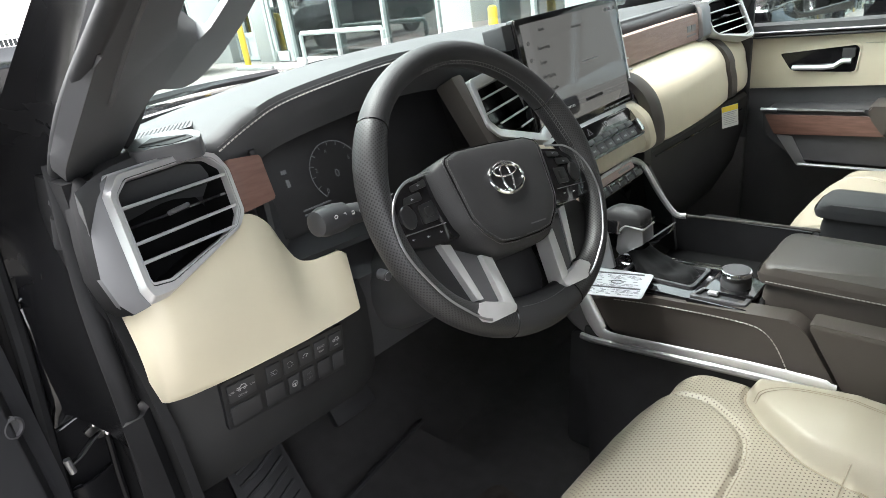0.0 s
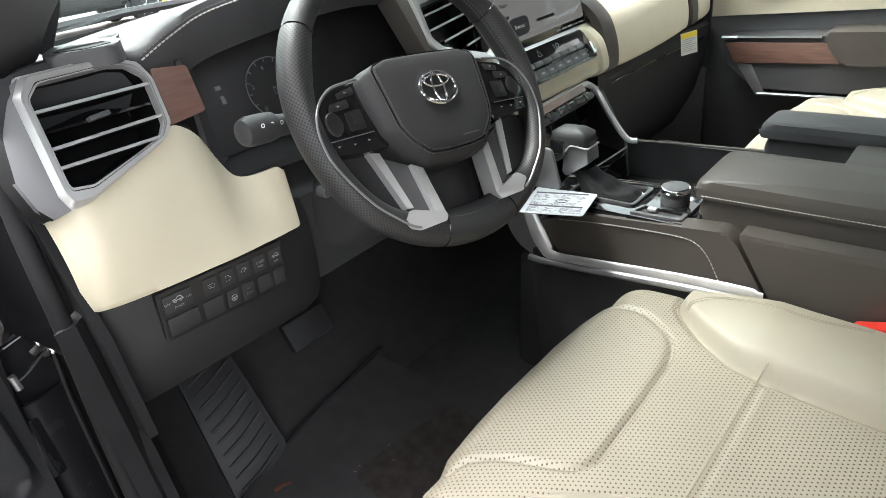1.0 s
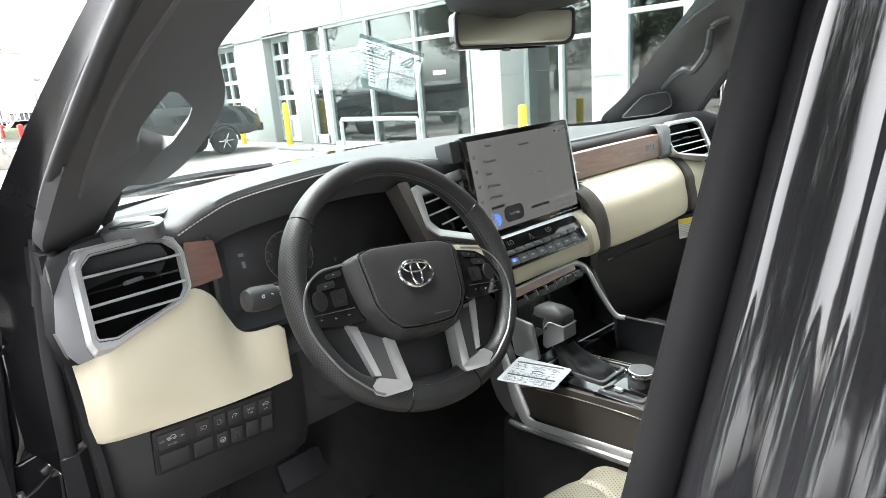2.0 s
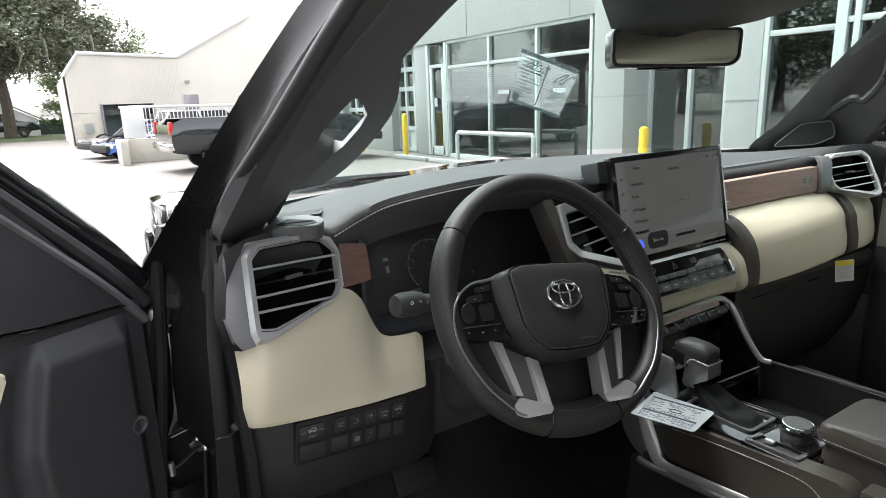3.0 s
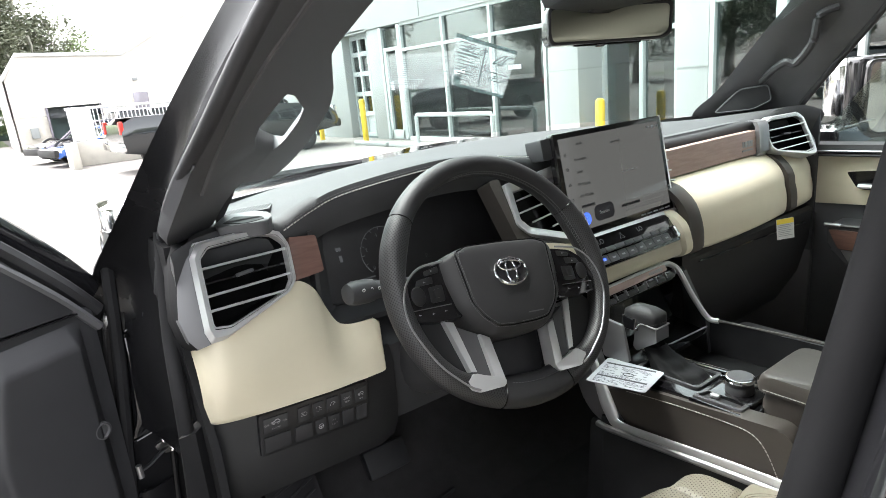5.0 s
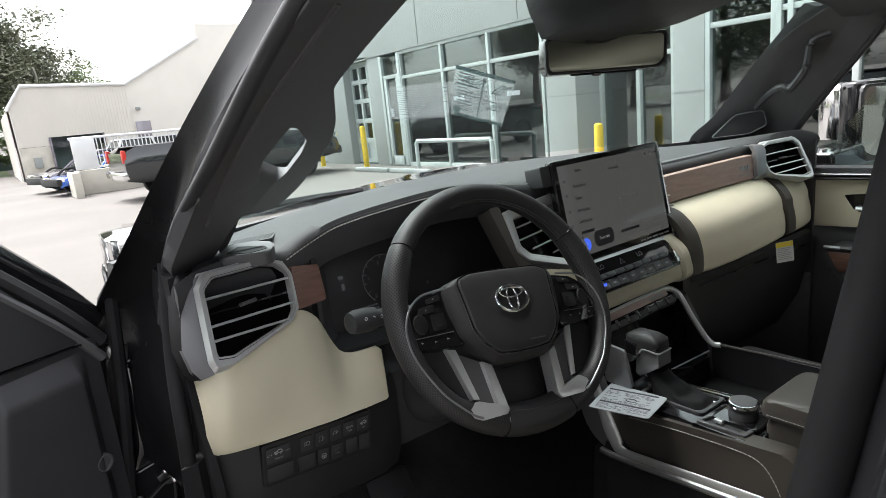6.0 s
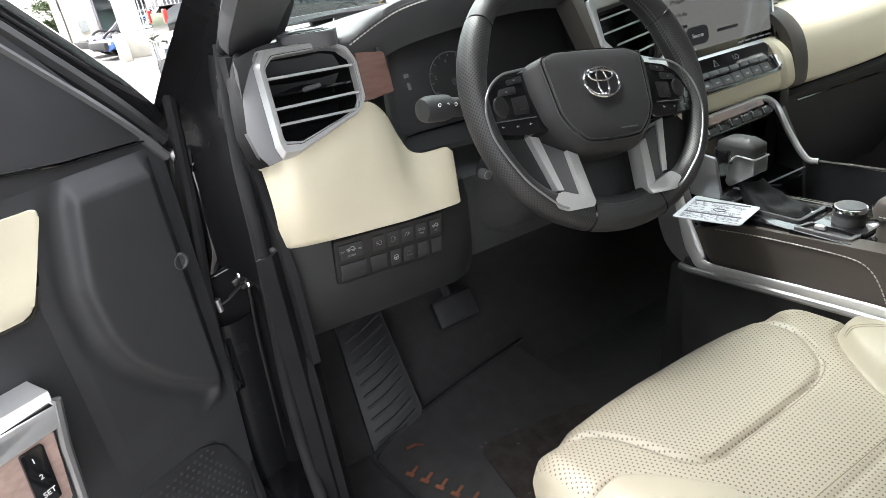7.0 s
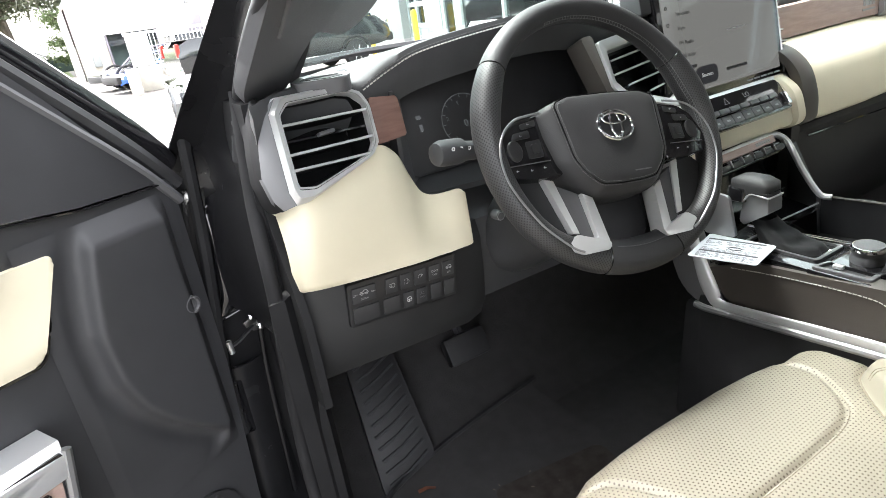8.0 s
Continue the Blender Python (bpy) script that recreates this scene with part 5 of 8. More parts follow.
def end_pad(x0, x1, dy, grow=0.0):
    xs = [x0 + (x1 - x0) * i / 5 for i in range(6)]
    rows = []
    for p in spline([(0, y, z) for y, z in PASS], 6):
        rows.append([Vector((x, p.y + dy + 0.014 * (max(0, x - 1.15) / 0.1) ** 2, p.z - 0.012 * (p.z < 1.25))) for x in xs])
    return grid(rows, (0, 0.02, 0))


part("strap", end_pad(1.088, 1.122, 0.033), BROWN, dash, "grey-brown leather strap")
part("end_pad", end_pad(1.124, 1.255, 0.038), CREAM, dash)
RW = spline([(0.610, 0.207, 1.3775), (0.75, 0.209, 1.3780), (0.85, 0.211, 1.3780), (0.95, 0.212, 1.3775), (1.030, 0.212, 1.3770)], 6)
part("wood_strip", grid([[p + Vector((0, 0.012, -0.001)) for p in RW], [p + Vector((0, 0.003, 0.0012)) for p in RW], [p for p in RW], [p + Vector((0, -0.004, -0.030)) for p in RW], [p + Vector((0, -0.005, -0.058)) for p in RW], [p + Vector((0, 0.012, -0.063)) for p in RW]], (0, 0.01, 0)), WOOD, dash, "long open-pore walnut strip")
for i, (a, b) in enumerate(((0.0, 0.006), (0.009, 0.021), (0.024, 0.034), (0.037, 0.047))):
    part("engraved_bar", plate(rect(0.965 + a, 1.342, 0.965 + b, 1.356), Fr((0, 0.2072, 0), (1, 0.0, 0.0), (0, 0, 1)), 0.0, 0.004), GREY_INK, dash)
part("engraved_bar", plate(rect(0.963, 1.332, 1.013, 1.336), Fr((0, 0.2062, 0), (1, 0.0, 0.0), (0, 0, 1)), 0.0, 0.004), GREY_INK, dash)
part("glovebox", grid([[(x, y, z) for x in (0.66, 0.68, 0.8, 0.95, 1.10, 1.22, 1.25)] for y, z in ((0.165, 1.150), (0.158, 1.140), (0.162, 1.06), (0.185, 0.96), (0.24, 0.86), (0.32, 0.82))], (0, 0.03, 0)), LOWER, dash, "black glovebox door")
part("glovebox_gap", tube([(0.70, 0.156, 1.128), (0.95, 0.156, 1.122), (1.21, 0.156, 1.112)], 0.0022, 5), PIANO, dash)
part("glovebox_catch", plate(rect(0.745, 1.092, 0.79, 1.108, 0.003), Fr((0, 0.160, 0), (1, 0, 0), (0, 0.1, 1)), 0.003, 0.01, 0.001), DASH, dash)
part("side_dark", grid([[(0.590, 0.128, z), (0.612, 0.125, z), (0.665, 0.160, z)] for z in (1.172, 1.15, 1.08, 1.0)], (0, 0.02, 0)), LOWER, dash)

ROCKER = mat("dark_grey_rocker", (0.085, 0.086, 0.09), 0.35, var=0.08, scale=30, fine=600, bump=0.05)
clim = thing("climate_panel", "black climate panel with a row of grey keys", "control panel", (C, 0.14, 1.23))
HF = Fr((0.452, 0.135, 1.236), (1, 0, 0.0), (0, 0.62, 0.78))
part("panel", plate(rect(-0.148, -0.029, 0.108, 0.031, 0.008, 5), HF, 0.009, 0.03, 0.003), PIANO, clim)
for i in range(8):
    u = -0.124 + i * 0.0268
    part("rocker", plate(rect(u - 0.0120, -0.004, u + 0.0120, 0.005, 0.002), HF, 0.016, 0.0, 0.002), ROCKER, clim, "grey rocker key")
    part("key", plate(rect(u - 0.0126, -0.024, u + 0.0126, -0.007, 0.002), HF, 0.012, 0.0, 0.0015), HARD, clim)
    part("symbol", plate(rect(u - 0.004, -0.018, u + 0.004, -0.015), HF, 0.0125, 0.0), GREY_INK, clim)
for u in (-0.105, 0.010):
    writing("lettering", "LO", 0.013, HF.matrix(u, 0.019, 0.0096), DIAL, clim, "CENTER")
part("warning_symbol", tube([HF(-0.052, 0.013, 0.0096), HF(-0.040, 0.013, 0.0096), HF(-0.046, 0.024, 0.0096)], 0.0008, 4, closed=True), DIAL, clim)
part("lit_dots", add_plate(add_plate(bmesh.new(), rect(-0.129, -0.0140, -0.119, -0.0130), HF, 0.0128, 0), rect(-0.129, -0.0168, -0.119, -0.0158), HF, 0.0128, 0), glow("blue_key_light", (0.04, 0.10, 0.9), 0.8), clim)
part("volume_knob", add_box(bmesh.new(), HF(0.098, -0.010, 0.011), (0.013, 0.026, 0.008), HF.matrix().to_3x3().to_4x4(), 0.003), CHROME, clim, "bright end knob")

# ---- console ----
con = thing("center_console", "wide dark centre console with leather sides and silver rails", "console", (C, -0.3, 0.63))
SIDE = 0.250
SP = Fr((SIDE, 0, 0), (0, -1, 0), (0, 0, 1))
part("body", box((C, -0.42, 0.80), (0.40, 0.98, 0.35), bevel=0.01), RUBBER, con)
side_out = rounded([(-0.052, 1.030), (-0.018, 0.986), (0.010, 0.975), (0.300, 0.988), (0.254, 1.066), (0.236, 1.078), (0.03, 1.060)], 0.008)
part("side_panel", plate(side_out, SP, 0.002, 0.03, 0.008, 3), BROWN, con, "grey-brown leather side panel")
part("side_stitch", dashes(spline([SP(*p, 0.0028) for p in ((-0.010, 1.042), (0.05, 1.050), (0.12, 1.056), (0.180, 1.0585), (0.205, 1.053), (0.222, 1.035), (0.238, 1.003))], 6), 0.0062, 0.0044, 0.0008), THREAD, con)
part("side_base", plate(rounded([(-0.12, 0.70), (0.9, 0.70), (0.9, 1.0), (0.3, 0.985), (0.0, 0.965), (-0.10, 0.95)], 0.01), SP, -0.012, 0.03, 0.003), RUBBER, con)
part("rear_side", plate(rounded([(0.252, 1.080), (0.304, 0.988), (0.9, 0.99), (0.9, 1.085)], 0.01), SP, 0.000, 0.03, 0.006), BROWN, con, "grey-brown leather rear side")
rail = [(0.020, 0.9765), (-0.05, 0.9830), (-0.12, 0.9905), (-0.20, 0.9985), (-0.27, 1.0035), (-0.296, 1.0035)]
sweep = spline([(0.252, 0.108, 1.150), (0.250, 0.083, 1.080), (0.246, 0.058, 1.025), (0.2425, 0.038, 0.992)] + [(0.240, y, z) for y, z in rail], 5)
part("lower_rail", tube(sweep, [0.0080 + 0.008 * math.exp(-((i - 13) / 6) ** 2) - (0.003 if i > 42 else 0) for i in range(len(sweep))], 12, flat=0.35, up=(1, 0, 0)), SILVER, con, "long satin silver rail with its front leg")
part("lower_lip", tube(spline([(0.240, 0.066, 0.962), (0.238, 0.045, 0.962)] + [(0.237, y, z - 0.0115) for y, z in rail], 4), 0.0058, 8), DKSILVER, con)
part("front_cheek", plate(rounded([(-0.126, 1.02), (-0.106, 0.974), (-0.070, 0.956), (-0.015, 0.957), (-0.05, 1.02), (-0.10, 1.14), (-0.142, 1.15)], 0.014, 4), SP, -0.006, 0.02, 0.004), DKSILVER, con)
arch = [(0.262, 0.108, 1.158), (0.300, 0.112, 1.172), (0.380, 0.114, 1.1765), (0.460, 0.115, 1.178), (0.505, 0.116, 1.178), (0.528, 0.115, 1.172), (0.545, 0.106, 1.155), (0.556, 0.082, 1.105), (0.567, 0.055, 1.062), (0.572, 0.035, 1.058), (0.580, -0.06, 1.060), (0.586, -0.16, 1.062)]
part("bin_edge", tube(spline(arch[9:], 5), 0.0024, 6), BROWN, con, "thin brown edge of the bin")
part("arch", tube(spline(arch[:10], 5), 0.0058, 8), SILVER, con, "silver arch round the tray")
AF = Fr((0.40, 0.108, 1.172), (1, 0.01, 0.012), (0, 0.55, 0.83))
part("arch_strip", plate(rect(-0.10, -0.006, 0.10, 0.007, 0.003), AF, 0.004, 0.012, 0.0015), WOOD, con, "slim walnut strip with raised bars")
for i in range(7):
    part("strip_mark", plate(rect(0.045 + i * 0.006, -0.003, 0.049 + i * 0.006, 0.003), AF, 0.0045, 0.0), GREY_INK, con)
part("switch_bar", plate(rect(-0.10, -0.026, 0.115, -0.008, 0.003), AF, -0.002, 0.02, 0.002), PIANO, con)
for i in range(7):
    u = -0.085 + i * 0.030
    part("toggle", add_box(bmesh.new(), AF(u, -0.018, 0.003), (0.0275, 0.011, 0.010), AF.matrix().to_3x3().to_4x4(), 0.003), KEYBLACK, con, "black rocker switch")
    part("toggle_fin", add_box(bmesh.new(), AF(u + 0.015, -0.014, 0.007), (0.0022, 0.012, 0.007), AF.matrix().to_3x3().to_4x4(), 0.0008), DKSILVER, con, "small silver fin")
part("cubby_back", grid([[(x, 0.17, 1.16), (x, 0.16, 1.10), (x, 0.13, 1.05), (x, 0.05, 1.035)] for x in (0.26, 0.40, 0.56)], (0, 0.01, -0.01)), PIANO, con)
part("cubby_side", grid([[(0.566, y, z) for y, z in ((0.11, 1.15), (0.06, 1.06), (0.05, 0.98))], [(0.60, y, z) for y, z in ((0.15, 1.15), (0.13, 1.06), (0.12, 0.98))]], (0.01, 0, 0)), DASH, con)
part("tray_strut", tube([(0.447, 0.07, 1.036), (0.548, 0.045, 1.052)], 0.0016, 6), DKSILVER, con)
# top tray and bin
part("top_plate", plate(rounded([(0.255, 0.045), (0.350, 0.050), (0.360, -0.19), (0.257, -0.19)], 0.008), Fr((0, 0, 1.066), (1, 0, 0), (0, 1, 0)), 0.004, 0.03, 0.003), PIANO, con, "gloss black selector plate")
part("edge_trim", plate([(0.2525, -0.10), (0.2545, -0.10), (0.259, -0.20), (0.254, -0.205)], Fr((0, 0, 1.069), (1, 0, 0), (0, 1, 0)), 0.004, 0.01, 0.002), PIANO, con)
part("bin_floor", plate([(0.36, 0.06), (0.575, 0.06), (0.590, -0.19), (0.36, -0.19)], Fr((0, 0, 0.985), (1, 0, 0), (0, 1, 0)), 0.0, 0.02), SEAL, con)
part("bin_wall", grid([[(0.575, 0.055, z), (0.582, -0.06, z), (0.588, -0.175, z)] for z in (1.056, 1.02, 0.98)], (0.010, 0, 0)), RUBBER, con)
part("bin_wall", grid([[(0.355, 0.055, z), (0.358, -0.06, z), (0.362, -0.175, z)] for z in (1.066, 1.02, 0.98)], (-0.01, 0, 0)), RUBBER, con)
part("chrome_line", tube([(0.340, 0.045, 1.074), (0.3455, -0.02, 1.074), (0.357, -0.115, 1.074)], 0.0028, 6), CHROME, con, "thin chrome line")
for dx in (0.0065, 0.0125):
    part("chrome_line", tube([(0.340 + dx, 0.040, 1.0725), (0.3455 + dx, -0.02, 1.0725), (0.357 + dx, -0.105, 1.0725)], 0.0014, 6), CHROME, con, "thin chrome line")
part("far_rail", tube([(0.586, -0.16, 1.062), (0.588, -0.20, 1.062)], 0.0035, 6), BROWN, con)
part("side_right", plate(rounded([(-0.12, 0.70), (0.9, 0.70), (0.9, 1.03), (-0.04, 1.03)], 0.02), Fr((0.645, 0, 0), (0, -1, 0), (0, 0, 1)), 0.02, 0.02, 0.004), SEAL, con)
# tray, knob, armrests
tr = [(0.257, -0.102), (0.289, -0.110), (0.305, -0.178), (0.263, -0.176)]
trc = [(0.264, -0.108), (0.286, -0.114), (0.298, -0.171), (0.268, -0.170)]
TP = Fr((0, 0, 1.072), (1, 0, 0), (0, 1, 0))
part("tray_frame", ring(rounded(tr[::-1], 0.004), rounded(trc[::-1], 0.003), TP, 0.004, 0.001, 0.001), HARD, con, "grey framed phone slot")
part("tray_well", plate(trc[::-1], TP, -0.0005, 0.0015), RUBBER, con)
part("slot_clip", box((0.277, -0.128, 1.076), (0.008, 0.013, 0.005), bevel=0.001), SILVER, con)
KF = Fr((0.313, -0.146, 1.072), (1, 0, 0), (0, 1, 0))
part("knob_base", plate(rect(-0.030, -0.034, 0.036, 0.034, 0.006), KF, 0.005, 0.002, 0.002), PIANO, con)
part("knob_skirt", lathe([(0.0205, 0.004), (0.0205, 0.013), (0.0192, 0.015), (0.0192, 0.018), (0.0205, 0.020), (0.0205, 0.023), (0.017, 0.024)], KF, 36), DASH, con, "ribbed black selector knob")
part("knob_ring", lathe([(0.0208, 0.023), (0.0213, 0.026), (0.0200, 0.0285), (0.017, 0.029)], KF, 36), CHROME, con)
part("knob_cap", lathe([(0.0183, 0.027), (0.018, 0.0298), (0.001, 0.030)], KF, 36), HARD, con)


def cushion(x0, x1, y0, y1, z0, z1, crown=0.012, r=0.02):
    """A padded box with a crowned top."""
    n, m = 10, 16
    bm = bmesh.new()
    out = rounded([(x0, y0), (x1, y0), (x1, y1), (x0, y1)], r, 4)
    cx, cy = (x0 + x1) / 2, (y0 + y1) / 2
    loops = []
    for s, h in ((0.985, z0), (1.0, z0 + 0.008), (1.0, z0 + (z1 - z0) * 0.55), (0.995, z1 - 0.018), (0.975, z1 - 0.006), (0.94, z1), (0.6, z1 + crown * 0.7), (0.2, z1 + crown)):
        loops.append([bm.verts.new((cx + (u - cx) * (1 - (1 - s) * (0.5 if s > 0.9 else 1)), cy + (v - cy) * (1 - (1 - s) * (0.5 if s > 0.9 else 1)), h)) for u, v in out])
    k = len(out)
    for a, b in zip(loops, loops[1:]):
        for j in range(k):
            bm.faces.new((a[j], a[(j + 1) % k], b[(j + 1) % k], b[j]))
    bm.faces.new(loops[0][::-1])
    bm.faces.new(loops[-1])
    return bm


arm1 = thing("armrest", "padded grey-brown leather armrest with pale stitching", "armrest", (0.40, -0.5, 1.08))
part("pad", cushion(0.293, 0.425, -0.88, -0.174, 1.098, 1.124, 0.005), BROWN, arm1, angle=60)
part("pad_stitch", dashes([(0.2915, -0.190, 1.1035), (0.2915, -0.40, 1.1055), (0.2915, -0.87, 1.107)], 0.0052, 0.0038, 0.0007), THREAD, arm1)
part("pad_base", cushion(0.297, 0.425, -0.88, -0.182, 1.050, 1.100, 0.0), BROWN, arm1, angle=60)
arm2 = thing("armrest", "black padded armrest on the passenger side of the console", "armrest", (0.62, -0.5, 1.08))
part("pad", cushion(0.570, 0.655, -0.88, -0.174, 1.092, 1.116, 0.003), PAD, arm2, angle=60)
part("pad_base", cushion(0.578, 0.650, -0.88, -0.184, 1.035, 1.094, 0.0), DASH, arm2, angle=60)
part("gap_trim", box((0.50, -0.60, 1.088), (0.13, 0.56, 0.03), bevel=0.008), BROWN, arm2, "brown trim between the armrests")
buckle = thing("seat_buckle", "seat belt buckle with a red release button", "buckle", (0.240, -0.43, 0.95))
part("housing", box((0.238, -0.445, 0.972), (0.024, 0.07, 0.055), Euler((radians(-18), 0, 0)).to_matrix().to_4x4(), 0.008, 3), DASH, buckle)
part("release", box((0.238, -0.420, 1.001), (0.019, 0.045, 0.012), Euler((radians(-18), 0, 0)).to_matrix().to_4x4(), 0.004), RED, buckle, "red release button")

# ---- gear lever and papers ----
gear = thing("gear_selector", "leather-topped gear selector on a pleated boot", "gear lever", (0.315, 0.0, 1.07))
part("grip", cushion(0.2925, 0.3315, -0.0145, 0.053, 1.1455, 1.1640, 0.010, 0.013), RIM, gear, "black leather grip", 60)
part("grip_seam", tube([(0.3315, -0.0150, 1.1530), (0.312, -0.0152, 1.1530), (0.2922, -0.0120, 1.1520), (0.2922, 0.012, 1.1470)], 0.0005, 4), PIANO, gear)
part("release_key", cushion(0.2905, 0.3300, 0.0200, 0.0545, 1.1325, 1.1530, 0.004, 0.009), PIANO, gear, "glossy black release key", 60)
LV = Fr((0.2955, 0, 0), (0, -1, 0), (0, 0, 1))
part("collar", plate(rounded([(0.0147, 1.1205), (0.0135, 1.1460), (-0.0120, 1.1475), (-0.0200, 1.1415), (-0.0270, 1.1330), (-0.0310, 1.1010), (-0.0228, 1.0952)], 0.0022, 3), LV, 0.001, 0.0335, 0.0016), DKSILVER, gear, "satin silver neck", 40)
part("collar_edge", tube(spline([(0.2935, 0.053, 1.1330), (0.2930, 0.036, 1.1325), (0.2930, 0.0255, 1.1350), (0.2930, 0.0185, 1.1440), (0.2930, 0.0100, 1.1475), (0.2930, -0.0120, 1.1455), (0.299, -0.0155, 1.1455), (0.328, -0.0155, 1.1455)], 4), 0.0014, 6), SILVER, gear, "bright rim of the neck")


def boot():
    """Leather boot that sags rearwards, with folds along its length and slack rolls at its foot."""
    loops = []
    bm = bmesh.new()
    for i in range(21):
        t = i / 20
        w, d = 0.0180 + 0.011 * t ** 1.4, 0.017 + 0.028 * t ** 1.5
        c = Vector((0.319 - 0.001 * t, 0.008 - 0.052 * t ** 1.1, 1.106 - 0.034 * t ** 0.9))
        row = []
        for j in range(40):
            a = 2 * math.pi * j / 40
            fold = 0.0016 * t * math.cos(8 * a + 2.0 * t)
            rear = max(0.0, -math.sin(a))
            roll = 0.0035 * rear * t * math.sin(t * 17)
            sq = 1 + 0.15 * abs(math.sin(2 * a))
            row.append(bm.verts.new(c + Vector(((w + fold) * math.cos(a) * sq, (d + fold + roll) * math.sin(a) * sq, roll * 0.8 - 0.010 * rear * t * (1 - t)))))
        loops.append(row)
    for a, b in zip(loops, loops[1:]):
        for j in range(40):
            bm.faces.new((a[j], a[(j + 1) % 40], b[(j + 1) % 40], b[j]))
    return bm


part("boot", boot(), SEAL, gear, "black leather boot with slack folds", 60)
part("boot_frame", ring(rounded([(0.282, -0.098), (0.354, -0.098), (0.349, 0.016), (0.282, 0.016)], 0.010), rounded([(0.287, -0.092), (0.349, -0.092), (0.344, 0.010), (0.287, 0.010)], 0.008), Fr((0, 0, 1.070), (1, 0, 0), (0, 1, 0)), 0.004, 0.003, 0.001), DASH, gear)
part("cheek", plate(rounded([(-0.075, 1.078), (-0.020, 1.082), (-0.035, 1.145), (-0.085, 1.150)], 0.006), Fr((0.272, 0, 0), (0, -1, 0), (0, 0, 1)), 0.002, 0.004, 0.001), DKSILVER, con, "flat grey cheek before the lever")
card = thing("paper_card", "printed white instruction card lying on the console", "card", (0.24, 0.0, 1.078))
KC = Fr((0.235, 0.002, 1.0790), (0.31, -0.95, 0.0), (0.95, 0.31, 0.0))
part("sheet", plate(rounded([(-0.051, -0.043), (0.045, -0.043), (0.053, 0.034), (-0.047, 0.050)], 0.005), KC, 0.0004, 0.0006), PAPER, card)
random.seed(3)
CARD_INK = mat("faded_grey_print", (0.13, 0.135, 0.15), 0.6, var=0.05, bump=0)
for v in (0.030, -0.016):
    part("print_band", plate(rect(-0.042, v - 0.0022, 0.040, v + 0.0022), KC, 0.0007, 0), DARK_INK, card)
for v in (0.0235, 0.0200, 0.0165, 0.013, 0.005, -0.0035, -0.0075, -0.011, -0.022, -0.0255, -0.029, -0.0325, -0.036):
    u = -0.042
    while u < 0.036:
        w = random.uniform(0.003, 0.009)
        part("print_bar", plate(rect(u, v - 0.0008, min(0.040, u + w), v + 0.0006), KC, 0.0007, 0), CARD_INK, card)
        u += w + random.choice((0.0015, 0.0015, 0.010))
part("print_figure", tube([KC(0.004 + 0.009 * math.cos(k), 0.002 + 0.005 * math.sin(k), 0.0007) for k in (i * math.pi / 6 for i in range(12))], 0.0007, 4, closed=True), DARK_INK, card)
tag = thing("warning_tag", "yellow and white paper warning tag hanging below the dash", "label", (1.010, 0.127, 1.14))
TG = Fr((1.006, 0.118, 1.1480), (0.80, -0.60, 0.10), (-0.08, 0.06, 1))
TAG_PAPER = mat("white_tag_paper", (0.60, 0.61, 0.60), 0.6, var=0.04, scale=40, fine=300, bump=0.05)
part("sheet", plate(rect(-0.018, -0.032, 0.024, 0.020, 0.002), TG, 0.0005, 0.0005), TAG_PAPER, tag)
part("header", plate(rect(-0.0175, 0.007, 0.0235, 0.0195, 0.001), TG, 0.0009, 0), YELLOW, tag, "yellow heading")
for i in range(7):
    part("print_bar", plate(rect(-0.014, 0.003 - i * 0.0045, 0.020 - 0.004 * (i % 3), 0.0042 - i * 0.0045), TG, 0.0009, 0), GREY_INK, tag)

# ---- seats ----
def seam_dip(x, y, pts, w=0.0045):
    best = 9
    for (ax, ay), (bx, by) in zip(pts, pts[1:]):
        dx, dy = bx - ax, by - ay
        t = max(0, min(1, ((x - ax) * dx + (y - ay) * dy) / (dx * dx + dy * dy)))
        best = min(best, math.hypot(x - ax - t * dx, y - ay - t * dy))
    return math.exp(-(best / w) ** 2)


def sp2(pts, n=6):
    return [(p.x, p.y) for p in spline([(*p, 0) for p in pts], n)]


S_INNER = sp2([(0.171, -0.120), (0.172, -0.165), (0.141, -0.213), (0.111, -0.232), (0.06, -0.239), (-0.06, -0.240), (-0.095, -0.238), (-0.118, -0.220), (-0.140, -0.162), (-0.160, -0.132), (-0.186, -0.114)])
S_CROSS = [(-0.15, -0.336), (0.133, -0.336)]
S_BOLR = sp2([(0.236, -0.200), (0.205, -0.203), (0.188, -0.212), (0.163, -0.236), (0.140, -0.268), (0.124, -0.300), (0.118, -0.36), (0.115, -0.45), (0.115, -0.62)])
S_BOLL = [(0.012 - x, y + 0.006) for x, y in S_BOLR]
FRONT = [(-0.250, -0.150), (-0.232, -0.116), (-0.213, -0.106), (-0.185, -0.1065), (-0.160, -0.096), (-0.10, -0.090), (-0.045, -0.088), (0.073, -0.090), (0.13, -0.095), (0.165, -0.102), (0.186, -0.112), (0.221, -0.111), (0.245, -0.122), (0.262, -0.165)]


def front_line(x):
    """How far forward the cushion's edge runs; the thigh support bulges between two corner lobes."""
    return float(np.interp(x, [p[0] for p in FRONT], [p[1] for p in FRONT])) + 0.007


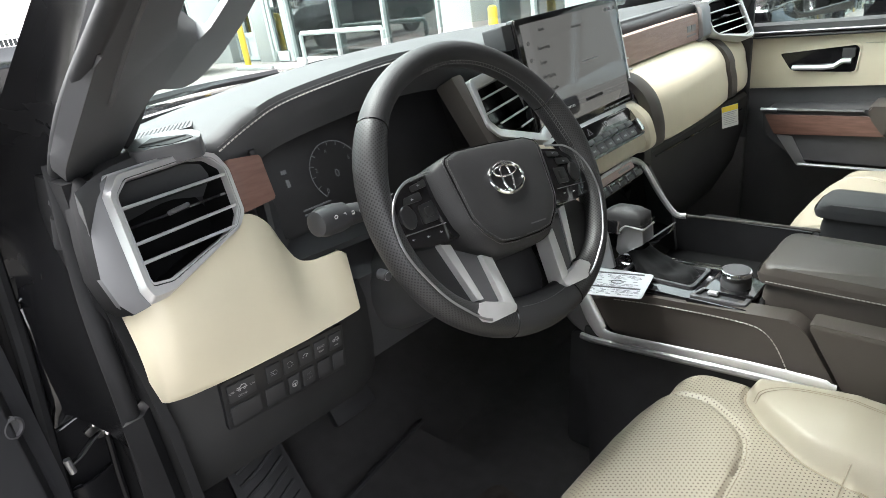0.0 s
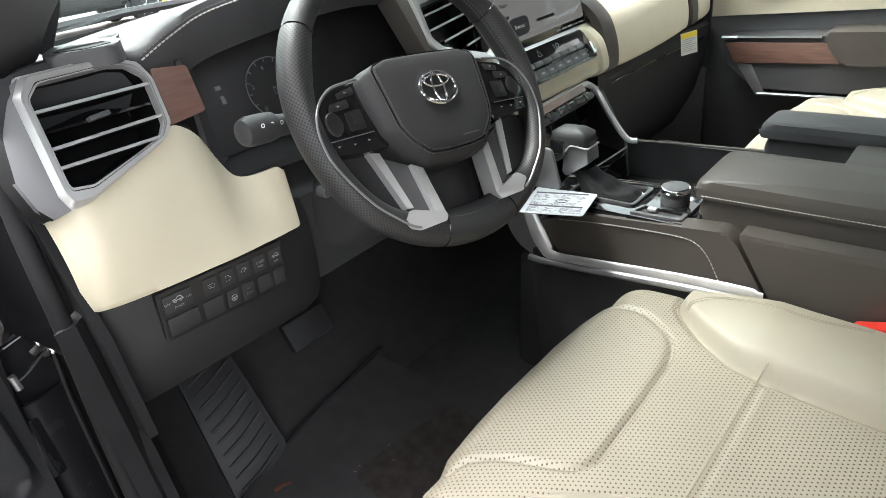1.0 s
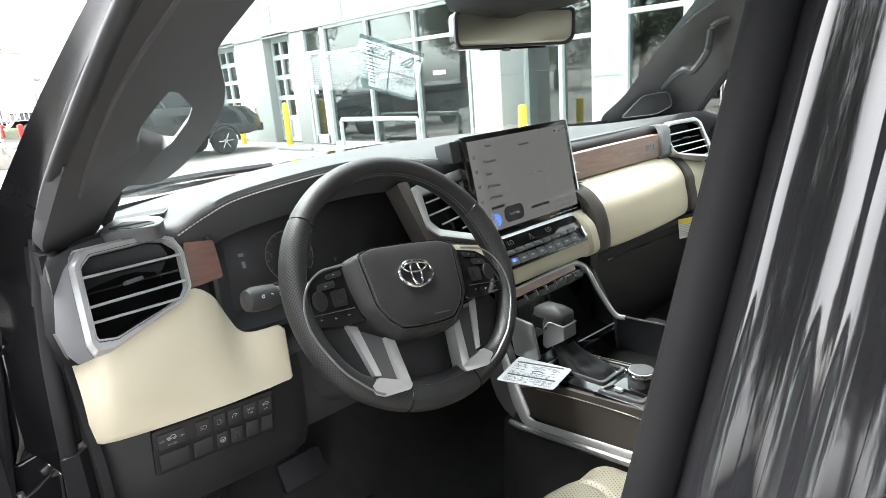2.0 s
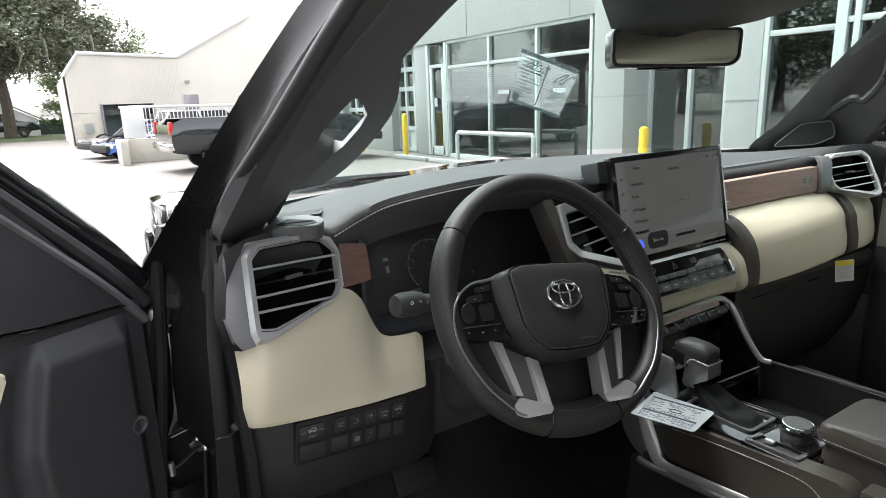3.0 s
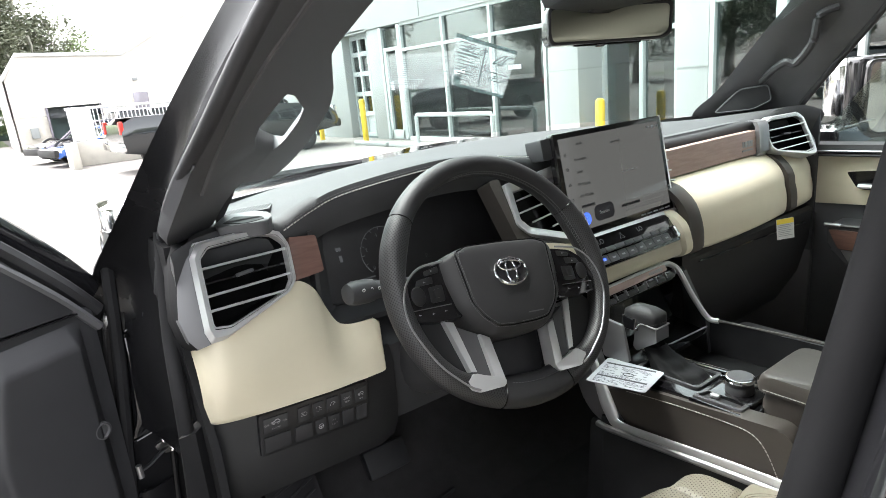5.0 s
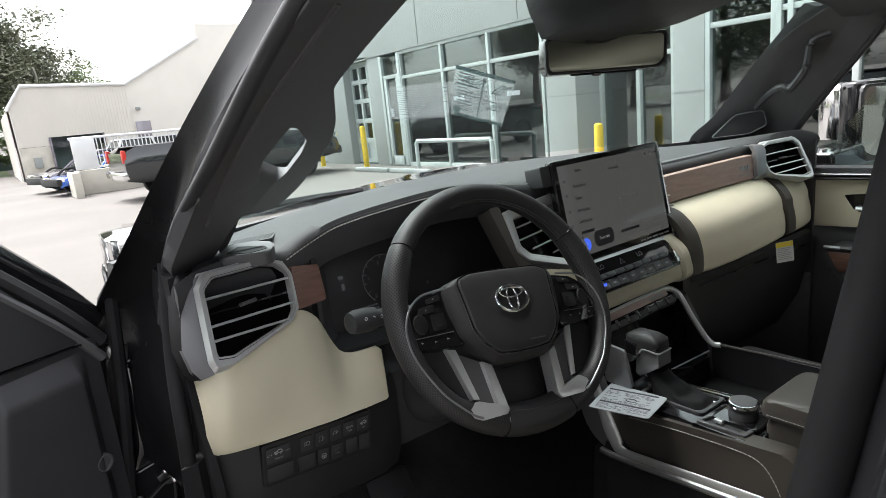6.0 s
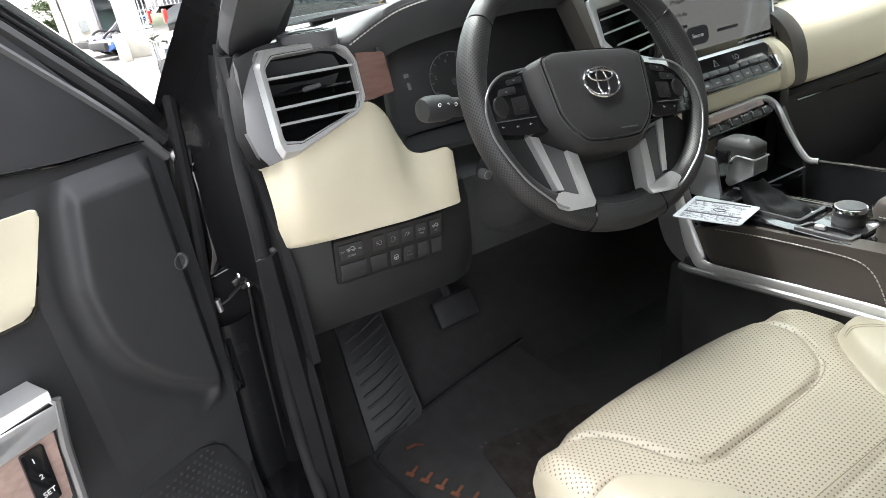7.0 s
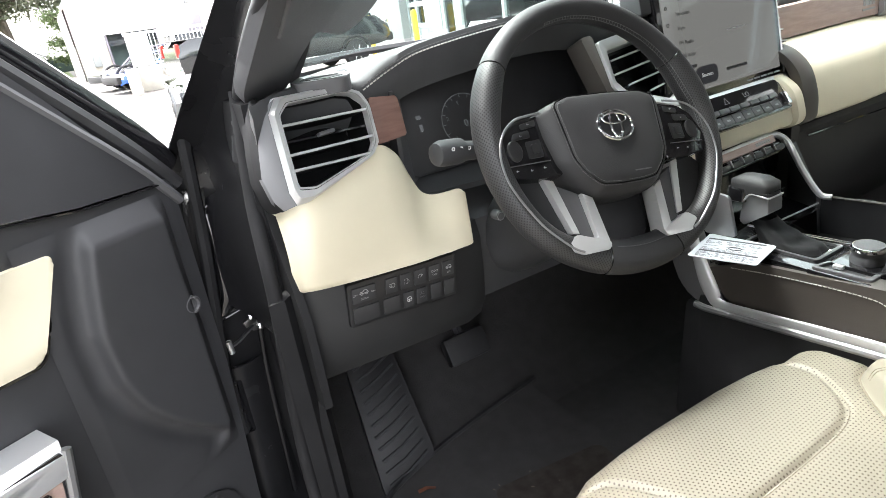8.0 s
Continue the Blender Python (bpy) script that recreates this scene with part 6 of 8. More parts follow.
def seat_height(x, y):
    d = x - 0.006
    z = 0.968 + 0.008 * math.exp(-((y + 0.22) / 0.10) ** 2) - 0.018 * max(0, -y - 0.3)
    f = max(0.0, 1 - (front_line(x) - y) / 0.042)
    z -= 0.028 * f ** 2.3
    # side bolsters: a plump pillow that starts with a step behind the corner lobe
    for s, line in ((1, S_BOLR), (-1, S_BOLL)):
        if s * d > 0:
            edge = float(np.interp(-y, [-p[1] for p in line], [p[0] for p in line]))
            over, back = s * (x - edge), line[0][1] - y
            if over > 0 and back > 0:
                rise = min(1, over / 0.020)
                z += (0.016 * rise * rise * (3 - 2 * rise) + 0.026 * math.sin(min(1, over / 0.08) * math.pi / 2) * min(1, back / 0.12)) * min(1, back / 0.012)
    side = max(0, (abs(d) - 0.212) / 0.046)
    z -= 0.050 * side ** 2.2
    z -= 0.0055 * seam_dip(x, y, S_INNER, 0.0035) + 0.002 * seam_dip(x, y, S_CROSS, 0.0035) + 0.005 * seam_dip(x, y, S_BOLR, 0.0045) + 0.005 * seam_dip(x, y, S_BOLL, 0.0045)
    return z


def seat(m, name, label):
    t = thing(name, label, "seat", group="front seats", m=m)
    xs = np.linspace(-0.250, 0.262, 172)
    rows = []
    for v in np.linspace(0, 1, 184):
        row = []
        for x in xs:
            y = front_line(x) + (-0.64 - front_line(x)) * v
            row.append((x, y, seat_height(x, y)))
        rows.append(row)
    first = [(x, y - 0.012, z - 0.055) for x, y, z in rows[0]]
    second = [(x, y - 0.03, z - 0.10) for x, y, z in rows[0]]
    rows = [second, first] + rows
    rows = [[(r[0][0] + 0.012, r[0][1], r[0][2] - 0.09), (r[0][0] - 0.002, r[0][1], r[0][2] - 0.035)] + r + [(r[-1][0] + 0.002, r[-1][1], r[-1][2] - 0.035), (r[-1][0] - 0.012, r[-1][1], r[-1][2] - 0.09)] for r in rows]
    bm = grid([[Vector(p) for p in r] for r in rows])
    for f in bm.faces:
        c = f.calc_center_median()
        plain = False
        for s, line in ((1, S_BOLR), (-1, S_BOLL)):
            edge = float(np.interp(-c.y, [-p[1] for p in line], [p[0] for p in line]))
            if c.y < line[0][1] and s * (c.x - edge) > 0 and s * (c.x - 0.006) > 0:
                plain = True
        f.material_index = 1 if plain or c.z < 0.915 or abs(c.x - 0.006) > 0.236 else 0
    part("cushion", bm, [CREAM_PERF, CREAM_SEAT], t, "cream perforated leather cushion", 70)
    for line in (S_BOLR, S_BOLL, S_CROSS):
        part("piping", tube([(x, y, seat_height(x, y) + 0.0008) for x, y in line], 0.0013 if line is not S_CROSS else 0.0007, 5), SEAM, t)
    for off in (0.0, 0.0035):
        pts = sp2([(0.190, -0.2175 - off), (0.205, -0.226 - off), (0.215, -0.25 - off), (0.216, -0.30), (0.212, -0.36), (0.222, -0.42)])
        part("stitching", tube([(x - off, y, seat_height(x - off, y) + 0.0003) for x, y in pts], 0.0006, 4), SEAM, t)
    part("stitching", dashes([(x, y - 0.004, seat_height(x, y - 0.004) + 0.0006) for x, y in S_INNER[6:-6]], 0.006, 0.0042, 0.0005), SEAM, t)
    part("base", box((-0.009, -0.36, 0.79), (0.43, 0.50, 0.20), bevel=0.03, seg=3), HARD, t, "dark plastic seat base")
    for x in (-0.17, 0.15):
        part("seat_rail", box((x, -0.36, 0.66), (0.04, 0.56, 0.07), bevel=0.008), DASH, t)
    back_rows = []
    for z, y, w in ((0.93, -0.615, 0.20), (1.0, -0.62, 0.235), (1.15, -0.65, 0.245), (1.35, -0.69, 0.235), (1.50, -0.725, 0.20), (1.53, -0.75, 0.16)):
        back_rows.append([Vector((-0.009 + w * s, y + 0.03 * abs(s) ** 3, z)) for s in (-1, -0.9, -0.7, -0.4, 0, 0.4, 0.7, 0.9, 1)])
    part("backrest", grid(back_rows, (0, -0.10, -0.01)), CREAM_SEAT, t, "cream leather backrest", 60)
    return t


seat_one = seat(Matrix.Identity(4), "driver_seat", "cream perforated leather driver seat with raised side bolster")
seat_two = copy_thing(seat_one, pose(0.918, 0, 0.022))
tagged(seat_two, "cream perforated leather passenger seat beyond the console")
seat_two.name = "passenger_seat"

# ---- floor mat and footrest ----
mat_t = thing("floor_mat", "black floor mat with orange lettering bars and debris", "floor mat", (-0.05, 0.15, 0.63))
part("sheet", grid([[(-0.262, 0.345, 0.645), (-0.15, 0.375, 0.655), (0.0, 0.40, 0.665), (0.14, 0.42, 0.67)], [(-0.25, 0.26, 0.638), (-0.12, 0.28, 0.638), (0.02, 0.29, 0.638), (0.17, 0.30, 0.638)], [(-0.25, -0.12, 0.638), (-0.12, -0.12, 0.638), (0.02, -0.12, 0.638), (0.18, -0.12, 0.638)]], (0, 0, -0.008)), CARPET, mat_t)
part("binding", tube(spline([(0.16, 0.42, 0.672), (-0.1, 0.385, 0.66), (-0.25, 0.345, 0.648), (-0.262, 0.30, 0.643), (-0.252, 0.2, 0.641), (-0.252, -0.1, 0.641)], 6), 0.006, 6), RUBBER, mat_t)
part("heel_pad", plate(rounded([(-0.135, -0.06), (0.10, -0.06), (0.14, 0.20), (-0.095, 0.235)], 0.02), Fr((0, 0, 0.640), (1, 0, 0), (0, 1, 0)), 0.004, 0.0, 0.002), MATRUB, mat_t, "worn brown heel pad")
for i in range(5):
    fr = Fr((-0.222 + i * 0.013, 0.262 - i * 0.030, 0.6435), (0.42, -0.90, 0), (0.90, 0.42, 0))
    part("lettering_bar", plate(rect(-0.011, -0.012, 0.006, -0.004), fr, 0.002, 0.0, 0.0005), ORANGE, mat_t)
    part("lettering_bar", plate(rect(-0.004, -0.004, 0.002, 0.014), fr, 0.002, 0.0, 0.0005), ORANGE, mat_t)
random.seed(5)
for i in range(12):
    x, y, a = random.uniform(-0.12, 0.02), random.uniform(0.05, 0.24), random.uniform(0, 3.1)
    l2 = random.uniform(0.001, 0.006)
    part("debris", tube([(x, y, 0.646), (x + l2 * math.cos(a), y + l2 * math.sin(a), 0.647)], 0.0007, 4), SEAM, mat_t)
leaf = solo("dry_leaf", grid([[(-0.205, 0.320, 0.650), (-0.190, 0.316, 0.653), (-0.174, 0.307, 0.650)], [(-0.207, 0.310, 0.652), (-0.190, 0.305, 0.656), (-0.176, 0.302, 0.651)]], (0, 0, -0.0015)), ORANGE, "small dry orange leaf on the mat", "leaf")
rest = thing("footrest", "ribbed black plastic dead pedal", "footrest", (-0.2, 0.42, 0.66))
RF = Fr((-0.186, 0.435, 0.735), (0.90, -0.12, 0.03), (0.10, 0.60, 0.70))
rest_out = [(-0.062, -0.135), (0.058, -0.095), (0.052, 0.14), (-0.046, 0.14)]
part("plate", plate(rounded(rest_out, 0.012), RF, 0.0, 0.03, 0.004), RUBBER, rest)
for i in range(11):
    v = -0.115 + i * 0.023
    part("rib", tube([RF(-0.046 + 0.001 * i, v, 0.002), RF(0.000, v + 0.012, 0.003), RF(0.044, v + 0.032, 0.002)], 0.0032, 5), RUBBER, rest)
pedal = thing("brake_pedal", "dark pedal hanging in the footwell", "pedal", (0.02, 0.45, 0.8))
part("pad", box((0.02, 0.46, 0.80), (0.10, 0.025, 0.06), Euler((radians(-30), 0, 0)).to_matrix().to_4x4(), 0.008), RUBBER, pedal)
part("arm", tube([(0.02, 0.475, 0.81), (0.02, 0.54, 0.93), (0.02, 0.56, 1.03)], 0.010, 6), DASH, pedal)

# ---- driver's door, swung open ----
DF = Fr((-0.455, 0.36, 1.2), (math.sin(radians(60)), math.cos(radians(60)), 0), (0, 0, 1))
door = thing("driver_door", "open driver door with black trim and cream insert", "door", (-0.455, 0.36, 0.6))

DOOR_TRIM = mat("grained_black_door_plastic", (0.036, 0.0363, 0.039), 0.5, var=0.15, scale=12, fine=1100, bump=0.35, depth=0.0003, pattern="leather", spec=0.35)


def dpoly(pts):
    """Door outline from (distance behind the hinge, height over the belt datum)."""
    q = [(-d, h) for d, h in pts]
    area = sum(a[0] * b[1] - b[0] * a[1] for a, b in zip(q, q[1:] + q[:1]))
    return q if area > 0 else q[::-1]


part("outer_shell", plate(rounded(dpoly([(-0.035, 0.13), (-0.03, -0.18), (-0.005, -0.54), (0.01, -0.64), (0.98, -0.64), (0.98, 0.13)]), 0.03), DF, -0.035, 0.12, 0.015, 3), PAINT, door, "gloss black painted door skin")
part("inner_panel", plate(rounded(dpoly([(-0.012, 0.115), (-0.010, -0.17), (0.015, -0.52), (0.03, -0.60), (0.95, -0.60), (0.95, 0.150), (0.289, 0.142), (0.246, 0.131), (0.122, 0.113), (0.014, 0.108)]), 0.012), DF, -0.002, 0.034, 0.006), DOOR_TRIM, door, "dark grained plastic lining")
CREASE = [(-0.300, 0.060), (-0.268, 0.034), (-0.200, 0.105), (-0.150, 0.139), (-0.100, 0.157), (-0.030, 0.160), (0.045, 0.143), (0.115, 0.124)]


def wedge_relief():
    """Step in the lining: the front of the panel stands proud and falls away to a crease."""
    rows = []
    for i in range(71):
        h = 0.100 - 0.40 * i / 70
        crease = float(np.interp(h, [p[0] for p in CREASE], [p[1] for p in CREASE]))
        row = []
        for j in range(91):
            d = 0.012 + 0.195 * j / 90
            t = 1 / (1 + math.exp((d - crease) / 0.0024))
            edge = min(1, (d - 0.012) / 0.02) * min(1, i / 5.0) * min(1, (70 - i) / 9.0) * min(1, (0.207 - d) / 0.02)
            row.append(DF(-d, h, 0.0005 + (0.016 * t - 0.004 * math.exp(-((d - crease - 0.018) / 0.012) ** 2) + 0.004) * edge))
        rows.append(row)
    return grid(rows)


part("front_wedge", wedge_relief(), DOOR_TRIM, door, angle=70)
part("belt_gap", tube([DF(-d, h, 0.003) for d, h in ((0.012, 0.110), (0.122, 0.1145), (0.246, 0.133), (0.29, 0.143))], 0.0016, 5), PIANO, door)
part("mirror_sail", plate(rounded(dpoly([(0.010, 0.113), (0.110, 0.236), (0.160, 0.292), (0.205, 0.335), (0.225, 0.31), (0.232, 0.27), (0.238, 0.17), (0.246, 0.136), (0.122, 0.118)]), 0.010), DF, 0.004, 0.03, 0.004), DOOR_TRIM, door, "dark triangular trim behind the mirror")
frame_bar = [(-0.030, 0.120), (0.020, 0.182), (0.107, 0.272), (0.20, 0.362), (0.32, 0.455), (0.46, 0.510), (0.65, 0.530), (0.90, 0.520)]
bar3 = spline([DF(-d, h, -0.03) for d, h in frame_bar], 5)
part("window_frame", tube(bar3, 0.026, 10, flat=0.6, up=tuple(DF.n)), PAINT, door, "gloss black window frame")
part("frame_seal", tube(spline([DF(-d - 0.004, h - 0.020, -0.012) for d, h in frame_bar], 5), 0.011, 8), RUBBER, door)
part("frame_trim", tube(spline([DF(-d - 0.014, h - 0.040, -0.006) for d, h in frame_bar], 5), 0.013, 8, flat=0.6), HARD, door)
pane = part("window_pane", plate(dpoly([(0.230, 0.12), (0.95, 0.14), (0.90, 0.50), (0.65, 0.51), (0.46, 0.49), (0.32, 0.435), (0.225, 0.34)]), DF, -0.030, 0.034), SIDEGLASS, door)
pane.visible_shadow = False
part("cream_insert", plate(rounded(dpoly([(0.166, 0.081), (0.203, 0.002), (0.219, -0.030), (0.36, -0.024), (0.80, -0.014), (0.85, 0.083), (0.262, 0.078), (0.235, 0.082)]), 0.012, 5), DF, 0.008, 0.004, 0.005, 3), CREAM, door, "cream leather door insert")
part("insert_gap", tube([DF(-d, h, 0.001) for d, h in rounded([(0.162, 0.084), (0.200, -0.001), (0.217, -0.034), (0.40, -0.028), (0.80, -0.018)], 0.012)[4:-4]], 0.0025, 5), PIANO, door)
LEDGE = [(0.076, 0.004), (0.078, 0.032), (0.083, 0.040), (0.092, 0.0435), (0.108, 0.042), (0.118, 0.034), (0.124, 0.020), (0.126, -0.004)]
part("upper_ledge", grid([[DF(-d, h + k * (d - 0.25), w * q) for h, w in LEDGE] for d, k, q in ((0.243, 0.012, 0.1), (0.245, 0.012, 0.8), (0.250, 0.012, 1.0), (0.40, 0.012, 1.0), (0.62, 0.012, 1.0), (0.85, 0.012, 1.0))]), PAD, door, "stitched black upper ledge", 60)
part("ledge_lip", tube([DF(-0.247, 0.077, 0.034), DF(-0.85, 0.084, 0.034)], 0.0045, 8), DKSILVER, door, "silver lip under the ledge")
part("ledge_stitch", dashes([DF(-0.252, 0.100, 0.0432), DF(-0.84, 0.107, 0.0432)], 0.0065, 0.0045, 0.0007), THREAD, door)
part("armrest", plate(rounded(dpoly([(0.258, -0.115), (0.80, -0.100), (0.80, -0.25), (0.275, -0.25)]), 0.012), DF, 0.055, 0.0, 0.008), DASH, door)
part("armrest_top", plate(rounded(dpoly([(0.262, -0.104), (0.78, -0.092), (0.78, -0.112), (0.262, -0.118)]), 0.004), DF, 0.062, 0.0, 0.003), PIANO, door)
part("armrest_cap", grid([[DF(-0.252, -0.098, 0.0), DF(-0.256, -0.096, 0.050), DF(-0.262, -0.108, 0.062), DF(-0.264, -0.128, 0.063)], [DF(-0.335, -0.094, 0.0), DF(-0.335, -0.092, 0.052), DF(-0.335, -0.104, 0.064), DF(-0.335, -0.126, 0.064)]], DF.y * -0.006), SILVER, door, "satin silver armrest cap")
part("cap_edge", tube([DF(-0.256, -0.105, 0.058), DF(-0.268, -0.16, 0.060), DF(-0.276, -0.245, 0.058)], 0.006, 8), DKSILVER, door)
part("wood_panel", plate(rounded(dpoly([(0.272, -0.130), (0.70, -0.118), (0.70, -0.20), (0.285, -0.225)]), 0.006), DF, 0.060, 0.0, 0.002), WOOD, door, "walnut switch panel")
part("memory_keys", plate(rounded(dpoly([(0.288, -0.138), (0.312, -0.137), (0.318, -0.205), (0.294, -0.208)]), 0.003), DF, 0.064, 0.0, 0.001), PIANO, door, "seat memory keys")
for txt, h in (("1", -0.150), ("2", -0.172), ("SET", -0.194)):
    writing("lettering", txt, 0.009, DF.matrix(-0.303, h, 0.0645), WHITE_INK, door, "CENTER")
part("mirror_joystick", lathe([(0.012, 0), (0.012, 0.004), (0.007, 0.008), (0.001, 0.009)], Fr(DF(-0.375, -0.094, 0.030), DF.x, -DF.n), 16), PIANO, door)
spk = rounded(dpoly([(0.205, -0.335), (0.085, -0.345), (0.055, -0.365), (0.030, -0.44), (0.030, -0.56), (0.30, -0.57), (0.33, -0.40)]), 0.015)
part("speaker_grille", plate(spk, DF, 0.004, 0.004, 0.003), RUBBER, door, "perforated black speaker grille")
bm = bmesh.new()
for i in range(22):
    for j in range(20):
        d, h = 0.045 + i * 0.0125 + (j % 2) * 0.00625, -0.355 - j * 0.0105
        if h < -0.345 - max(0, 0.085 - d) * 2.2 and d < 0.31 and h > -0.555:
            add_plate(bm, [(-d - 0.003, h), (-d, h - 0.003), (-d + 0.003, h), (-d, h + 0.003)], DF, 0.0052, 0.0)
part("grille_mesh", bm, DASH, door)
tagged(door.children[-1], kind="stuff")
part("screw_cover", lathe([(0.013, 0.0), (0.013, 0.006), (0.010, 0.007), (0.009, 0.003), (0.001, 0.003)], Fr(DF(-0.030, -0.055, 0.014), DF.x, DF.y), 20), HARD, door)
mirror_l = thing("wing_mirror", "chrome capped black wing mirror of the driver door", "wing mirror", (-0.340, 0.56, 1.372), group="wing mirrors")
part("cap", cushion(-0.05, 0.05, -0.06, 0.06, 0.014, 0.048, 0.006, 0.03), CHROME, mirror_l, "bright chrome cap", 70)
mirror_l.children[-1].data.transform(Matrix.Translation(ORIGIN[mirror_l.name]))
part("housing", cushion(-0.391, -0.290, 0.505, 0.615, 1.358, 1.388, 0.002, 0.03), PIANO, mirror_l)
part("lower_band", cushion(-0.389, -0.292, 0.507, 0.613, 1.326, 1.359, 0.002, 0.03), CHROME, mirror_l, "chrome lower band")
part("foot", tube([(-0.33, 0.58, 1.34), (-0.34, 0.60, 1.28)], 0.020, 8), PIANO, mirror_l)

# ---- passenger's door ----
pdoor = thing("passenger_door", "closed passenger door with cream panel and walnut armrest", "door", (1.30, -0.2, 0.6))
PQ = Fr((1.300, 0, 0), (0, -1, 0), (0, 0, 1))  # u runs to the rear; the normal points into the cab
part("skin", box((1.375, -0.22, 0.95), (0.10, 0.95, 0.68), bevel=0.02), PAINT, pdoor, "gloss black painted skin")
UP = -1


def py(y0, z0, y1, z1, r=0.006):
    a, b = sorted((UP * y0, UP * y1))
    return rect(a, z0, b, z1, r)


def pq(pts):
    q = [(UP * y, z) for y, z in pts]
    area = sum(a[0] * b[1] - b[0] * a[1] for a, b in zip(q, q[1:] + q[:1]))
    return q if area > 0 else q[::-1]


part("lining", plate(pq([(0.20, 0.66), (0.20, 1.30), (-0.70, 1.33), (-0.70, 0.66)]), PQ, -0.004, 0.03, 0.004), HARD, pdoor)
part("upper_ledge", grid([[(1.305, y, 1.305 + 0.02 * (0.19 - y)), (1.285, y, 1.318 + 0.02 * (0.19 - y)), (1.265, y, 1.312 + 0.02 * (0.19 - y)), (1.262, y, 1.292 + 0.02 * (0.19 - y)), (1.29, y, 1.286 + 0.02 * (0.19 - y))] for y in (0.195, 0.15, 0.0, -0.2, -0.4, -0.7)], (0.02, 0, -0.004)), PAD, pdoor, "padded black upper ledge")
part("ledge_line", tube([(1.262, 0.19, 1.296), (1.262, -0.2, 1.304), (1.262, -0.7, 1.314)], 0.0022, 5), DKSILVER, pdoor)
part("ledge_line", tube([(1.268, 0.19, 1.2845), (1.268, -0.2, 1.2925), (1.268, -0.7, 1.3025)], 0.004, 6), RUBBER, pdoor)
part("cream_panel", plate(pq([(0.185, 1.148), (0.185, 1.284), (-0.68, 1.300), (-0.68, 1.185)]), PQ, 0.012, 0.01, 0.006), CREAM, pdoor, "cream leather upper panel")
part("panel_stitch", dashes([(1.2872, -0.09, 1.262), (1.2872, -0.4, 1.268), (1.2872, -0.6, 1.27)], 0.006, 0.004, 0.0007), THREAD, pdoor)
hand = rounded(pq([(0.095, 1.240), (-0.072, 1.258), (-0.080, 1.250), (-0.076, 1.198), (-0.068, 1.194), (0.058, 1.196), (0.070, 1.202)]), 0.006)
part("handle_recess", plate(hand, PQ, 0.0135, 0.0), PIANO, pdoor, "dark recess of the door handle")
hi = [(u * 1.0, z) for u, z in hand]
cu, cz = sum(u for u, z in hi) / len(hi), sum(z for u, z in hi) / len(hi)
part("handle_bezel", ring([(cu + (u - cu) * 1.05, cz + (z - cz) * 1.10) for u, z in hi], hi, PQ, 0.015, 0.0, 0.001), CREAM, pdoor)
part("handle_lever", tube([PQ(UP * y, z, 0.022) for y, z in ((0.062, 1.206), (0.0, 1.206), (-0.03, 1.209), (-0.048, 1.222), (-0.066, 1.222))], 0.006, 8), SILVER, pdoor, "silver door lever")
part("lock_key", plate(py(-0.072, 1.230, -0.045, 1.252, 0.003), PQ, 0.019, 0, 0.001), DASH, pdoor)
part("armrest", plate(rounded(pq([(0.105, 1.112), (0.10, 1.05), (0.02, 0.985), (-0.70, 0.985), (-0.70, 1.135), (-0.12, 1.120)]), 0.012), PQ, 0.085, 0.0, 0.010), DASH, pdoor)
part("wood_panel", plate(rounded(pq([(0.098, 1.100), (0.072, 1.050), (-0.175, 1.058), (-0.130, 1.104)]), 0.004), PQ, 0.091, 0.0, 0.002), SHADED_WOOD, pdoor, "walnut armrest panel")
part("arm_line", tube([PQ(UP * y, z, 0.088) for y, z in ((0.108, 1.112), (0.04, 1.113), (-0.12, 1.116))], 0.004, 6), DASH, pdoor)
part("arm_tip", tube([PQ(UP * y, z, 0.088) for y, z in ((0.109, 1.112), (0.07, 1.113))], 0.005, 6), DKSILVER, pdoor)
part("arm_leg", plate(rounded(pq([(0.068, 1.048), (0.030, 1.046), (-0.006, 0.980), (-0.02, 0.972), (0.012, 0.968)]), 0.004), PQ, 0.086, 0.0, 0.003), DKSILVER, pdoor, "silver armrest leg")
part("pocket_line", tube([PQ(UP * y, z, 0.084) for y, z in ((0.010, 0.972), (-0.15, 0.974), (-0.6, 0.978))], 0.0045, 6), DKSILVER, pdoor)
part("arm_pad", plate(rounded(pq([(-0.125, 1.130), (-0.135, 1.100), (-0.170, 1.055), (-0.70, 1.065), (-0.70, 1.145)]), 0.012), PQ, 0.098, 0.0, 0.010), BROWN, pdoor, "grey-brown leather arm pad")
ppane = part("window_pane", grid([[(1.315, 0.20, 1.30), (1.315, -0.25, 1.31), (1.315, -0.72, 1.32)], [(1.27, 0.06, 1.47), (1.275, -0.25, 1.49), (1.27, -0.72, 1.49)], [(1.20, -0.10, 1.66), (1.205, -0.3, 1.68), (1.20, -0.72, 1.68)]], (0.004, 0, 0)), SIDEGLASS, pdoor)
ppane.visible_shadow = False
mirror_r = thing("wing_mirror", "large chrome capped wing mirror on the passenger side", "wing mirror", (1.61, 0.08, 1.41), group="wing mirrors")
MR = Matrix.Rotation(radians(-27.5), 4, "Z") @ Matrix.Translation(ORIGIN[mirror_r.name])
for name, bm, material, label in (("cap", cushion(-0.148, 0.150, 0.040, 0.165, -0.050, 0.108, 0.010, 0.05), CHROME, "bright chrome cap"), ("shell", cushion(-0.145, 0.148, 0.004, 0.085, -0.112, 0.114, 0.004, 0.035), PIANO, "gloss black mirror shell")):
    part(name, bm, material, mirror_r, label, 70).data.transform(MR)
MG = Fr((1.61, 0.08, 1.41), (0.887, -0.462, 0), (0, 0, 1))
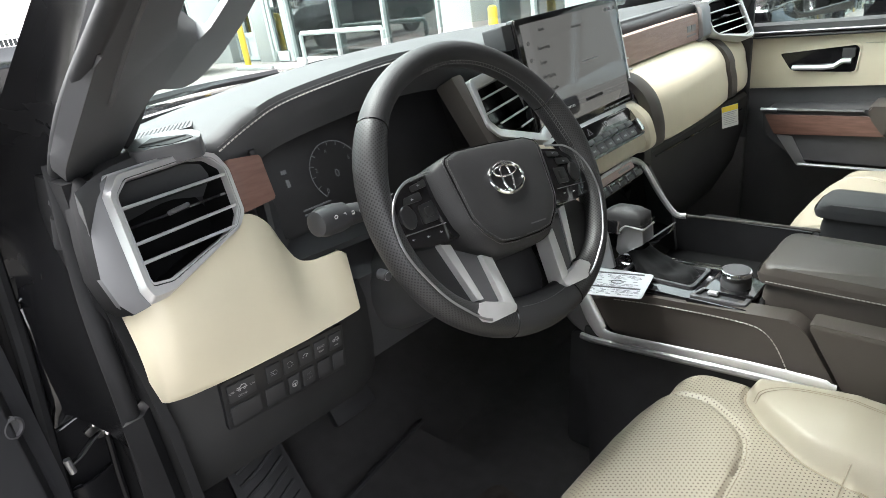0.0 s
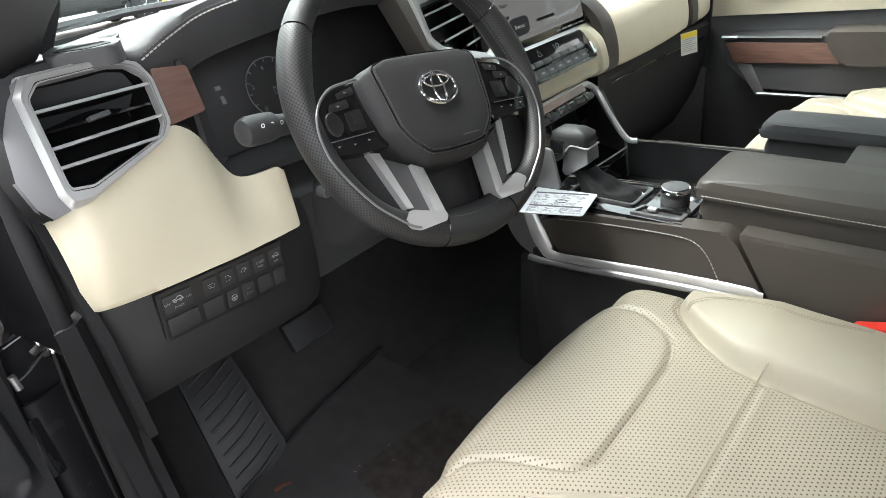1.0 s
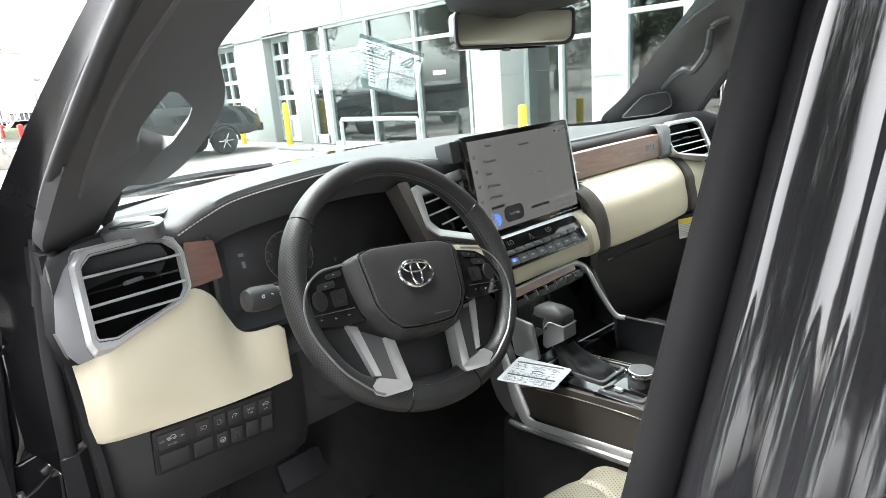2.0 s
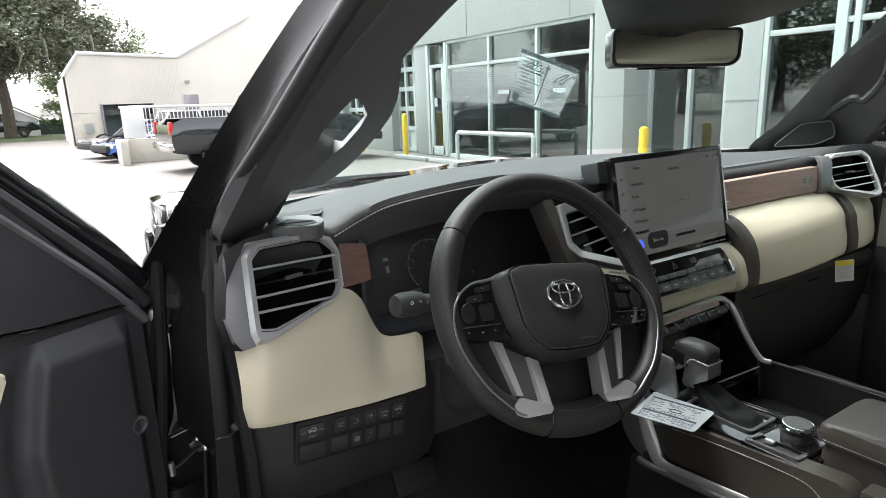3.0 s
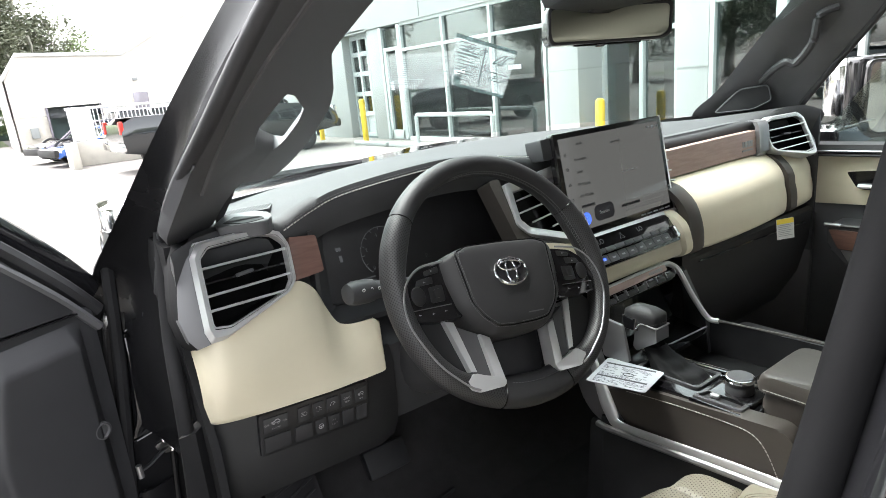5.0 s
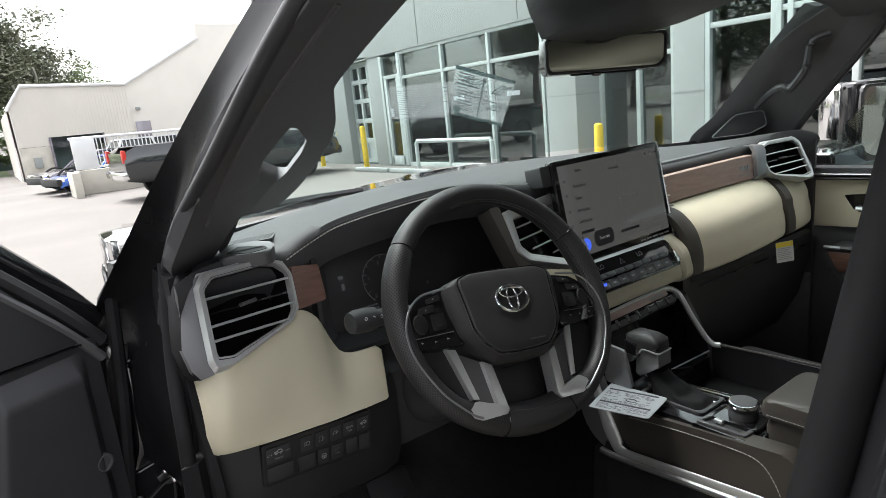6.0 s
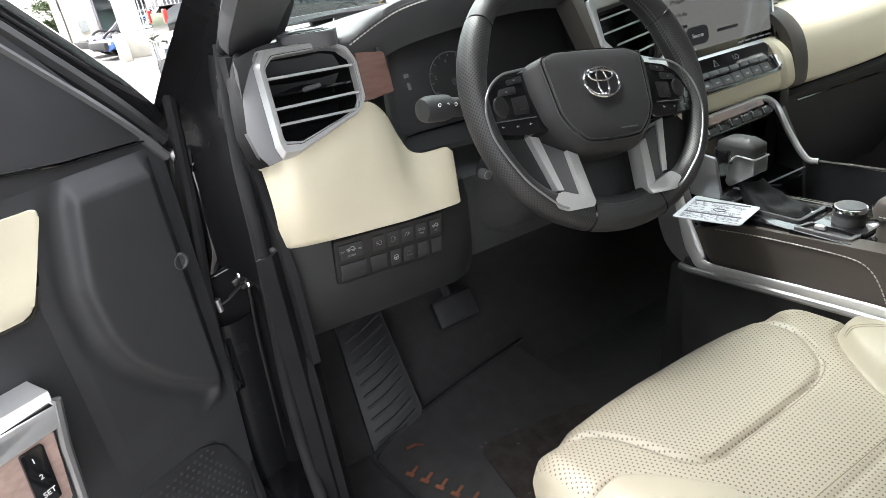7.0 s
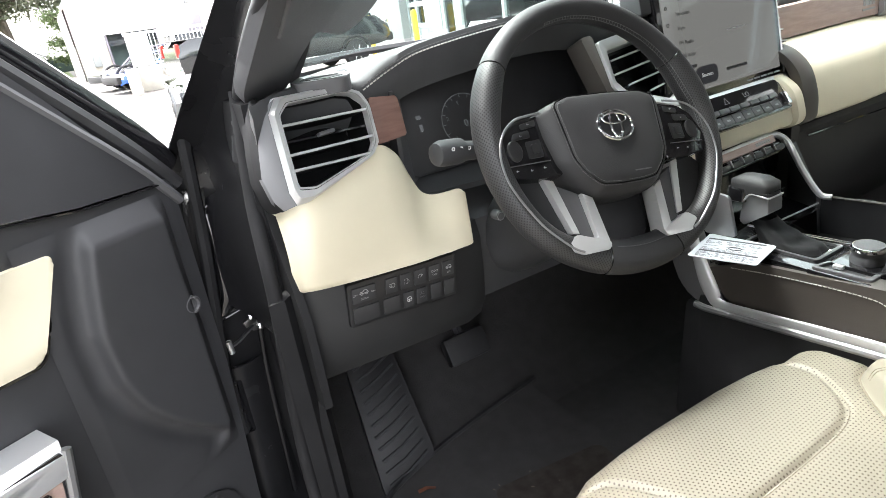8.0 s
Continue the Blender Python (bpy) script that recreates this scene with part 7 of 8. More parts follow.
glass_out = rounded([(-0.130, -0.070), (-0.090, -0.098), (0.095, -0.086), (0.132, -0.035), (0.130, 0.095), (-0.125, 0.098)], 0.02)
part("bezel", ring([(u * 1.08, v * 1.10) for u, v in glass_out], glass_out, MG, 0.008, 0.004, 0.002), PIANO, mirror_r)
part("glass", plate(glass_out, MG, 0.003, 0.0), TRUE_MIRROR, mirror_r, "mirror glass")
part("arm", box((1.445, 0.185, 1.318), (0.28, 0.11, 0.060), bevel=0.012, seg=3), PIANO, mirror_r, "gloss black mirror arm")
part("arm_line", tube([(1.335, 0.128, 1.352), (1.46, 0.126, 1.352), (1.56, 0.120, 1.348)], 0.0025, 6), CHROME, mirror_r)
part("sail", plate([(0.20, 1.30), (0.06, 1.30), (0.12, 1.40), (0.19, 1.37)], Fr((1.325, 0, 0), (0, -1, 0), (0, 0, 1)), 0.02, 0.02), PIANO, mirror_r)

# right rear post and belt wall, closing the cab
solo("pillar_b_right", grid([[(1.30, -0.60, z0), (1.24, -0.62, z0), (1.22, -0.72, z0), (1.30, -0.76, z0)] if z0 < 1.3 else [(1.21, -0.62, z0), (1.16, -0.63, z0), (1.15, -0.72, z0), (1.20, -0.76, z0)] for z0 in (0.63, 1.2, 1.69)], (0.02, 0, 0)), HARD, "dark trimmed door post", "pillar", "structure")
solo("wall_right", box((1.33, -0.98, 0.97), (0.06, 0.50, 0.68), bevel=0.01), HARD, "dark rear door lining", "wall", "structure")

# ---- overhead ----
rv = thing("rear_view_mirror", "wide frameless rear-view mirror on a black mount", "mirror", (0.44, 0.195, 1.62))
RM = Fr((0.445, 0.185, 1.640), (0.89, -0.45, -0.015), (0.02, 0.04, 1))
rm_out = rounded([(-0.112, -0.030), (0.098, -0.030), (0.113, -0.020), (0.116, 0.029), (-0.116, 0.029), (-0.117, -0.018)], 0.010, 4)
part("housing", plate([(u * 1.03, v * 1.10) for u, v in rm_out], RM, -0.003, 0.035, 0.004), PIANO, rv)
part("bezel", ring([(u * 1.035, v * 1.12) for u, v in rm_out], [(u * 0.985, v * 0.95) for u, v in rm_out], RM, 0.0028, 0.006, 0.0012), KEYBLACK, rv, "thin black mirror rim")
part("glass", plate(rm_out, RM, 0.001, 0.003, 0.0008), MIRROR, rv, "mirror glass with a painted olive reflection")
part("bottom_key", box(tuple(RM(-0.02, -0.035, -0.008)), (0.016, 0.010, 0.008), RM.matrix().to_3x3().to_4x4(), 0.002), PIANO, rv)
part("bottom_ledge", tube([RM(-0.07, -0.0335, -0.01), RM(0.06, -0.0335, -0.01)], 0.004, 6), PIANO, rv)
part("stem", tube([RM(0, 0.02, -0.03), (0.44, 0.21, 1.665), (0.44, 0.20, 1.70)], 0.014, 10), PIANO, rv)
sens = thing("sensor_cover", "charcoal camera and lamp cover behind the windscreen", "overhead console", (C, 0.12, 1.69))
part("cover", grid([[(0.235, 0.17, 1.702), (0.29, 0.20, 1.668), (0.42, 0.21, 1.658), (0.535, 0.20, 1.668), (0.595, 0.16, 1.702)], [(0.20, 0.08, 1.700), (0.27, 0.09, 1.675), (0.41, 0.09, 1.668), (0.525, 0.09, 1.675), (0.575, 0.08, 1.702)], [(0.20, -0.05, 1.712), (0.27, -0.05, 1.700), (0.41, -0.05, 1.696), (0.525, -0.05, 1.700), (0.575, -0.05, 1.714)]], (0, 0.01, 0.03)), LOWER, sens, angle=60)
part("stem_foot", plate(rounded([(-0.055, -0.012), (0.055, -0.012), (0.045, 0.016), (-0.045, 0.016)], 0.008), Fr((0.44, 0.185, 1.672), (1, 0, 0), (0, 0.5, 0.85)), 0.008, 0.01, 0.003), DASH, sens)
part("lamp_panel", box((0.45, -0.12, 1.706), (0.22, 0.16, 0.02), bevel=0.006), DASH, sens)

# papers behind the windscreen: a window sticker seen from its back, lit through
stick = thing("window_sticker", "backlit paper price sheet taped inside the windscreen", "sticker", (0.16, 0.36, 1.56))
SG = Fr((0.15, 0.612, 1.4215), (1, 0, 0), (0, -0.902, 0.432))


def across(a, b, c, d):
    """Maps a unit square onto a four-cornered sheet."""
    A, B, E, D = (Vector((*p, 0)) for p in (a, b, c, d))
    return lambda s, t: tuple((A * (1 - s) * (1 - t) + B * s * (1 - t) + E * s * t + D * (1 - s) * t)[:2])


def sheet_rect(q, s0, t0, s1, t1):
    return [q(s0, t0), q(s1, t0), q(s1, t1), q(s0, t1)]


S1 = across((-0.072, 0.486), (0.104, 0.420), (0.220, 0.228), (0.026, 0.317))
S2 = across((-0.163, 0.429), (-0.037, 0.433), (0.030, 0.301), (-0.108, 0.319))
part("sheet", plate(sheet_rect(S1, 0, 0, 1, 1), SG, 0.0004, 0.0004), STICKER, stick)
part("sheet", plate(sheet_rect(S2, 0, 0, 1, 1), SG, -0.0010, 0.0016), FAINT, stick, "nearly clear second sheet")
random.seed(9)
for a in ((0.0, 0.0, 1.0, 0.06), (0.06, 0.93, 1.0, 1.0), (0.02, 0.30, 0.40, 0.315), (0.45, 0.10, 0.47, 0.90), (0.50, 0.50, 0.97, 0.515), (0.03, 0.78, 0.14, 0.92)):
    part("print_block", plate(sheet_rect(S1, *a), SG, 0.0008, 0), STICKER_INK, stick)
for i in range(12):
    t = 0.10 + i * 0.065
    part("print_bar", plate(sheet_rect(S1, 0.06, t, random.uniform(0.2, 0.42), t + 0.012), SG, 0.0008, 0), STICKER_INK, stick)
for i in range(14):
    t = 0.12 + i * 0.055
    part("print_bar", plate(sheet_rect(S2, 0.06, t, random.uniform(0.7, 0.95), t + 0.010), SG, -0.0005, 0.0007), FAINT_INK, stick)
FLIP = Matrix.Diagonal((-1, 1, 1, 1))
for txt, s, t, size in (("20", 0.78, 0.24, 0.042), ("52,250", 0.80, 0.62, 0.024), ("52,250", 0.30, 0.20, 0.024)):
    u, v = S1(s, t)
    writing("lettering", txt, size, SG.matrix(u, v, 0.0009) @ Matrix.Rotation(radians(-22), 4, "Z") @ Matrix.Rotation(radians(180), 4, "Z") @ FLIP @ Matrix.Rotation(radians(180), 4, "Z"), STICKER_INK, stick, "CENTER")

# ---- the truck's outside in front of the glass ----
nose = thing("truck_hood", "gloss black hood and front fenders of the truck", "hood", (C, 1.4, 0.5))


def hood_row(y, z, w):
    return [Vector((C + s * w, y, z + 0.045 * (abs(s) ** 2) * (1 if abs(s) < 0.8 else 0.75) - (0.10 if abs(s) == 1 else 0))) for s in (-1, -0.93, -0.8, -0.6, -0.3, 0, 0.3, 0.6, 0.8, 0.93, 1)]


part("hood_skin", grid([hood_row(y, z, w) for y, z, w in ((0.72, 1.325, 0.72), (0.95, 1.325, 0.71), (1.4, 1.30, 0.69), (1.85, 1.25, 0.67), (2.02, 1.19, 0.65), (2.06, 1.10, 0.64))], (0, 0, -0.02)), PAINT, nose)
for s in (-1, 1):
    part("fender", grid([[Vector((C + s * x, y, z)) for x, z in ((0.66, 1.16), (0.70, 0.96), (0.84, 0.90), (0.95, 0.86), (0.985, 0.80), (0.985, 0.78 if 0.95 < y < 1.75 else 0.45))] for y in (0.45, 0.7, 0.94, 0.96, 1.35, 1.74, 1.76, 2.0)], (-s * 0.03, 0, 0)), PAINT, nose)
part("grille", box((C, 2.05, 0.86), (1.4, 0.10, 0.52), bevel=0.03), PIANO, nose)
part("cowl", grid([[Vector((x, screen_curve(x, True).y + dy, z)) for x in np.linspace(-0.40, 1.30, 11)] for dy, z in ((-0.02, 1.400), (0.03, 1.395), (0.08, 1.36), (0.14, 1.335))], (0, 0, -0.02)), RUBBER, nose, "black cowl grille")
part("wiper", tube(spline([(0.20, 0.74, 1.395), (0.0, 0.71, 1.402), (-0.18, 0.63, 1.405)], 6), 0.008, 6), RUBBER, nose)
under = thing("truck_chassis", "dark frame and front tyres under the truck", "chassis", (C, 0.5, 0))
part("frame_rails", box((C, 0.35, 0.48), (1.1, 3.2, 0.18), bevel=0.02), RUBBER, under)


def tyre_at(x, y, r=0.40, w=0.27):
    fr = Fr((x, y, r), (0, 1, 0), (0, 0, 1))
    ob = part("tyre", lathe([(r * 0.62, -w / 2), (r * 0.93, -w / 2), (r, -w * 0.35), (r, w * 0.35), (r * 0.93, w / 2), (r * 0.62, w / 2)], fr, 28), RUBBER, under)
    part("rim", lathe([(r * 0.60, -w * 0.42), (r * 0.56, w * 0.2), (r * 0.2, w * 0.25), (0.02, w * 0.3)], fr, 20), DKSILVER, ob)


for x in (-0.40, 1.30):
    tyre_at(x, 1.35)

# ---- the lot and what stands round it ----
CONCRETE = mat("sunbleached_lot_concrete", (0.142, 0.132, 0.123), 0.9, var=0.25, scale=0.35, fine=28, bump=0.5, depth=0.012, tint=(0.115, 0.107, 0.099))
STUCCO = mat("pale_grey_wall_panel", (0.36, 0.375, 0.368), 0.8, var=0.06, scale=0.8, fine=60, bump=0.15, depth=0.002)
GREYWALL = mat("grey_render", (0.29, 0.305, 0.30), 0.85, var=0.08, scale=0.8, fine=60, bump=0.2, depth=0.002)
WHITEMETAL = mat("white_ribbed_siding", (0.66, 0.63, 0.58), 0.6, var=0.06, scale=0.5, fine=20, bump=0.05)
BLOCK = mat("cream_stone_block", (0.56, 0.53, 0.47), 0.9, var=0.15, scale=2.5, fine=30, bump=0.4, depth=0.01)
ALU = mat("white_aluminium", (0.44, 0.48, 0.47), 0.45, var=0.05, scale=3, bump=0)
STORE = clear("showroom_glass", (0.42, 0.52, 0.50), 0.16)
# Dark colour paints the unlit gloom inside the showroom and shed bay.
ROOM = mat("painted_gloom", (0.085, 0.125, 0.125), 0.8, var=0.4, scale=0.6, fine=4, bump=0)
YPOST = mat("yellow_post_paint", (0.72, 0.50, 0.03), 0.5, var=0.1, scale=6, bump=0.1)
TYRE = mat("tyre_rubber", (0.02, 0.02, 0.021), 0.8, var=0.2, scale=8, bump=0.2)
CARGLASS = mat("dark_car_glass", (0.02, 0.025, 0.028), 0.06, var=0.1, scale=2, bump=0, coat=0.5)
BARK = mat("grey_bark", (0.085, 0.07, 0.055), 0.9, var=0.3, scale=3, fine=20, bump=0.6, depth=0.02)
LEAF = mat("oak_leaves", (0.12, 0.13, 0.085), 0.7, var=0.5, scale=0.5, fine=8, bump=0, tint=(0.055, 0.070, 0.040))
LEAF2 = mat("light_green_leaves", (0.11, 0.15, 0.06), 0.7, var=0.4, scale=0.7, fine=8, bump=0, tint=(0.06, 0.085, 0.035))
MOSS = mat("hanging_grey_moss", (0.20, 0.20, 0.165), 0.95, var=0.25, scale=2, fine=20, bump=0)
ROOFING = mat("grey_shingles", (0.16, 0.165, 0.17), 0.9, var=0.2, scale=1.5, fine=12, bump=0.3, depth=0.01)
GRASS = mat("lawn", (0.10, 0.13, 0.05), 0.95, var=0.3, scale=0.4, fine=20, bump=0.6, depth=0.02)

solo("ground", grid([[(x, y, 0.0) for x in (-900, -200, -40, 0, 40, 200, 900)] for y in (-900, -200, -40, 0, 40, 200, 900)], (0, 0, -0.3)), CONCRETE, "pale weathered concrete car lot", "ground", "structure")
solo("lawn", grid([[(x, y, 0.012) for x in (-60, -20, 0.2, 0.6)] for y in (47, 55, 75, 120)], (0, 0, -0.2)), GRASS, "strip of grass at the lot's far edge", "grass", "structure")

show = thing("showroom_building", "pale dealership building with tall aluminium-framed windows", "building", (9.3, 12, 0), kind="")
XF = 9.3


def wall_block(name, y0, y1, z0, z1, x0=XF, depth=0.35, material=STUCCO):
    part(name, box((x0 + depth / 2, (y0 + y1) / 2, (z0 + z1) / 2), (depth, abs(y1 - y0), z1 - z0), bevel=0.015), material, show)


wall_block("upper_wall", -30, 23.6, 3.20, 7.0, XF - 0.05, 0.45)
for y in (17.0, 13.3, 9.5, 5.9, 2.2):
    part("panel_joint", box((XF - 0.052, y, 5.1), (0.02, 0.02, 3.7)), GREYWALL, show)
part("panel_joint", box((XF - 0.052, 10, 4.4), (0.02, 26, 0.02)), GREYWALL, show)
wall_block("pier", 15.45, 16.15, 0, 3.2, XF - 0.02, 0.5, GREYWALL)
wall_block("pier", 17.75, 19.75, 0, 3.2, XF - 0.02, 0.5, GREYWALL)
wall_block("pier", 21.7, 23.6, 0, 3.2, XF - 0.02, 0.5, GREYWALL)
part("side_wall", box((XF + 10, 23.5, 3.5), (20, 0.3, 7.0)), STUCCO, show)
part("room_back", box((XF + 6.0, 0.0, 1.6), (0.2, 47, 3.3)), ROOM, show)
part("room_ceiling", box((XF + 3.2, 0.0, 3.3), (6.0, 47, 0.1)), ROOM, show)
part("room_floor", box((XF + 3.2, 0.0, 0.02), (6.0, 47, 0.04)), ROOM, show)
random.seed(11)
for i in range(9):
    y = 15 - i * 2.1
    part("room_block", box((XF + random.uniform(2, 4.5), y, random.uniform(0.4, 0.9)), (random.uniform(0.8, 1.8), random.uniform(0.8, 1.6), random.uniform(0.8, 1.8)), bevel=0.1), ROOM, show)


def window(y0, y1, z0=0.05, z1=3.15, mulls=(), transom=2.49):
    win = part("window", box((XF + 0.06, (y0 + y1) / 2, z1 + 0.02), (0.14, abs(y0 - y1), 0.10), bevel=0.008), ALU, show)
    part("sill", box((XF + 0.06, (y0 + y1) / 2, z0), (0.14, abs(y0 - y1), 0.12), bevel=0.008), ALU, win)
    for y in (y0, y1, *mulls):
        part("mullion", box((XF + 0.05, y, (z0 + z1) / 2), (0.14, 0.085, z1 - z0), bevel=0.008), ALU, win)
    part("transom", box((XF + 0.055, (y0 + y1) / 2, transom), (0.12, abs(y0 - y1), 0.085), bevel=0.008), ALU, win)
    ys = sorted((y0, *mulls, y1))
    for a, b in zip(ys, ys[1:]):
        for c, d in ((z0, transom), (transom, z1)):
            ob = part("pane", box((XF + 0.07, (a + b) / 2, (c + d) / 2), (0.012, b - a - 0.03, d - c - 0.03)), STORE, win)
            ob.visible_shadow = False


window(14.35, 8.90, mulls=(12.42, 10.60))
window(7.38, 5.80, mulls=(6.52,), transom=2.12)
wall_block("pier", 5.21, 5.79, 0, 3.2, XF - 0.03, 0.4)
part("panel_joint", box((XF - 0.032, 5.5, 1.42), (0.02, 0.58, 0.02)), GREYWALL, show)
window(5.17, 4.12, mulls=(), transom=2.42)
window(4.05, -3.0, mulls=(3.88, 3.0, 1.0), transom=2.5)
entry = part("door", box((XF + 0.05, 14.85, 2.56), (0.12, 1.0, 0.10), bevel=0.01), ALU, show)
for y in (15.38, 14.42):
    part("jamb", box((XF + 0.04, y, 1.6), (0.16, 0.12, 3.15), bevel=0.01), ALU, entry)
for y in (15.22, 14.58):
    part("stile", box((XF + 0.02, y, 1.26), (0.08, 0.13, 2.5), bevel=0.01), ALU, entry)
part("rail", box((XF + 0.02, 14.9, 0.16), (0.08, 0.7, 0.26), bevel=0.01), ALU, entry)
part("pane", box((XF + 0.05, 14.9, 1.35), (0.012, 0.6, 2.2)), STORE, entry)
part("pane", box((XF + 0.05, 14.9, 2.87), (0.012, 0.9, 0.5)), STORE, entry)
part("notice", box((XF - 0.01, 14.98, 1.55), (0.006, 0.16, 0.24)), PAPER, entry)
for y, z in ((11.9, 1.75), (9.9, 1.72)):
    part("notice", box((XF + 0.055, y, z), (0.006, 0.42, 0.10)), PAPER, show)


def bay(y0, y1):
    b = part("garage_door", box((XF + 0.32, (y0 + y1) / 2, 3.12), (0.1, y1 - y0, 0.16)), ALU, show)
    n = 3
    for i in range(n + 1):
        y = y0 + (y1 - y0) * i / n
        part("upright", box((XF + 0.30, y, 1.55), (0.09, 0.11, 3.0), bevel=0.008), ALU, b)
    for z in (0.08, 0.75, 1.38, 2.0, 2.6):
        part("rail", box((XF + 0.31, (y0 + y1) / 2, z), (0.09, y1 - y0, 0.14), bevel=0.008), ALU, b)
    part("panel", box((XF + 0.33, (y0 + y1) / 2, 0.42), (0.04, y1 - y0, 0.62)), ALU, b)
    for i in range(n):
        for z in (1.06, 1.69, 2.30, 2.83):
            y = y0 + (y1 - y0) * (i + 0.5) / n
            part("pane", box((XF + 0.34, y, z), (0.012, (y1 - y0) / n - 0.1, 0.48)), STORE, b)
    part("reveal", box((XF + 0.2, (y0 + y1) / 2, 3.22), (0.5, y1 - y0, 0.08)), GREYWALL, b)


bay(16.15, 17.75)
bay(19.75, 21.7)


def column(y0, y1, x0=8.6):
    col = thing("column", "pale square facade column with a panel joint", "column", (x0, y0, 0), group="facade columns")
    part("shaft", box(((x0 + XF + 0.2) / 2, (y0 + y1) / 2, 3.2), (XF + 0.2 - x0, y1 - y0, 6.4), bevel=0.02), STUCCO, col)
    for z in (1.55, 3.4):
        part("joint", box(((x0 + XF) / 2, (y0 + y1) / 2, z), (XF - x0 + 0.012, y1 - y0 + 0.012, 0.025)), GREYWALL, col)


column(7.40, 8.16)
column(-1.2, -0.5)


def bollard(x, y, h=1.25):
    b = thing("bollard", "yellow painted steel bollard on the lot", "bollard", (x, y, 0), group="yellow bollards")
    part("post", lathe([(0.085, 0), (0.085, h - 0.05), (0.07, h - 0.01), (0.03, h + 0.01), (0.001, h + 0.012)], Fr((x, y, 0), (1, 0, 0), (0, 1, 0)), 18), YPOST, b)
    return b


bollard(8.72, 15.9)
bollard(8.65, 18.75)
bollard(8.45, 6.78, 1.0)
gr = thing("guard_rail", "white tube guard rail before the showroom windows", "rail", (8.7, 11.5, 0))
part("top_bar", tube([(8.7, 10.02, 0.0), (8.7, 10.02, 0.72), (8.7, 10.06, 0.76), (8.7, 13.0, 0.76), (8.7, 13.06, 0.72), (8.7, 13.06, 0.0)], 0.055, 10), ALU, gr)
for y in (12.6, 10.2, 14.5):
    solo("wheel_stop", box((8.1, y, 0.06), (0.16, 1.8, 0.12), bevel=0.04), GREYWALL, "low concrete wheel stop", "wheel stop", group="wheel stops")


# ---- parked vehicles ----
def vehicle(name, label, m, paint, length, width, height, kind, metal=CHROME):
    """A parked car or pickup; x runs from its tail to its nose."""
    t = thing(name, label, "truck" if kind == "pickup" else "car", group="parked vehicles", m=m)
    L, Wd, H = length, width / 2, height
    belt = H * (0.69 if kind == "pickup" else 0.56)
    lift = 0.20 if kind == "pickup" else 0.0
    sec = [(0.0, 0.34, belt * 0.90), (0.05 * L, 0.28, belt), (0.5 * L, 0.26, belt * 1.02), (0.72 * L, 0.27, belt * 1.0), (0.93 * L, 0.30, belt * 0.93), (L, 0.36, belt * 0.72)]
    rows = []
    for x, z0, z1 in sec:
        z0 += lift
        tuck = 0.06 if x in (0.0, L) else 0.0
        rows.append([Vector((x, s * (Wd - tuck) * k, z)) for s, k, z in ((-1, 0.90, z0), (-1, 1.0, z0 + 0.12), (-1, 1.0, z1 - 0.18), (-1, 0.93, z1), (1, 0.93, z1), (1, 1.0, z1 - 0.18), (1, 1.0, z0 + 0.12), (1, 0.90, z0))])
    bm = bmesh.new()
    V = [[bm.verts.new(p) for p in r] for r in rows]
    for a, b in zip(V, V[1:]):
        for j in range(8):
            bm.faces.new((a[j], a[(j + 1) % 8], b[(j + 1) % 8], b[j]))
    bm.faces.new(V[0])
    bm.faces.new(V[-1][::-1])
    part("body", bm, paint, t, angle=40)
    c0, c1 = (0.36 * L, 0.74 * L) if kind == "pickup" else (0.03 * L, 0.74 * L)
    r0, r1 = (c0 + 0.04 * L, c1 - 0.12 * L) if kind == "pickup" else (c0 + 0.08 * L, c1 - 0.14 * L)
    bm = bmesh.new()
    lo = [bm.verts.new((x, s * Wd * 0.92, belt - 0.02)) for x, s in ((c0, -1), (c1, -1), (c1, 1), (c0, 1))]
    hi = [bm.verts.new((x, s * Wd * 0.74, H - 0.05)) for x, s in ((r0, -1), (r1, -1), (r1, 1), (r0, 1))]
    for j in range(4):
        bm.faces.new((lo[j], lo[(j + 1) % 4], hi[(j + 1) % 4], hi[j]))
    bm.faces.new(hi)
    bm.faces.new(lo[::-1])
    bmesh.ops.bevel(bm, geom=list(bm.edges), offset=0.05, segments=2, affect="EDGES", clamp_overlap=True)
    part("cabin_glass", bm, CARGLASS, t, "dark cabin windows")
    part("roof", plate(rounded([(r0 - 0.03, -Wd * 0.76), (r1 + 0.05, -Wd * 0.76), (r1 + 0.05, Wd * 0.76), (r0 - 0.03, Wd * 0.76)], 0.12), Fr((0, 0, H - 0.06), (1, 0, 0), (0, 1, 0)), 0.06, 0.0, 0.04), paint, t)
    for s in (-1, 1):
        for a, b in ((c0, r0), (c1, r1), ((c0 + c1) / 2, (r0 + r1) / 2)):
            part("window_post", tube([(a, s * Wd * 0.93, belt), (b, s * Wd * 0.755, H - 0.05)], 0.045, 6), paint, t)
    if kind == "pickup":
        part("bed", plate([(0.05, -Wd * 0.84), (c0 - 0.05, -Wd * 0.84), (c0 - 0.05, Wd * 0.84), (0.05, Wd * 0.84)], Fr((0, 0, belt), (1, 0, 0), (0, 1, 0)), 0.012, 0.0), TYRE, t)
    for x in (0.19 * L, 0.80 * L):
        for s in (-1, 1):
            fr = Fr((x, s * (Wd - 0.10), 0.37), (1, 0, 0), (0, 0, 1) if s < 0 else (0, 0, -1))
            w = part("tyre", lathe([(0.23, -0.11), (0.34, -0.11), (0.37, -0.07), (0.37, 0.09), (0.35, 0.12), (0.23, 0.12)], fr, 28), TYRE, t)
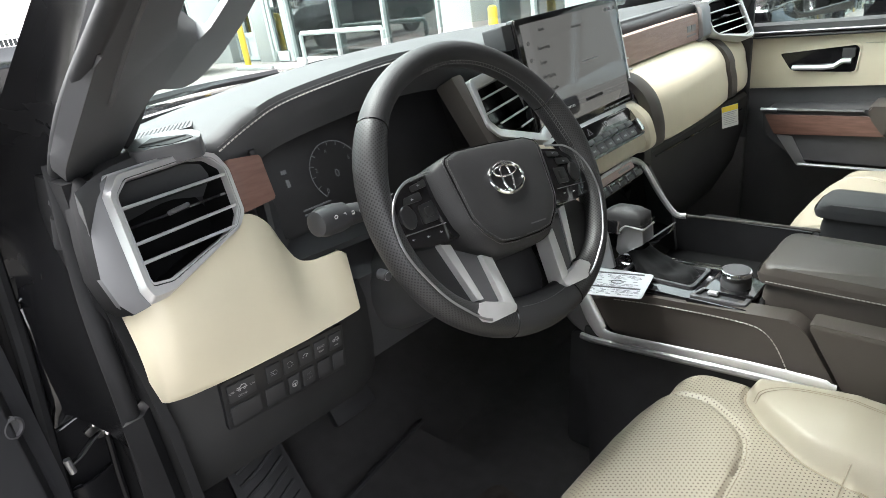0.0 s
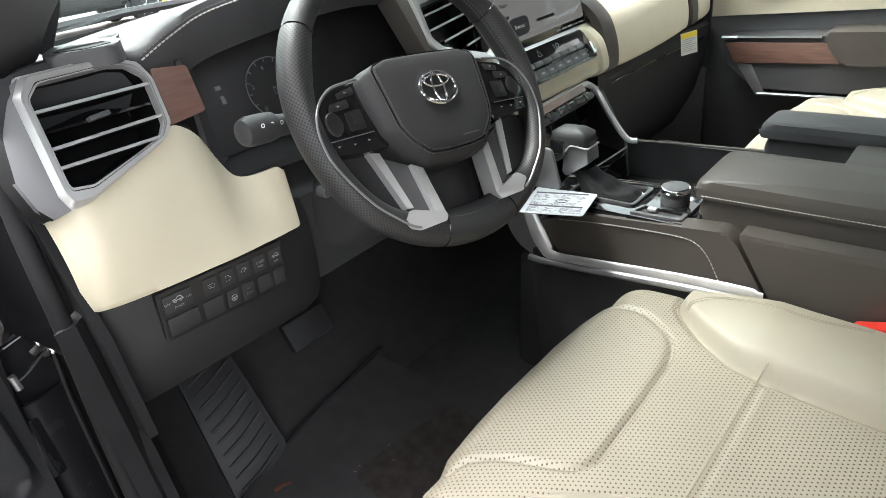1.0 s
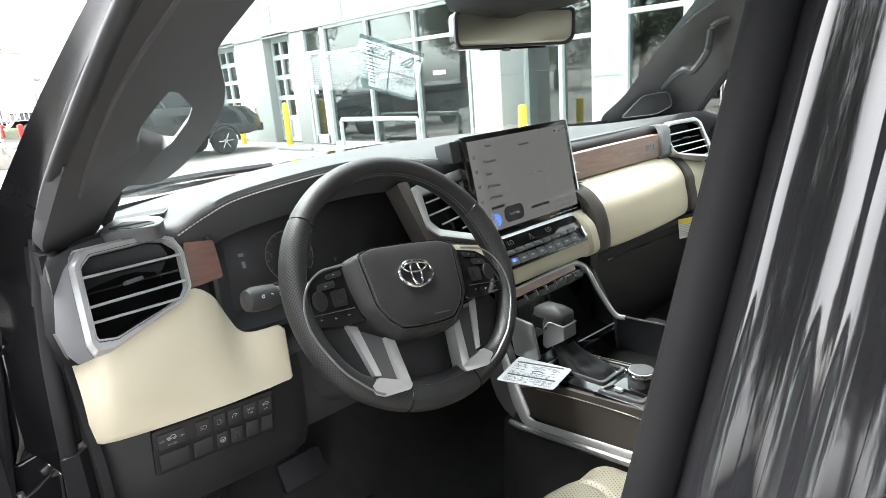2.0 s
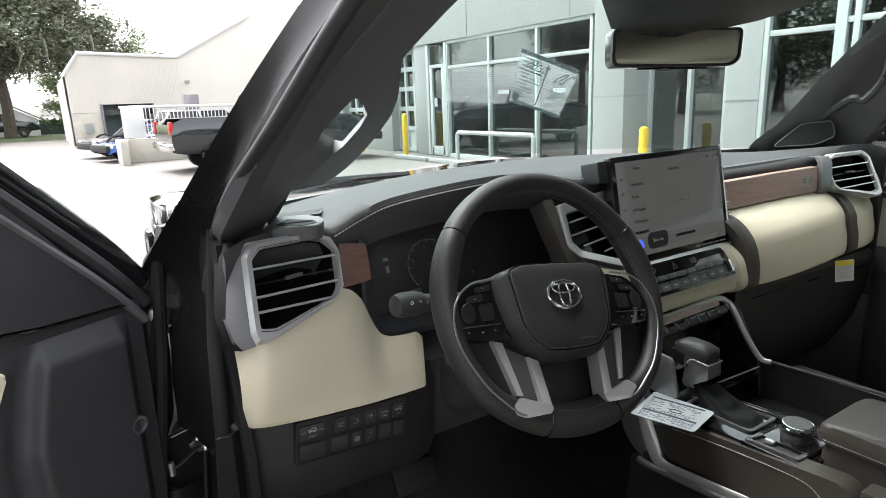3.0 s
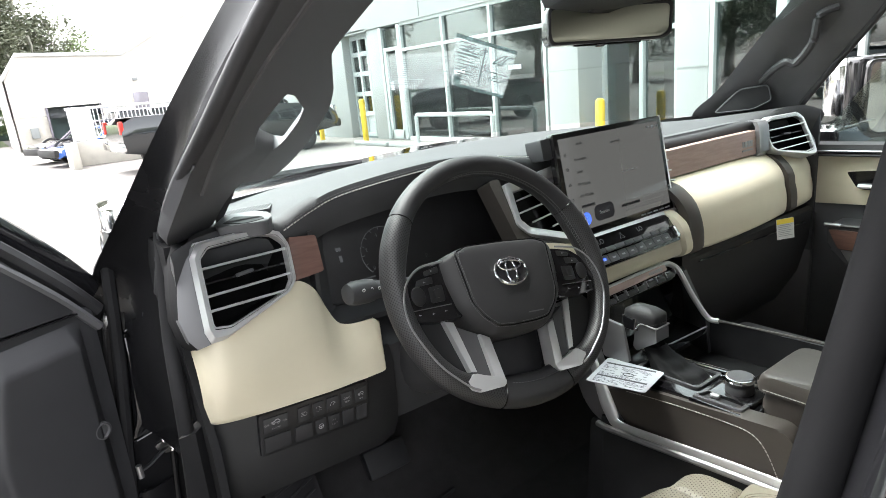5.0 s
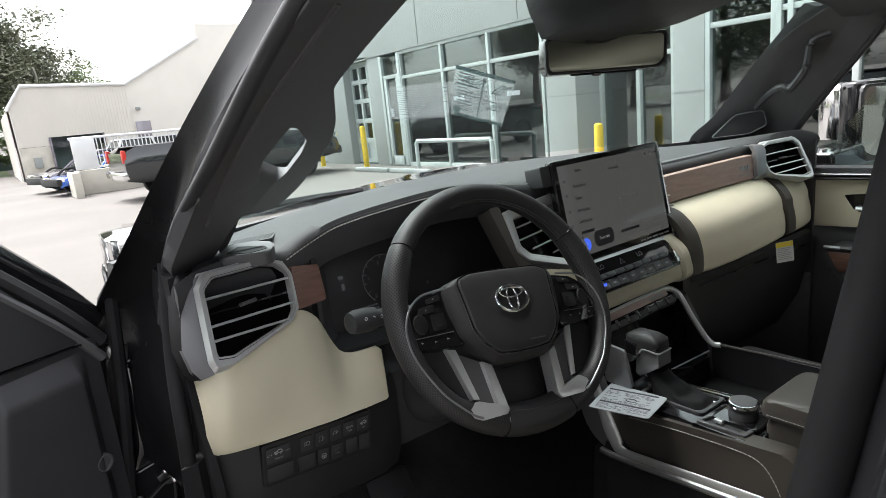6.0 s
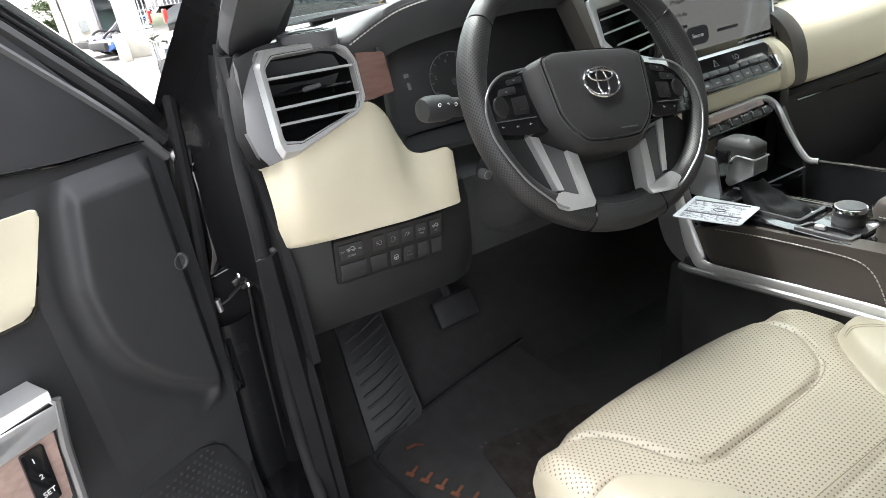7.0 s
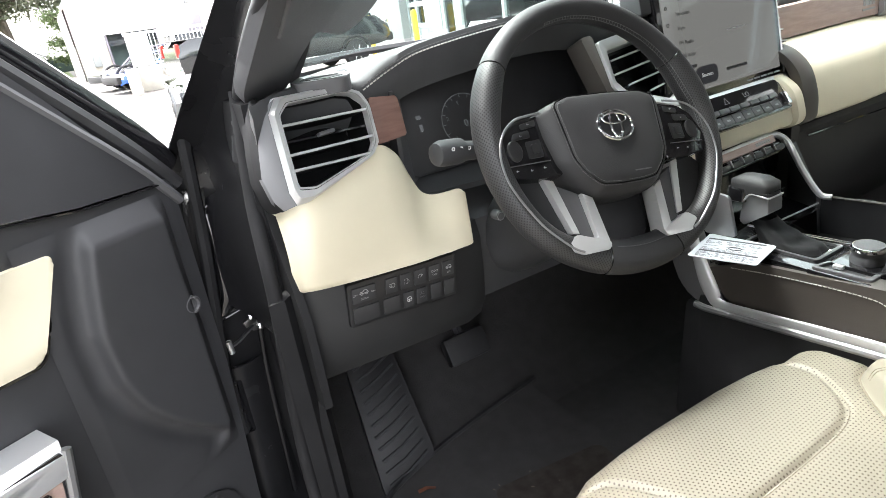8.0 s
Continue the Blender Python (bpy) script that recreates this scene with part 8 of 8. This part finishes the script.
            part("rim", lathe([(0.24, 0.03), (0.235, 0.115), (0.21, 0.10), (0.06, 0.09), (0.055, 0.12), (0.01, 0.12)], fr, 24), DKSILVER, w)
            for k in range(6):
                a = k * math.pi / 3
                part("spoke", tube([fr(0.05 * math.cos(a), 0.05 * math.sin(a), 0.105), fr(0.22 * math.cos(a), 0.22 * math.sin(a), 0.11)], 0.022, 5), metal, w)
            part("wheel_arch", tube([(x + 0.44 * math.cos(a), s * (Wd - 0.005), 0.37 + 0.44 * math.sin(a)) for a in (math.pi * i / 12 for i in range(13))], 0.04, 6), TYRE, t)
    for s in (-1, 1):
        part("tail_lamp", box((0.02, s * Wd * 0.86, belt - 0.22), (0.10, 0.16, 0.32), bevel=0.03), RED, t)
        part("head_lamp", box((L - 0.06, s * Wd * 0.76, belt * 0.80), (0.16, 0.30, 0.16), bevel=0.04), CHROME, t)
    part("rear_bumper", box((-0.03, 0, 0.48 + lift), (0.16, Wd * 1.9, 0.20), bevel=0.05), metal, t)
    part("front_bumper", box((L + 0.01, 0, 0.45 + lift), (0.16, Wd * 1.9, 0.24), bevel=0.06), TYRE, t)
    part("grille", box((L + 0.005, 0, belt * 0.74), (0.06, Wd * 1.05, 0.22), bevel=0.02), PIANO, t)
    return t


BLUEP = mat("blue_car_paint", (0.02, 0.10, 0.42), 0.2, var=0.1, scale=2, bump=0, coat=1.0)
GREYP = mat("grey_car_paint", (0.22, 0.20, 0.23), 0.25, metal=0.4, var=0.1, scale=2, bump=0, coat=1.0)
WHITEP = mat("white_car_paint", (0.70, 0.71, 0.72), 0.25, var=0.05, scale=2, bump=0, coat=1.0)
SILVERP = mat("pale_blue_silver_car_paint", (0.30, 0.36, 0.42), 0.25, metal=0.4, var=0.06, scale=2, bump=0, coat=1.0)
BLACKP = mat("black_gloss_car_paint", (0.012, 0.015, 0.018), 0.15, var=0.1, scale=2, bump=0, coat=1.0)
vehicle("parked_pickup", "black pickup with red tail lamps before the service bays", pose(2.10, 16.95, 0, 0, 0, 3), BLACKP, 5.95, 2.0, 1.98, "pickup")
vehicle("parked_car", "bright blue hatchback behind the white wall", pose(5.1, 23.3, 0, 0, 0, 192), BLUEP, 4.2, 1.75, 1.15, "car")
vehicle("parked_car", "grey sedan parked at the far shed", pose(5.3, 25.9, 0, 0, 0, 194), GREYP, 4.7, 1.85, 1.3, "car")
vehicle("parked_car", "white car standing by the far shed", pose(3.2, 26.5, 0, 0, 0, 6), WHITEP, 4.6, 1.85, 1.6, "car")
vehicle("parked_pickup", "dark pickup parked before the distant house", pose(-6.0, 57, 0), BLACKP, 5.4, 1.95, 1.8, "pickup")
vehicle("parked_truck", "white pickup across the lot behind", pose(7.0, -15.0, 0, 0, 0, 94), WHITEP, 5.6, 2.0, 1.95, "pickup")
vehicle("parked_car", "dark car across the lot behind", pose(3.6, -18.5, 0, 0, 0, 90), BLACKP, 4.7, 1.85, 1.6, "car")
vehicle("parked_car", "black car parked ahead of the open door", pose(-2.2, 8.6, 0, 0, 0, -90), BLACKP, 4.6, 1.85, 1.42, "car")
vehicle("parked_pickup", "pale blue-silver pickup parked beside the passenger door", pose(5.8, -3.3, 0, 0, 0, 118), SILVERP, 4.45, 1.95, 2.1, "pickup")
# Out of view; added to give the door post a dark shape to mirror.
vehicle("parked_car", "dark car parked beside the open door", pose(-5.2, -3.4, 0, 0, 0, 80), BLACKP, 4.8, 1.85, 1.5, "car")

# ---- white wall and rail by the shed ----
wall_t = thing("yard_wall", "cream painted block wall with a white metal railing", "wall", (2.5, 20, 0))
part("block_wall", box((3.2, 21.6, 0.37), (3.5, 0.25, 0.75), bevel=0.02), BLOCK, wall_t)
part("end_wall", box((1.50, 21.0, 0.37), (0.22, 1.4, 0.75), bevel=0.02), BLOCK, wall_t)
part("panel", box((1.98, 21.55, 1.24), (0.66, 0.06, 0.95), bevel=0.01), WHITEP, wall_t)
part("top_rail", tube([(1.62, 21.6, 1.74), (5.2, 21.6, 1.70)], 0.04, 8), WHITEP, wall_t)
part("low_rail", tube([(2.3, 21.6, 0.82), (5.2, 21.6, 0.80)], 0.03, 8), WHITEP, wall_t)
for i in range(24):
    part("baluster", tube([(2.38 + i * 0.12, 21.6, 0.80), (2.38 + i * 0.12, 21.6, 1.72)], 0.018, 6), WHITEP, wall_t)

# ---- far shed ----
shed = thing("shed_building", "white ribbed metal shed with a stone base and open bay", "building", (5, 37, 0))
Y0 = 36.0
part("stone_base", box((1.48, Y0 + 3, 0.8), (1.44, 6, 1.62), bevel=0.02), BLOCK, shed)
part("stone_base", box((5.40, Y0 + 3, 0.8), (1.50, 6, 1.62), bevel=0.02), BLOCK, shed)
part("front_wall", plate([(0.76, 1.62), (2.25, 1.62), (2.25, 2.02), (4.65, 2.02), (4.65, 1.62), (6.15, 1.62), (6.15, 4.35), (1.55, 4.50), (0.76, 3.40)], Fr((0, Y0, 0), (1, 0, 0), (0, 0, 1)), 0.0, 0.2), WHITEMETAL, shed)
part("side_wall", plate([(36.0, 0), (46, 0), (46, 3.4), (36.0, 3.4)], Fr((0.80, 0, 0), (0, 1, 0), (0, 0, 1)), 0.04, 0.1), WHITEMETAL, shed)
# Dark sheet stands in for the shade inside the open bay.
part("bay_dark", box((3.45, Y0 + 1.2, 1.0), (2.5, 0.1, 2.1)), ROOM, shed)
part("bay_glass", box((3.45, Y0 + 0.35, 1.75), (2.4, 0.03, 0.55)), CARGLASS, shed)
for x in (2.25, 4.65):
    part("bay_frame", box((x, Y0 - 0.02, 1.0), (0.10, 0.2, 2.05)), GREYP, shed)
bm = bmesh.new()
for i in range(36):
    x = 0.95 + i * 0.148
    top = 3.66 + (x - 0.76) * 1.35 if x < 1.5 else 4.44 - 0.03 * (x - 1.5)
    low = 2.1 if 2.15 < x < 4.75 else 1.66
    add_box(bm, (x, Y0 - 0.02, (top - 0.12 + low) / 2), (0.035, 0.04, top - 0.12 - low))
part("siding_rib", bm, WHITEMETAL, shed)
tagged(shed.children[-1], kind="stuff")
part("eave", tube([(0.72, Y0 - 0.1, 3.42), (1.52, Y0 - 0.1, 4.55), (6.15, Y0 - 0.1, 4.40)], 0.09, 6), WHITEP, shed, "white eave trim")
part("tall_wall", plate([(6.15, 0), (24, 0), (24, 7.4), (10.3, 7.4), (10.25, 6.6), (6.15, 4.35)], Fr((0, Y0 + 0.1, 0), (1, 0, 0), (0, 0, 1)), 0.0, 0.3), WHITEMETAL, shed)
part("tall_eave", tube([(6.1, Y0, 4.38), (10.25, Y0, 6.65)], 0.09, 6), WHITEP, shed)
part("shed_door", box((6.68, Y0 + 0.08, 1.25), (0.74, 0.10, 2.35), bevel=0.01), GREYP, shed, "grey steel shed door")
part("wall_lamp", box((6.55, Y0, 3.1), (0.22, 0.3, 0.14), bevel=0.03), GREYWALL, shed)
part("roof", grid([[(0.76, Y0, 3.42), (1.55, Y0, 4.53), (6.15, Y0, 4.40), (10.2, Y0, 6.62)], [(0.76, Y0 + 10, 3.42), (1.55, Y0 + 10, 4.53), (6.15, Y0 + 10, 4.40), (10.2, Y0 + 10, 6.62)]], (0, 0, 0.05)), WHITEMETAL, shed)
part("meter_box", box((1.55, Y0 - 0.1, 0.85), (0.35, 0.2, 0.5), bevel=0.02), GREYWALL, shed)

# ---- distance: house, pole, trees ----
house = thing("far_house", "low white house with a grey shingled gable roof", "house", (-3, 62, 0))
part("wall", plate([(-5.8, 0), (-0.6, 0), (-0.6, 1.3), (-3.0, 2.6), (-5.8, 1.3)], Fr((0, 60, 0), (1, 0, 0), (0, 0, 1)), 0.0, 6.0), WHITEP, house)
part("roof", grid([[(-6.2, 59.7, 1.15), (-3.0, 59.7, 2.75), (-0.2, 59.7, 1.15)], [(-6.2, 68, 1.15), (-3.0, 68, 2.75), (-0.2, 68, 1.15)]], (0, 0, 0.1)), ROOFING, house)
part("window", box((-2.2, 59.98, 0.75), (0.8, 0.08, 0.5)), CARGLASS, house)
solo("fence", box((1.2, 62, 0.6), (7.5, 0.1, 1.2), bevel=0.02), mat("dark_green_fence", (0.03, 0.05, 0.04), 0.8, var=0.3, scale=2, bump=0.2), "dark board fence behind the lot", "fence", "structure")
pole = thing("light_pole", "slim pale parking-lot light pole", "street lamp", (-5.9, 52, 0))
part("mast", tube([(-5.9, 52, 0), (-5.75, 52, 5.9)], [0.10, 0.07], 10), GREYWALL, pole)
part("lamp_head", box((-5.7, 52, 5.95), (1.5, 0.3, 0.14), bevel=0.04), GREYWALL, pole)


def tree(x, y, h, spread, seed, leaves, count, moss=0, trunk_h=0.35, name="oak_tree", label="broad oak tree with drooping grey moss"):
    rnd = random.Random(seed)
    t = thing(name, label, "tree", (x, y, 0), group="trees at the lot's edge")
    bm = bmesh.new()
    add_tube(bm, [(x, y, 0), (x + 0.1, y, h * trunk_h * 0.5), (x, y, h * trunk_h), (x + 0.2, y, h * 0.75)], [0.45, 0.36, 0.30, 0.10], 9)
    tips = []
    for i in range(11):
        a = rnd.uniform(0, 2 * math.pi)
        r = spread * rnd.uniform(0.45, 0.95)
        z0 = h * rnd.uniform(trunk_h * 0.8, 0.7)
        e = Vector((x + r * math.cos(a), y + r * math.sin(a), min(h * 0.95, z0 + h * rnd.uniform(0.1, 0.35))))
        s = Vector((x, y, z0))
        add_tube(bm, [s, s.lerp(e, 0.5) + Vector((0, 0, 0.3)), e], [0.16, 0.10, 0.03], 6)
        tips += [s.lerp(e, q) for q in (0.45, 0.7, 0.9, 1.0)]
    part("trunk", bm, BARK, t)
    co, fa = [], []

    def tri(p, size):
        d = [Vector((rnd.gauss(0, 1), rnd.gauss(0, 1), rnd.gauss(0, 0.7))) * size for _ in range(3)]
        n0 = len(co)
        co.extend([tuple(p + k) for k in d])
        fa.append((n0, n0 + 1, n0 + 2))
    clumps = tips + [Vector((x + rnd.gauss(0, spread * 0.45), y + rnd.gauss(0, spread * 0.45), h * rnd.uniform(trunk_h, 0.96))) for _ in range(46)]
    for i in range(count * 3):
        c = clumps[rnd.randrange(len(clumps))]
        s = 0.072 * h * (0.6 + 0.5 * rnd.random())
        p = c + Vector((rnd.gauss(0, s), rnd.gauss(0, s), rnd.gauss(0, s * 0.6)))
        tri(p, 0.055 + 0.0055 * h)
    me = bpy.data.meshes.new("crown")
    me.from_pydata(co, [], fa)
    me.materials.append(leaves)
    if moss:
        me.materials.append(MOSS)
        bm = bmesh.new()
        bm.from_mesh(me)
        for i in range(moss):
            c = clumps[rnd.randrange(len(clumps))] + Vector((rnd.gauss(0, 1), rnd.gauss(0, 1), rnd.gauss(0, 0.5)))
            l = rnd.uniform(0.6, 2.0)
            add_tube(bm, [c, c + Vector((rnd.gauss(0, 0.1), 0, -l * 0.5)), c + Vector((rnd.gauss(0, 0.15), 0, -l))], [0.14, 0.10, 0.02], 4)
        bm.faces.ensure_lookup_table()
        for f in bm.faces[len(fa):]:
            f.material_index = 1
        bm.to_mesh(me)
        bm.free()
    me.transform(Matrix.Translation((-x, -y, 0)))
    cr = new("crown", me)
    cr.parent = t
    tagged(cr, kind="stuff")
    return t


tree(-2.5, 56, 14, 5.5, 1, LEAF, 8500, 90)
tree(-9.5, 52, 15, 6.0, 2, LEAF, 9000, 90)
tree(2.6, 66, 13.5, 4.0, 3, LEAF, 7000, 50)
tree(-17, 68, 15, 6.0, 4, LEAF, 8000, 40)
tree(-5.5, 72, 18, 7.0, 5, LEAF, 8000, 30)
tree(-28, 46, 12, 4.0, 12, LEAF, 6000, 20)
tree(1.4, 50, 4.2, 2.0, 6, LEAF2, 3000, 0, 0.15, "shrub_tree", "small light green tree beside the fence")
tree(7.0, 72, 10.0, 3.4, 7, LEAF2, 4500, 0, 0.4, "shade_tree", "light green tree above the shed roof")
tree(11.5, 76, 8.0, 2.2, 8, LEAF2, 3000, 0, 0.4, "shade_tree", "light green tree above the shed roof")
# Out of view; added to darken what the showroom windows mirror.
for tx, ty, th, sd in ((-25, 19, 10, 41), (-27, 25, 11, 42), (-24, 31, 10, 43), (-27, 38, 11.5, 44)):
    tree(tx, ty, th, 4.5, sd, LEAF, 4000, 0, 0.2, "hedge_tree", "dense dark tree along the far side of the lot")
tree(-38, -20, 12, 7.0, 9, LEAF, 5000, 0)
tree(-30, 8, 11, 6.0, 10, LEAF, 5000, 0)
# Three trees out of view, sized to cut the sky mirrored in the post.
tree(-17, -6, 15, 5.5, 21, LEAF, 9000, 0)
tree(-16, 2, 13, 5.0, 22, LEAF, 8000, 0)
tree(-19, -14, 16, 6.0, 23, LEAF, 9000, 0)
tree(16, -34, 12, 7.0, 13, LEAF2, 5000, 0, 0.3, "shade_tree", "leafy tree across the lot")
tree(9, -27, 9, 4.5, 31, LEAF2, 5000, 0, 0.25, "shade_tree", "leafy tree across the lot")
tree(3.5, -31, 11, 5.5, 32, LEAF2, 5000, 0, 0.25, "shade_tree", "leafy tree across the lot")
tree(30, -30, 12, 7.0, 14, LEAF2, 5000, 0, 0.3, "shade_tree", "leafy tree across the lot")
